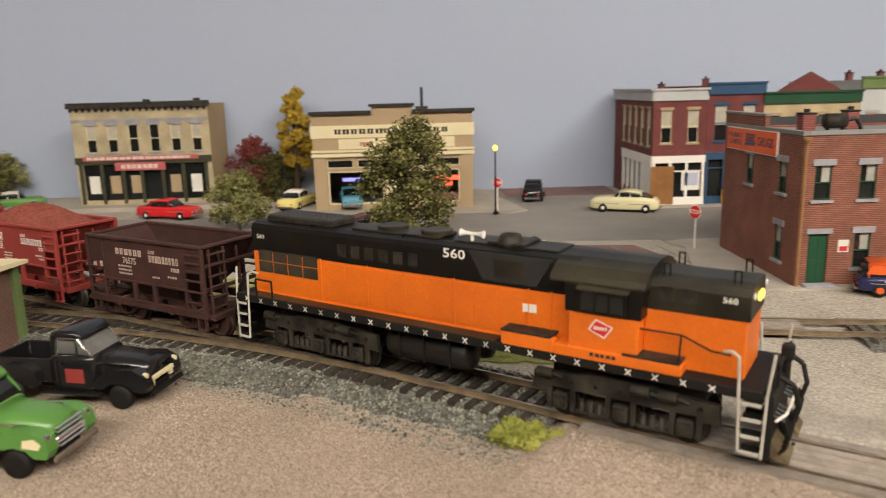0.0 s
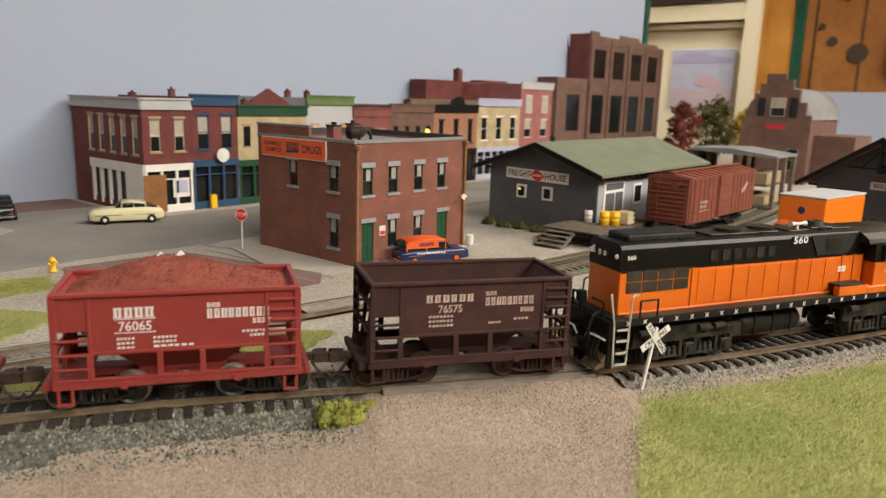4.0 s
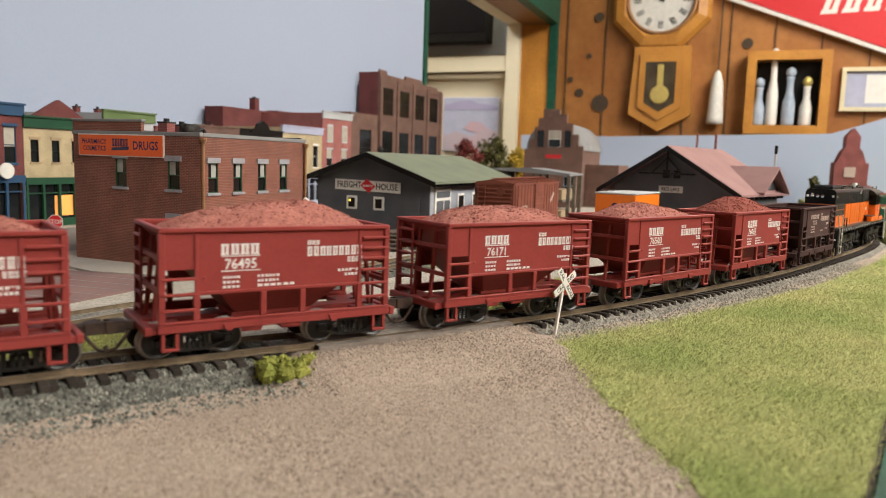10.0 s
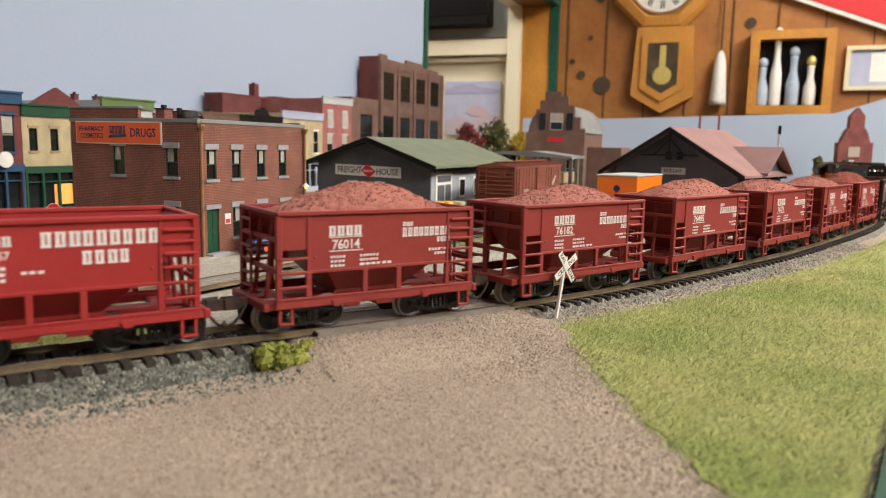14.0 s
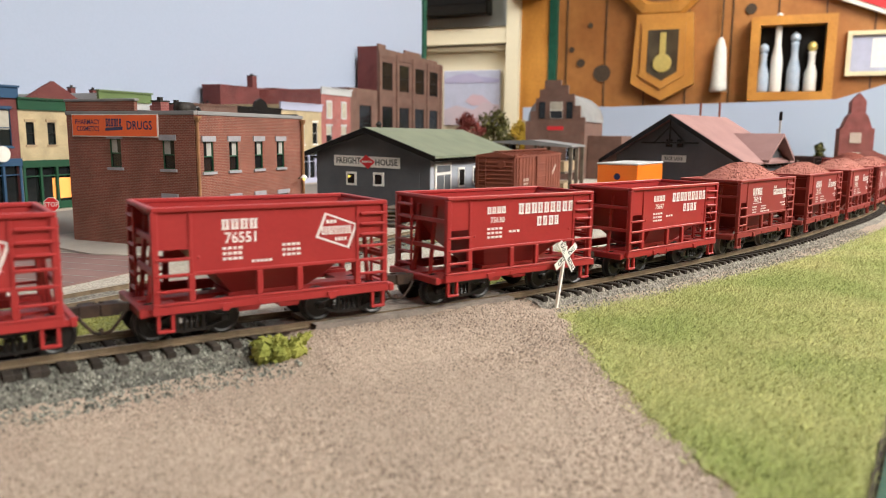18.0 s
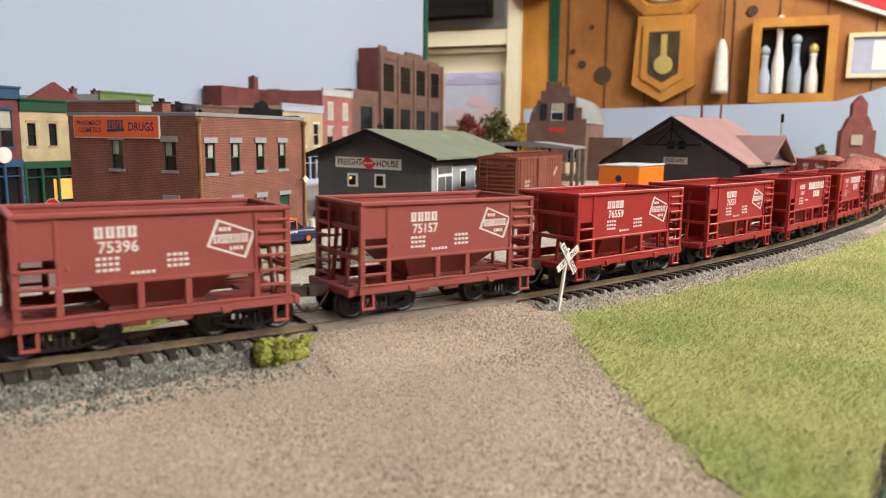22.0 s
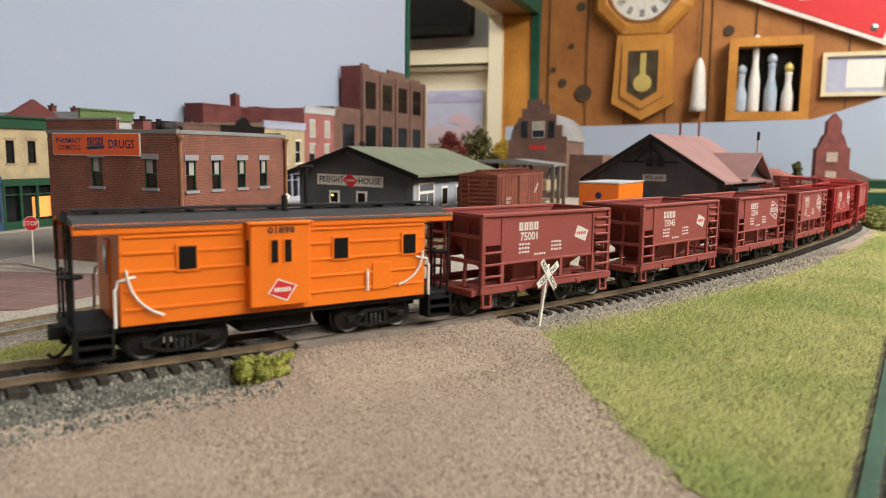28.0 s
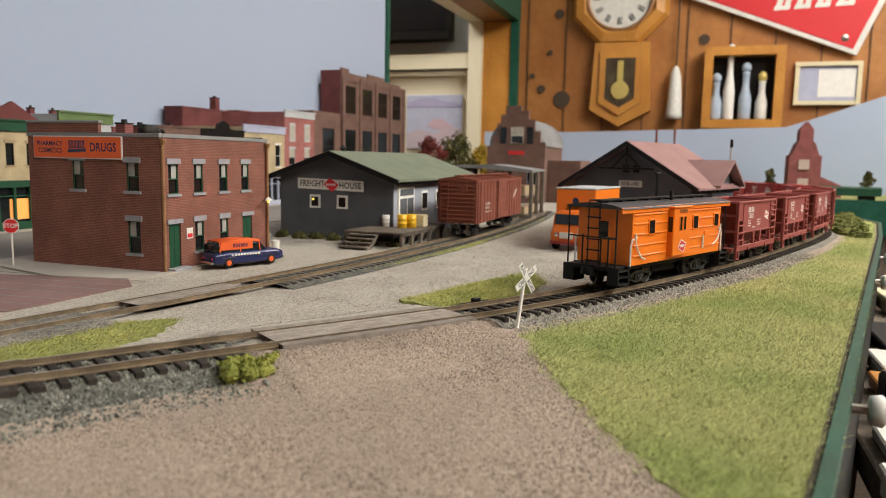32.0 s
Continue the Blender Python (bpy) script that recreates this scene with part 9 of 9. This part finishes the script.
for u, v, r in KNOTS:
    part("knot", Build().lathe([(0.2, -2.0), (r, -1.6), (r * 0.9, 0)], (BX, -u, v), "x", 12), M["bark"], knots)


def upright(name, u0, u1, v0, v1, n, material, label, category):
    g = Build()
    WF.box(g, u0, u1, v0, v1, 0.0, n)
    return tagged(part(name, g, material), label, category, "", "structure")


upright("trim", -292, -268, 100, 497, 24, M["green_trim"], "dark green upright trim on the pine wall", "trim")
upright("trim", -424, -382, 0, 497, 40, M["cream"], "cream door casing", "casing")
upright("trim", -382, -292.2, 0, 497, 18, M["oak"], "smooth orange wood panel beside the casing", "panel")
upright("trim", -1000, -426, 356, 402, 34, M["cream"], "cream shelf ledge on the far wall", "ledge")
upright("trim", -1000, -426, 336, 350, 16, M["cream"], "cream moulding under the ledge", "moulding")
upright("trim", -1000, -426, 412, 1178, 6, M["far_wall"], "grey-blue painted wall above the ledge", "wall")
# header over the opening beside the backdrop: cream lining, wood, green edge
slab("trim", [(1252, 384), (1957, 384), (1957, 427), (1252, 427)], 498, 1178, M["cream"], "cream lining of the wide doorway's header", "header")
slab("trim", [(1252, 297), (1957, 297), (1957, 383.8), (1252, 383.8)], 500, 1178, M["door_wood"], "dark wooden header over the wide doorway", "header")
slab("trim", [(1252, 267), (1957, 267), (1957, 296.8), (1252, 296.8)], 496, 1178, M["green_trim"], "dark green edge of the doorway's header", "header")
t = thing("television", "black flat television on the far wall", "television")
part("casing", Build().box(BX - 60, BX - 7, 481, 800, 442, 640, 4), M["black"], t)
part("screen", Build().box(BX - 61.2, BX - 60.1, 490, 792, 474, 632, 0.4), M["car_black"], t)
t = thing("landscape_picture", "soft violet and pink landscape picture on the cream wall", "picture")
part("canvas", Build().box(BX - 8, BX - 1, 450, 645, 100, 276, 2), M["lav"], t)
part("hill", Build().prism([(452, 236), (643, 236), (643, 250), (600, 262), (550, 268), (520, 256), (480, 252), (452, 246)], "x", BX - 9.0, BX - 8.2), M["picture_hill"], t)
part("foreground", Build().prism([(452, 102), (643, 102), (643, 150), (600, 165), (540, 150), (505, 175), (452, 165)], "x", BX - 10, BX - 8.2), M["picture_blush"], t)
part("haze", Build().prism([(480, 172), (510, 196), (545, 200), (570, 178), (545, 164), (505, 164)], "x", BX - 9.4, BX - 8.2), M["picture_pink"], t)
# wall clock: round dial over a pointed pendulum case
t = thing("wall_clock", "oak pendulum wall clock with a round white dial", "clock")
cu, cv = 38.0, 551.0
part("case", Build().lathe([(104, -2), (150, -2), (150, -20), (138, -34), (112, -40), (100, -30), (100, -4)], (BX, -cu, cv), "x", 8, False, 0.5), M["oak"], t)
part("bezel", Build().lathe([(90, -26), (101, -26), (101, -36), (95, -40), (90, -34), (90, -26)], (BX, -cu, cv), "x", 40, False), M["copper"], t, "", True)
dial = part("dial", Build().lathe([(0.5, -20), (93, -20), (93, -24), (0.5, -24)], (BX, -cu, cv), "x", 40), M["sign_white"], t, "white dial with black numerals")
for k in range(12):
    a = radians(30 * k)
    c_, s_ = math.cos(a), math.sin(a)
    num = Build()
    for w_ in (-5, 0, 5):
        q = [(w_ - 1.3, 58), (w_ + 1.3, 58), (w_ + 1.3, 80), (w_ - 1.3, 80)]
        num.add([WF.p(cu + u * c_ + v * s_, cv + v * c_ - u * s_, 25) for u, v in q], [(0, 1, 2, 3)])
    part("numeral", num, M["ink"], dial)
for a, l, w_ in ((-52, 48, 3.2), (70, 66, 2.4)):
    c_, s_ = math.cos(radians(a)), math.sin(radians(a))
    hand = Build().add([WF.p(cu + u * c_ + v * s_, cv + v * c_ - u * s_, 27) for u, v in ((-w_, -8), (w_, -8), (w_ * 0.4, l), (-w_ * 0.4, l))], [(0, 1, 2, 3)])
    part("pointer", hand, M["ink"], dial)
cu = 48.0
g = Build()
WF.poly(g, [(cu - 78, 420), (cu - 78, 400), (cu - 88, 224), (cu, 174), (cu + 90, 222), (cu + 80, 400), (cu + 80, 420)], 0, 30)
pc = part("pendulum_case", g, M["oak"], t)
g = Build()
WF.poly(g, [(cu - 60, 396), (cu - 62, 244), (cu, 206), (cu + 62, 244), (cu + 60, 396)], 30, 37)
part("case_door", g, M["oak"], pc)
g = Build()
WF.poly(g, [(cu - 43, 374), (cu - 43, 256), (cu, 230), (cu + 43, 256), (cu + 43, 374)], 37, 38)
part("pane", g, M["clock_back"], pc)
part("pendulum_bob", Build().lathe([(0.5, -39), (27, -39), (25, -43), (0.5, -44)], (BX, -cu, 280), "x", 24), M["brass"], pc, "brass pendulum bob")
part("pendulum_rod", Build().box(BX - 42, BX - 39, -cu - 9, -cu + 9, 300, 366, 1.0), M["brass"], pc, "brass pendulum rod")
# glass display case with bottles
t = thing("display_case", "small oak display case with pale bottles on a dark back", "case")
u0, u1, v0, v1 = 282, 492, 170, 395
for a, b_, c, d in ((u0, u0 + 24, v0, v1), (u1 - 24, u1, v0, v1), (u0 + 24, u1 - 24, v0, v0 + 24), (u0 + 24, u1 - 24, v1 - 24, v1)):
    g = Build()
    WF.box(g, a, b_, c, d, 0, 60)
    part("frame_rail", g, M["oak"], t)
g = Build()
WF.box(g, u0 + 24, u1 - 24, v0 + 24, v1 - 24, 0, 4)
part("back_panel", g, M["black"], t)
for k, (u, h, r, c) in enumerate(((318, 104, 17, "bottle_blue"), (352, 184, 15, "white"), (395, 132, 17, "bottle_blue"), (438, 106, 16, "sign_white"))):
    bt = thing("bottle", "pale glass bottle in the display case", "bottle", at(BX - 32, -u, v0 + 24.2), "bottles in the case")
    part("glass", Build().lathe([(r * 0.9, 0), (r, 6), (r, h * 0.45), (r * 0.55, h * 0.7), (r * 0.55, h * 0.94), (r * 0.7, h)], n=16), M[c], bt, "", True)
    part("stopper", Build().lathe([(r * 0.3, h), (r * 0.8, h + 8), (r * 0.7, h + 20), (r * 0.2, h + 27)], n=14), M["brass"] if k == 3 else M[c], bt, "", True)
t = thing("hanging_bell", "pale cloth-wrapped bell pull hanging on the pine wall", "bell pull")
part("cord", Build().rod((BX - 12, -205, 350), (BX - 12, -205, 1000), 2.4, 6), M["bark"], t)
part("skirt", Build().lathe([(24, 0), (23, 14), (20, 60), (16, 120), (9, 142), (4, 150)], (BX - 26, -205, 198), "z", 14), M["sign_white"], t, "", True)
t = thing("small_picture", "small framed pale picture on the pine wall", "picture")
u0, u1, v0, v1 = 522, 688, 236, 353
for a, b_, c, d in ((u0, u0 + 11, v0, v1), (u1 - 11, u1, v0, v1), (u0 + 11, u1 - 11, v0, v0 + 11), (u0 + 11, u1 - 11, v1 - 11, v1)):
    g = Build()
    WF.box(g, a, b_, c, d, 0, 14)
    part("frame_rail", g, M["cream_trim"], t)
g = Build()
WF.box(g, u0 + 11, u1 - 11, v0 + 11, v1 - 11, 0, 5)
part("print", g, M["lav"], t)
g = Build()
WF.box(g, u0 + 60, u1 - 14, v0 + 22, v1 - 20, 5, 6)
part("pale_patch", g, M["white"], t)
# big red tilted sign with a pale border
t = thing("tilted_sign", "large tilted red enamel sign with a pale border", "sign")
quad = [(198, 552), (668, 367), (815, 725), (345, 905)]
g = Build()
WF.poly(g, quad, 8, 20)
part("border", g, M["sign_white"], t)
cx, cy = sum(p[0] for p in quad) / 4, sum(p[1] for p in quad) / 4
g = Build()
WF.poly(g, [(cx + (u - cx) * 0.94, cy + (v - cy) * 0.94) for u, v in quad], 20, 22)
part("panel", g, M["badge_red"], t, "red panel with unread pale lettering")
g = Build()
blocks(g, 0, 0, 74, 4, 205, lambda u, v: WF.p(466 + u + v * 0.28, 530 + v + u * 0.03, 23), 5)
part("sign_bars", g, M["sign_white"], t)
part("bolt", Build().lathe([(0.5, -26), (9, -24), (10, -21)], (BX, -637, 413), "x", 12), M["steel"], t)

# shelves and clutter below the layout's front edge
t = thing("shelf_unit", "wooden shelf unit standing below the layout edge", "shelf")
for z in (-60, -190, -330):
    part("shelf_board", Build().box(-120, 600, -760, -505, z - 16, z, 1), M["timber"], t)
for x in (-110, 580):
    part("upright", Build().box(x, x + 18, -755, -510, -1100, -20, 1), M["timber"], t)
for k, (x, y, z, w, d, h, c, lab) in enumerate(((420, -478, -62, 70, 46, 16, "cream_trim", "cream cardboard box on the narrow shelf"), (262, -440, -62, 100, 40, 9, "matt_black", "flat black case on the narrow shelf"), (176, -428, -62, 44, 50, 12, "sign_white", "white cardboard box on the narrow shelf"), (128, -420, -62, 36, 52, 10, "oak", "brown wooden box on the narrow shelf"), (22, -398, -62, 64, 40, 8, "sign_white", "white plastic tray on the narrow shelf"), (-46, -392, -62, 54, 50, 14, "white", "white carton on the narrow shelf"), (150, -580, -60, 100, 80, 40, "cream_trim", "cream cardboard box on the shelf"), (300, -570, -60, 120, 70, 44, "white", "white plastic box on the shelf"))):
    bx = thing("storage_box", lab, "box", at(x, y, z))
    part("box_body", Build().box(-w / 2, w / 2, -d / 2, d / 2, 0, h * 0.7, 1.5), M[c], bx)
    part("lid", Build().box(-w / 2 - 1, w / 2 + 1, -d / 2 - 1, d / 2 + 1, h * 0.7, h, 1.0), M[c], bx)
t = thing("green_lamp", "small black gadget with a lit green dome", "gadget", at(78, -396, -62))
part("body", Build().box(-10, 10, -10, 10, 0, 26, 2), M["black"], t)
part("dome", Build().lathe([(6, 0), (6, 4), (4, 7), (0.5, 8)], (0, 0, 26), "z", 14), mat("green_glow", (0.1, 0.9, 0.05), rough=0.3, var=0, bump=0, emit=0.8), t, "lit green dome", True)
t = thing("shelf_board", "narrow dark shelf below the layout rim", "shelf")
part("board", Build().box(-260, 420, -500, -372, -78, -62.2, 1), M["timber"], t)
for k, (x, y) in enumerate(((-100, -334), (182, -394), (320, -424))):
    kb = thing("edge_knob", "small white knob on the fascia", "knob", at(x, y - 5, -3))
    part("stem", Build().rod((0, 0, 0), (0, -5, 0), 1.6, 8), M["steel"], kb)
    part("head", Build().lathe([(0.5, 0), (4.5, -1), (5, -4), (3, -6), (0.5, -6.5)], (0, -4, 0), "y", 12), M["white"], kb, "", True)

# ---- the train runs along the main line ----
TRAVEL = [(0, 265), (1, 322), (2, 376.5), (3, 430), (4, 486), (6, 596), (8, 708.0), (10, 820.6), (12, 933.6), (14, 1044), (15, 1101), (16, 1163.5), (17, 1228.2), (18, 1294), (19, 1359.8), (20, 1423.2), (21, 1483.8), (22, 1544), (24, 1663.8), (26, 1780.6), (28, 1883.8), (29, 1937), (30, 1989), (31, 2048), (32, 2113)]


def gone(t):
    """How far the train has come, a smooth curve through the timetable."""
    ts, ss = [p[0] for p in TRAVEL], [p[1] for p in TRAVEL]
    slope = np.gradient(ss, ts)
    i = min(max(int(np.searchsorted(ts, t, "right")) - 1, 0), len(ts) - 2)
    h = ts[i + 1] - ts[i]
    u = (t - ts[i]) / h
    return (2 * u**3 - 3 * u**2 + 1) * ss[i] + (u**3 - 2 * u**2 + u) * h * slope[i] + (3 * u**2 - 2 * u**3) * ss[i + 1] + (u**3 - u**2) * h * slope[i + 1]


def on_track(s, base):
    """A car's pose from the places of its two trucks."""
    ax, ay, _ = main_at(s - base / 2)
    bx, by, _ = main_at(s + base / 2)
    za, zb = rail_z(s - base / 2), rail_z(s + base / 2)
    return pose((ax + bx) / 2 * MM, (ay + by) / 2 * MM, (za + zb) / 2 * MM, 0, -math.degrees(math.atan2(zb - za, base)), math.degrees(math.atan2(by - ay, bx - ax)))


def motions():
    times = [i * 0.5 for i in range(65)]
    for car, offset, base in TRAIN:
        walk(car, [(t, on_track(gone(t) + offset, base)) for t in times])
    first = WHEELS[0]
    rolls = [i * 4 / 30 for i in range(241)]
    walk(first, [(t, Matrix.Rotation((gone(t) - gone(0)) / 4.6, 4, "Y")) for t in rolls])
    action, slot = first.animation_data.action, first.animation_data.action_slot
    for w in WHEELS[1:]:
        w.rotation_mode = "QUATERNION"
        w.animation_data_create()
        w.animation_data.action, w.animation_data.action_slot = action, slot


motions()
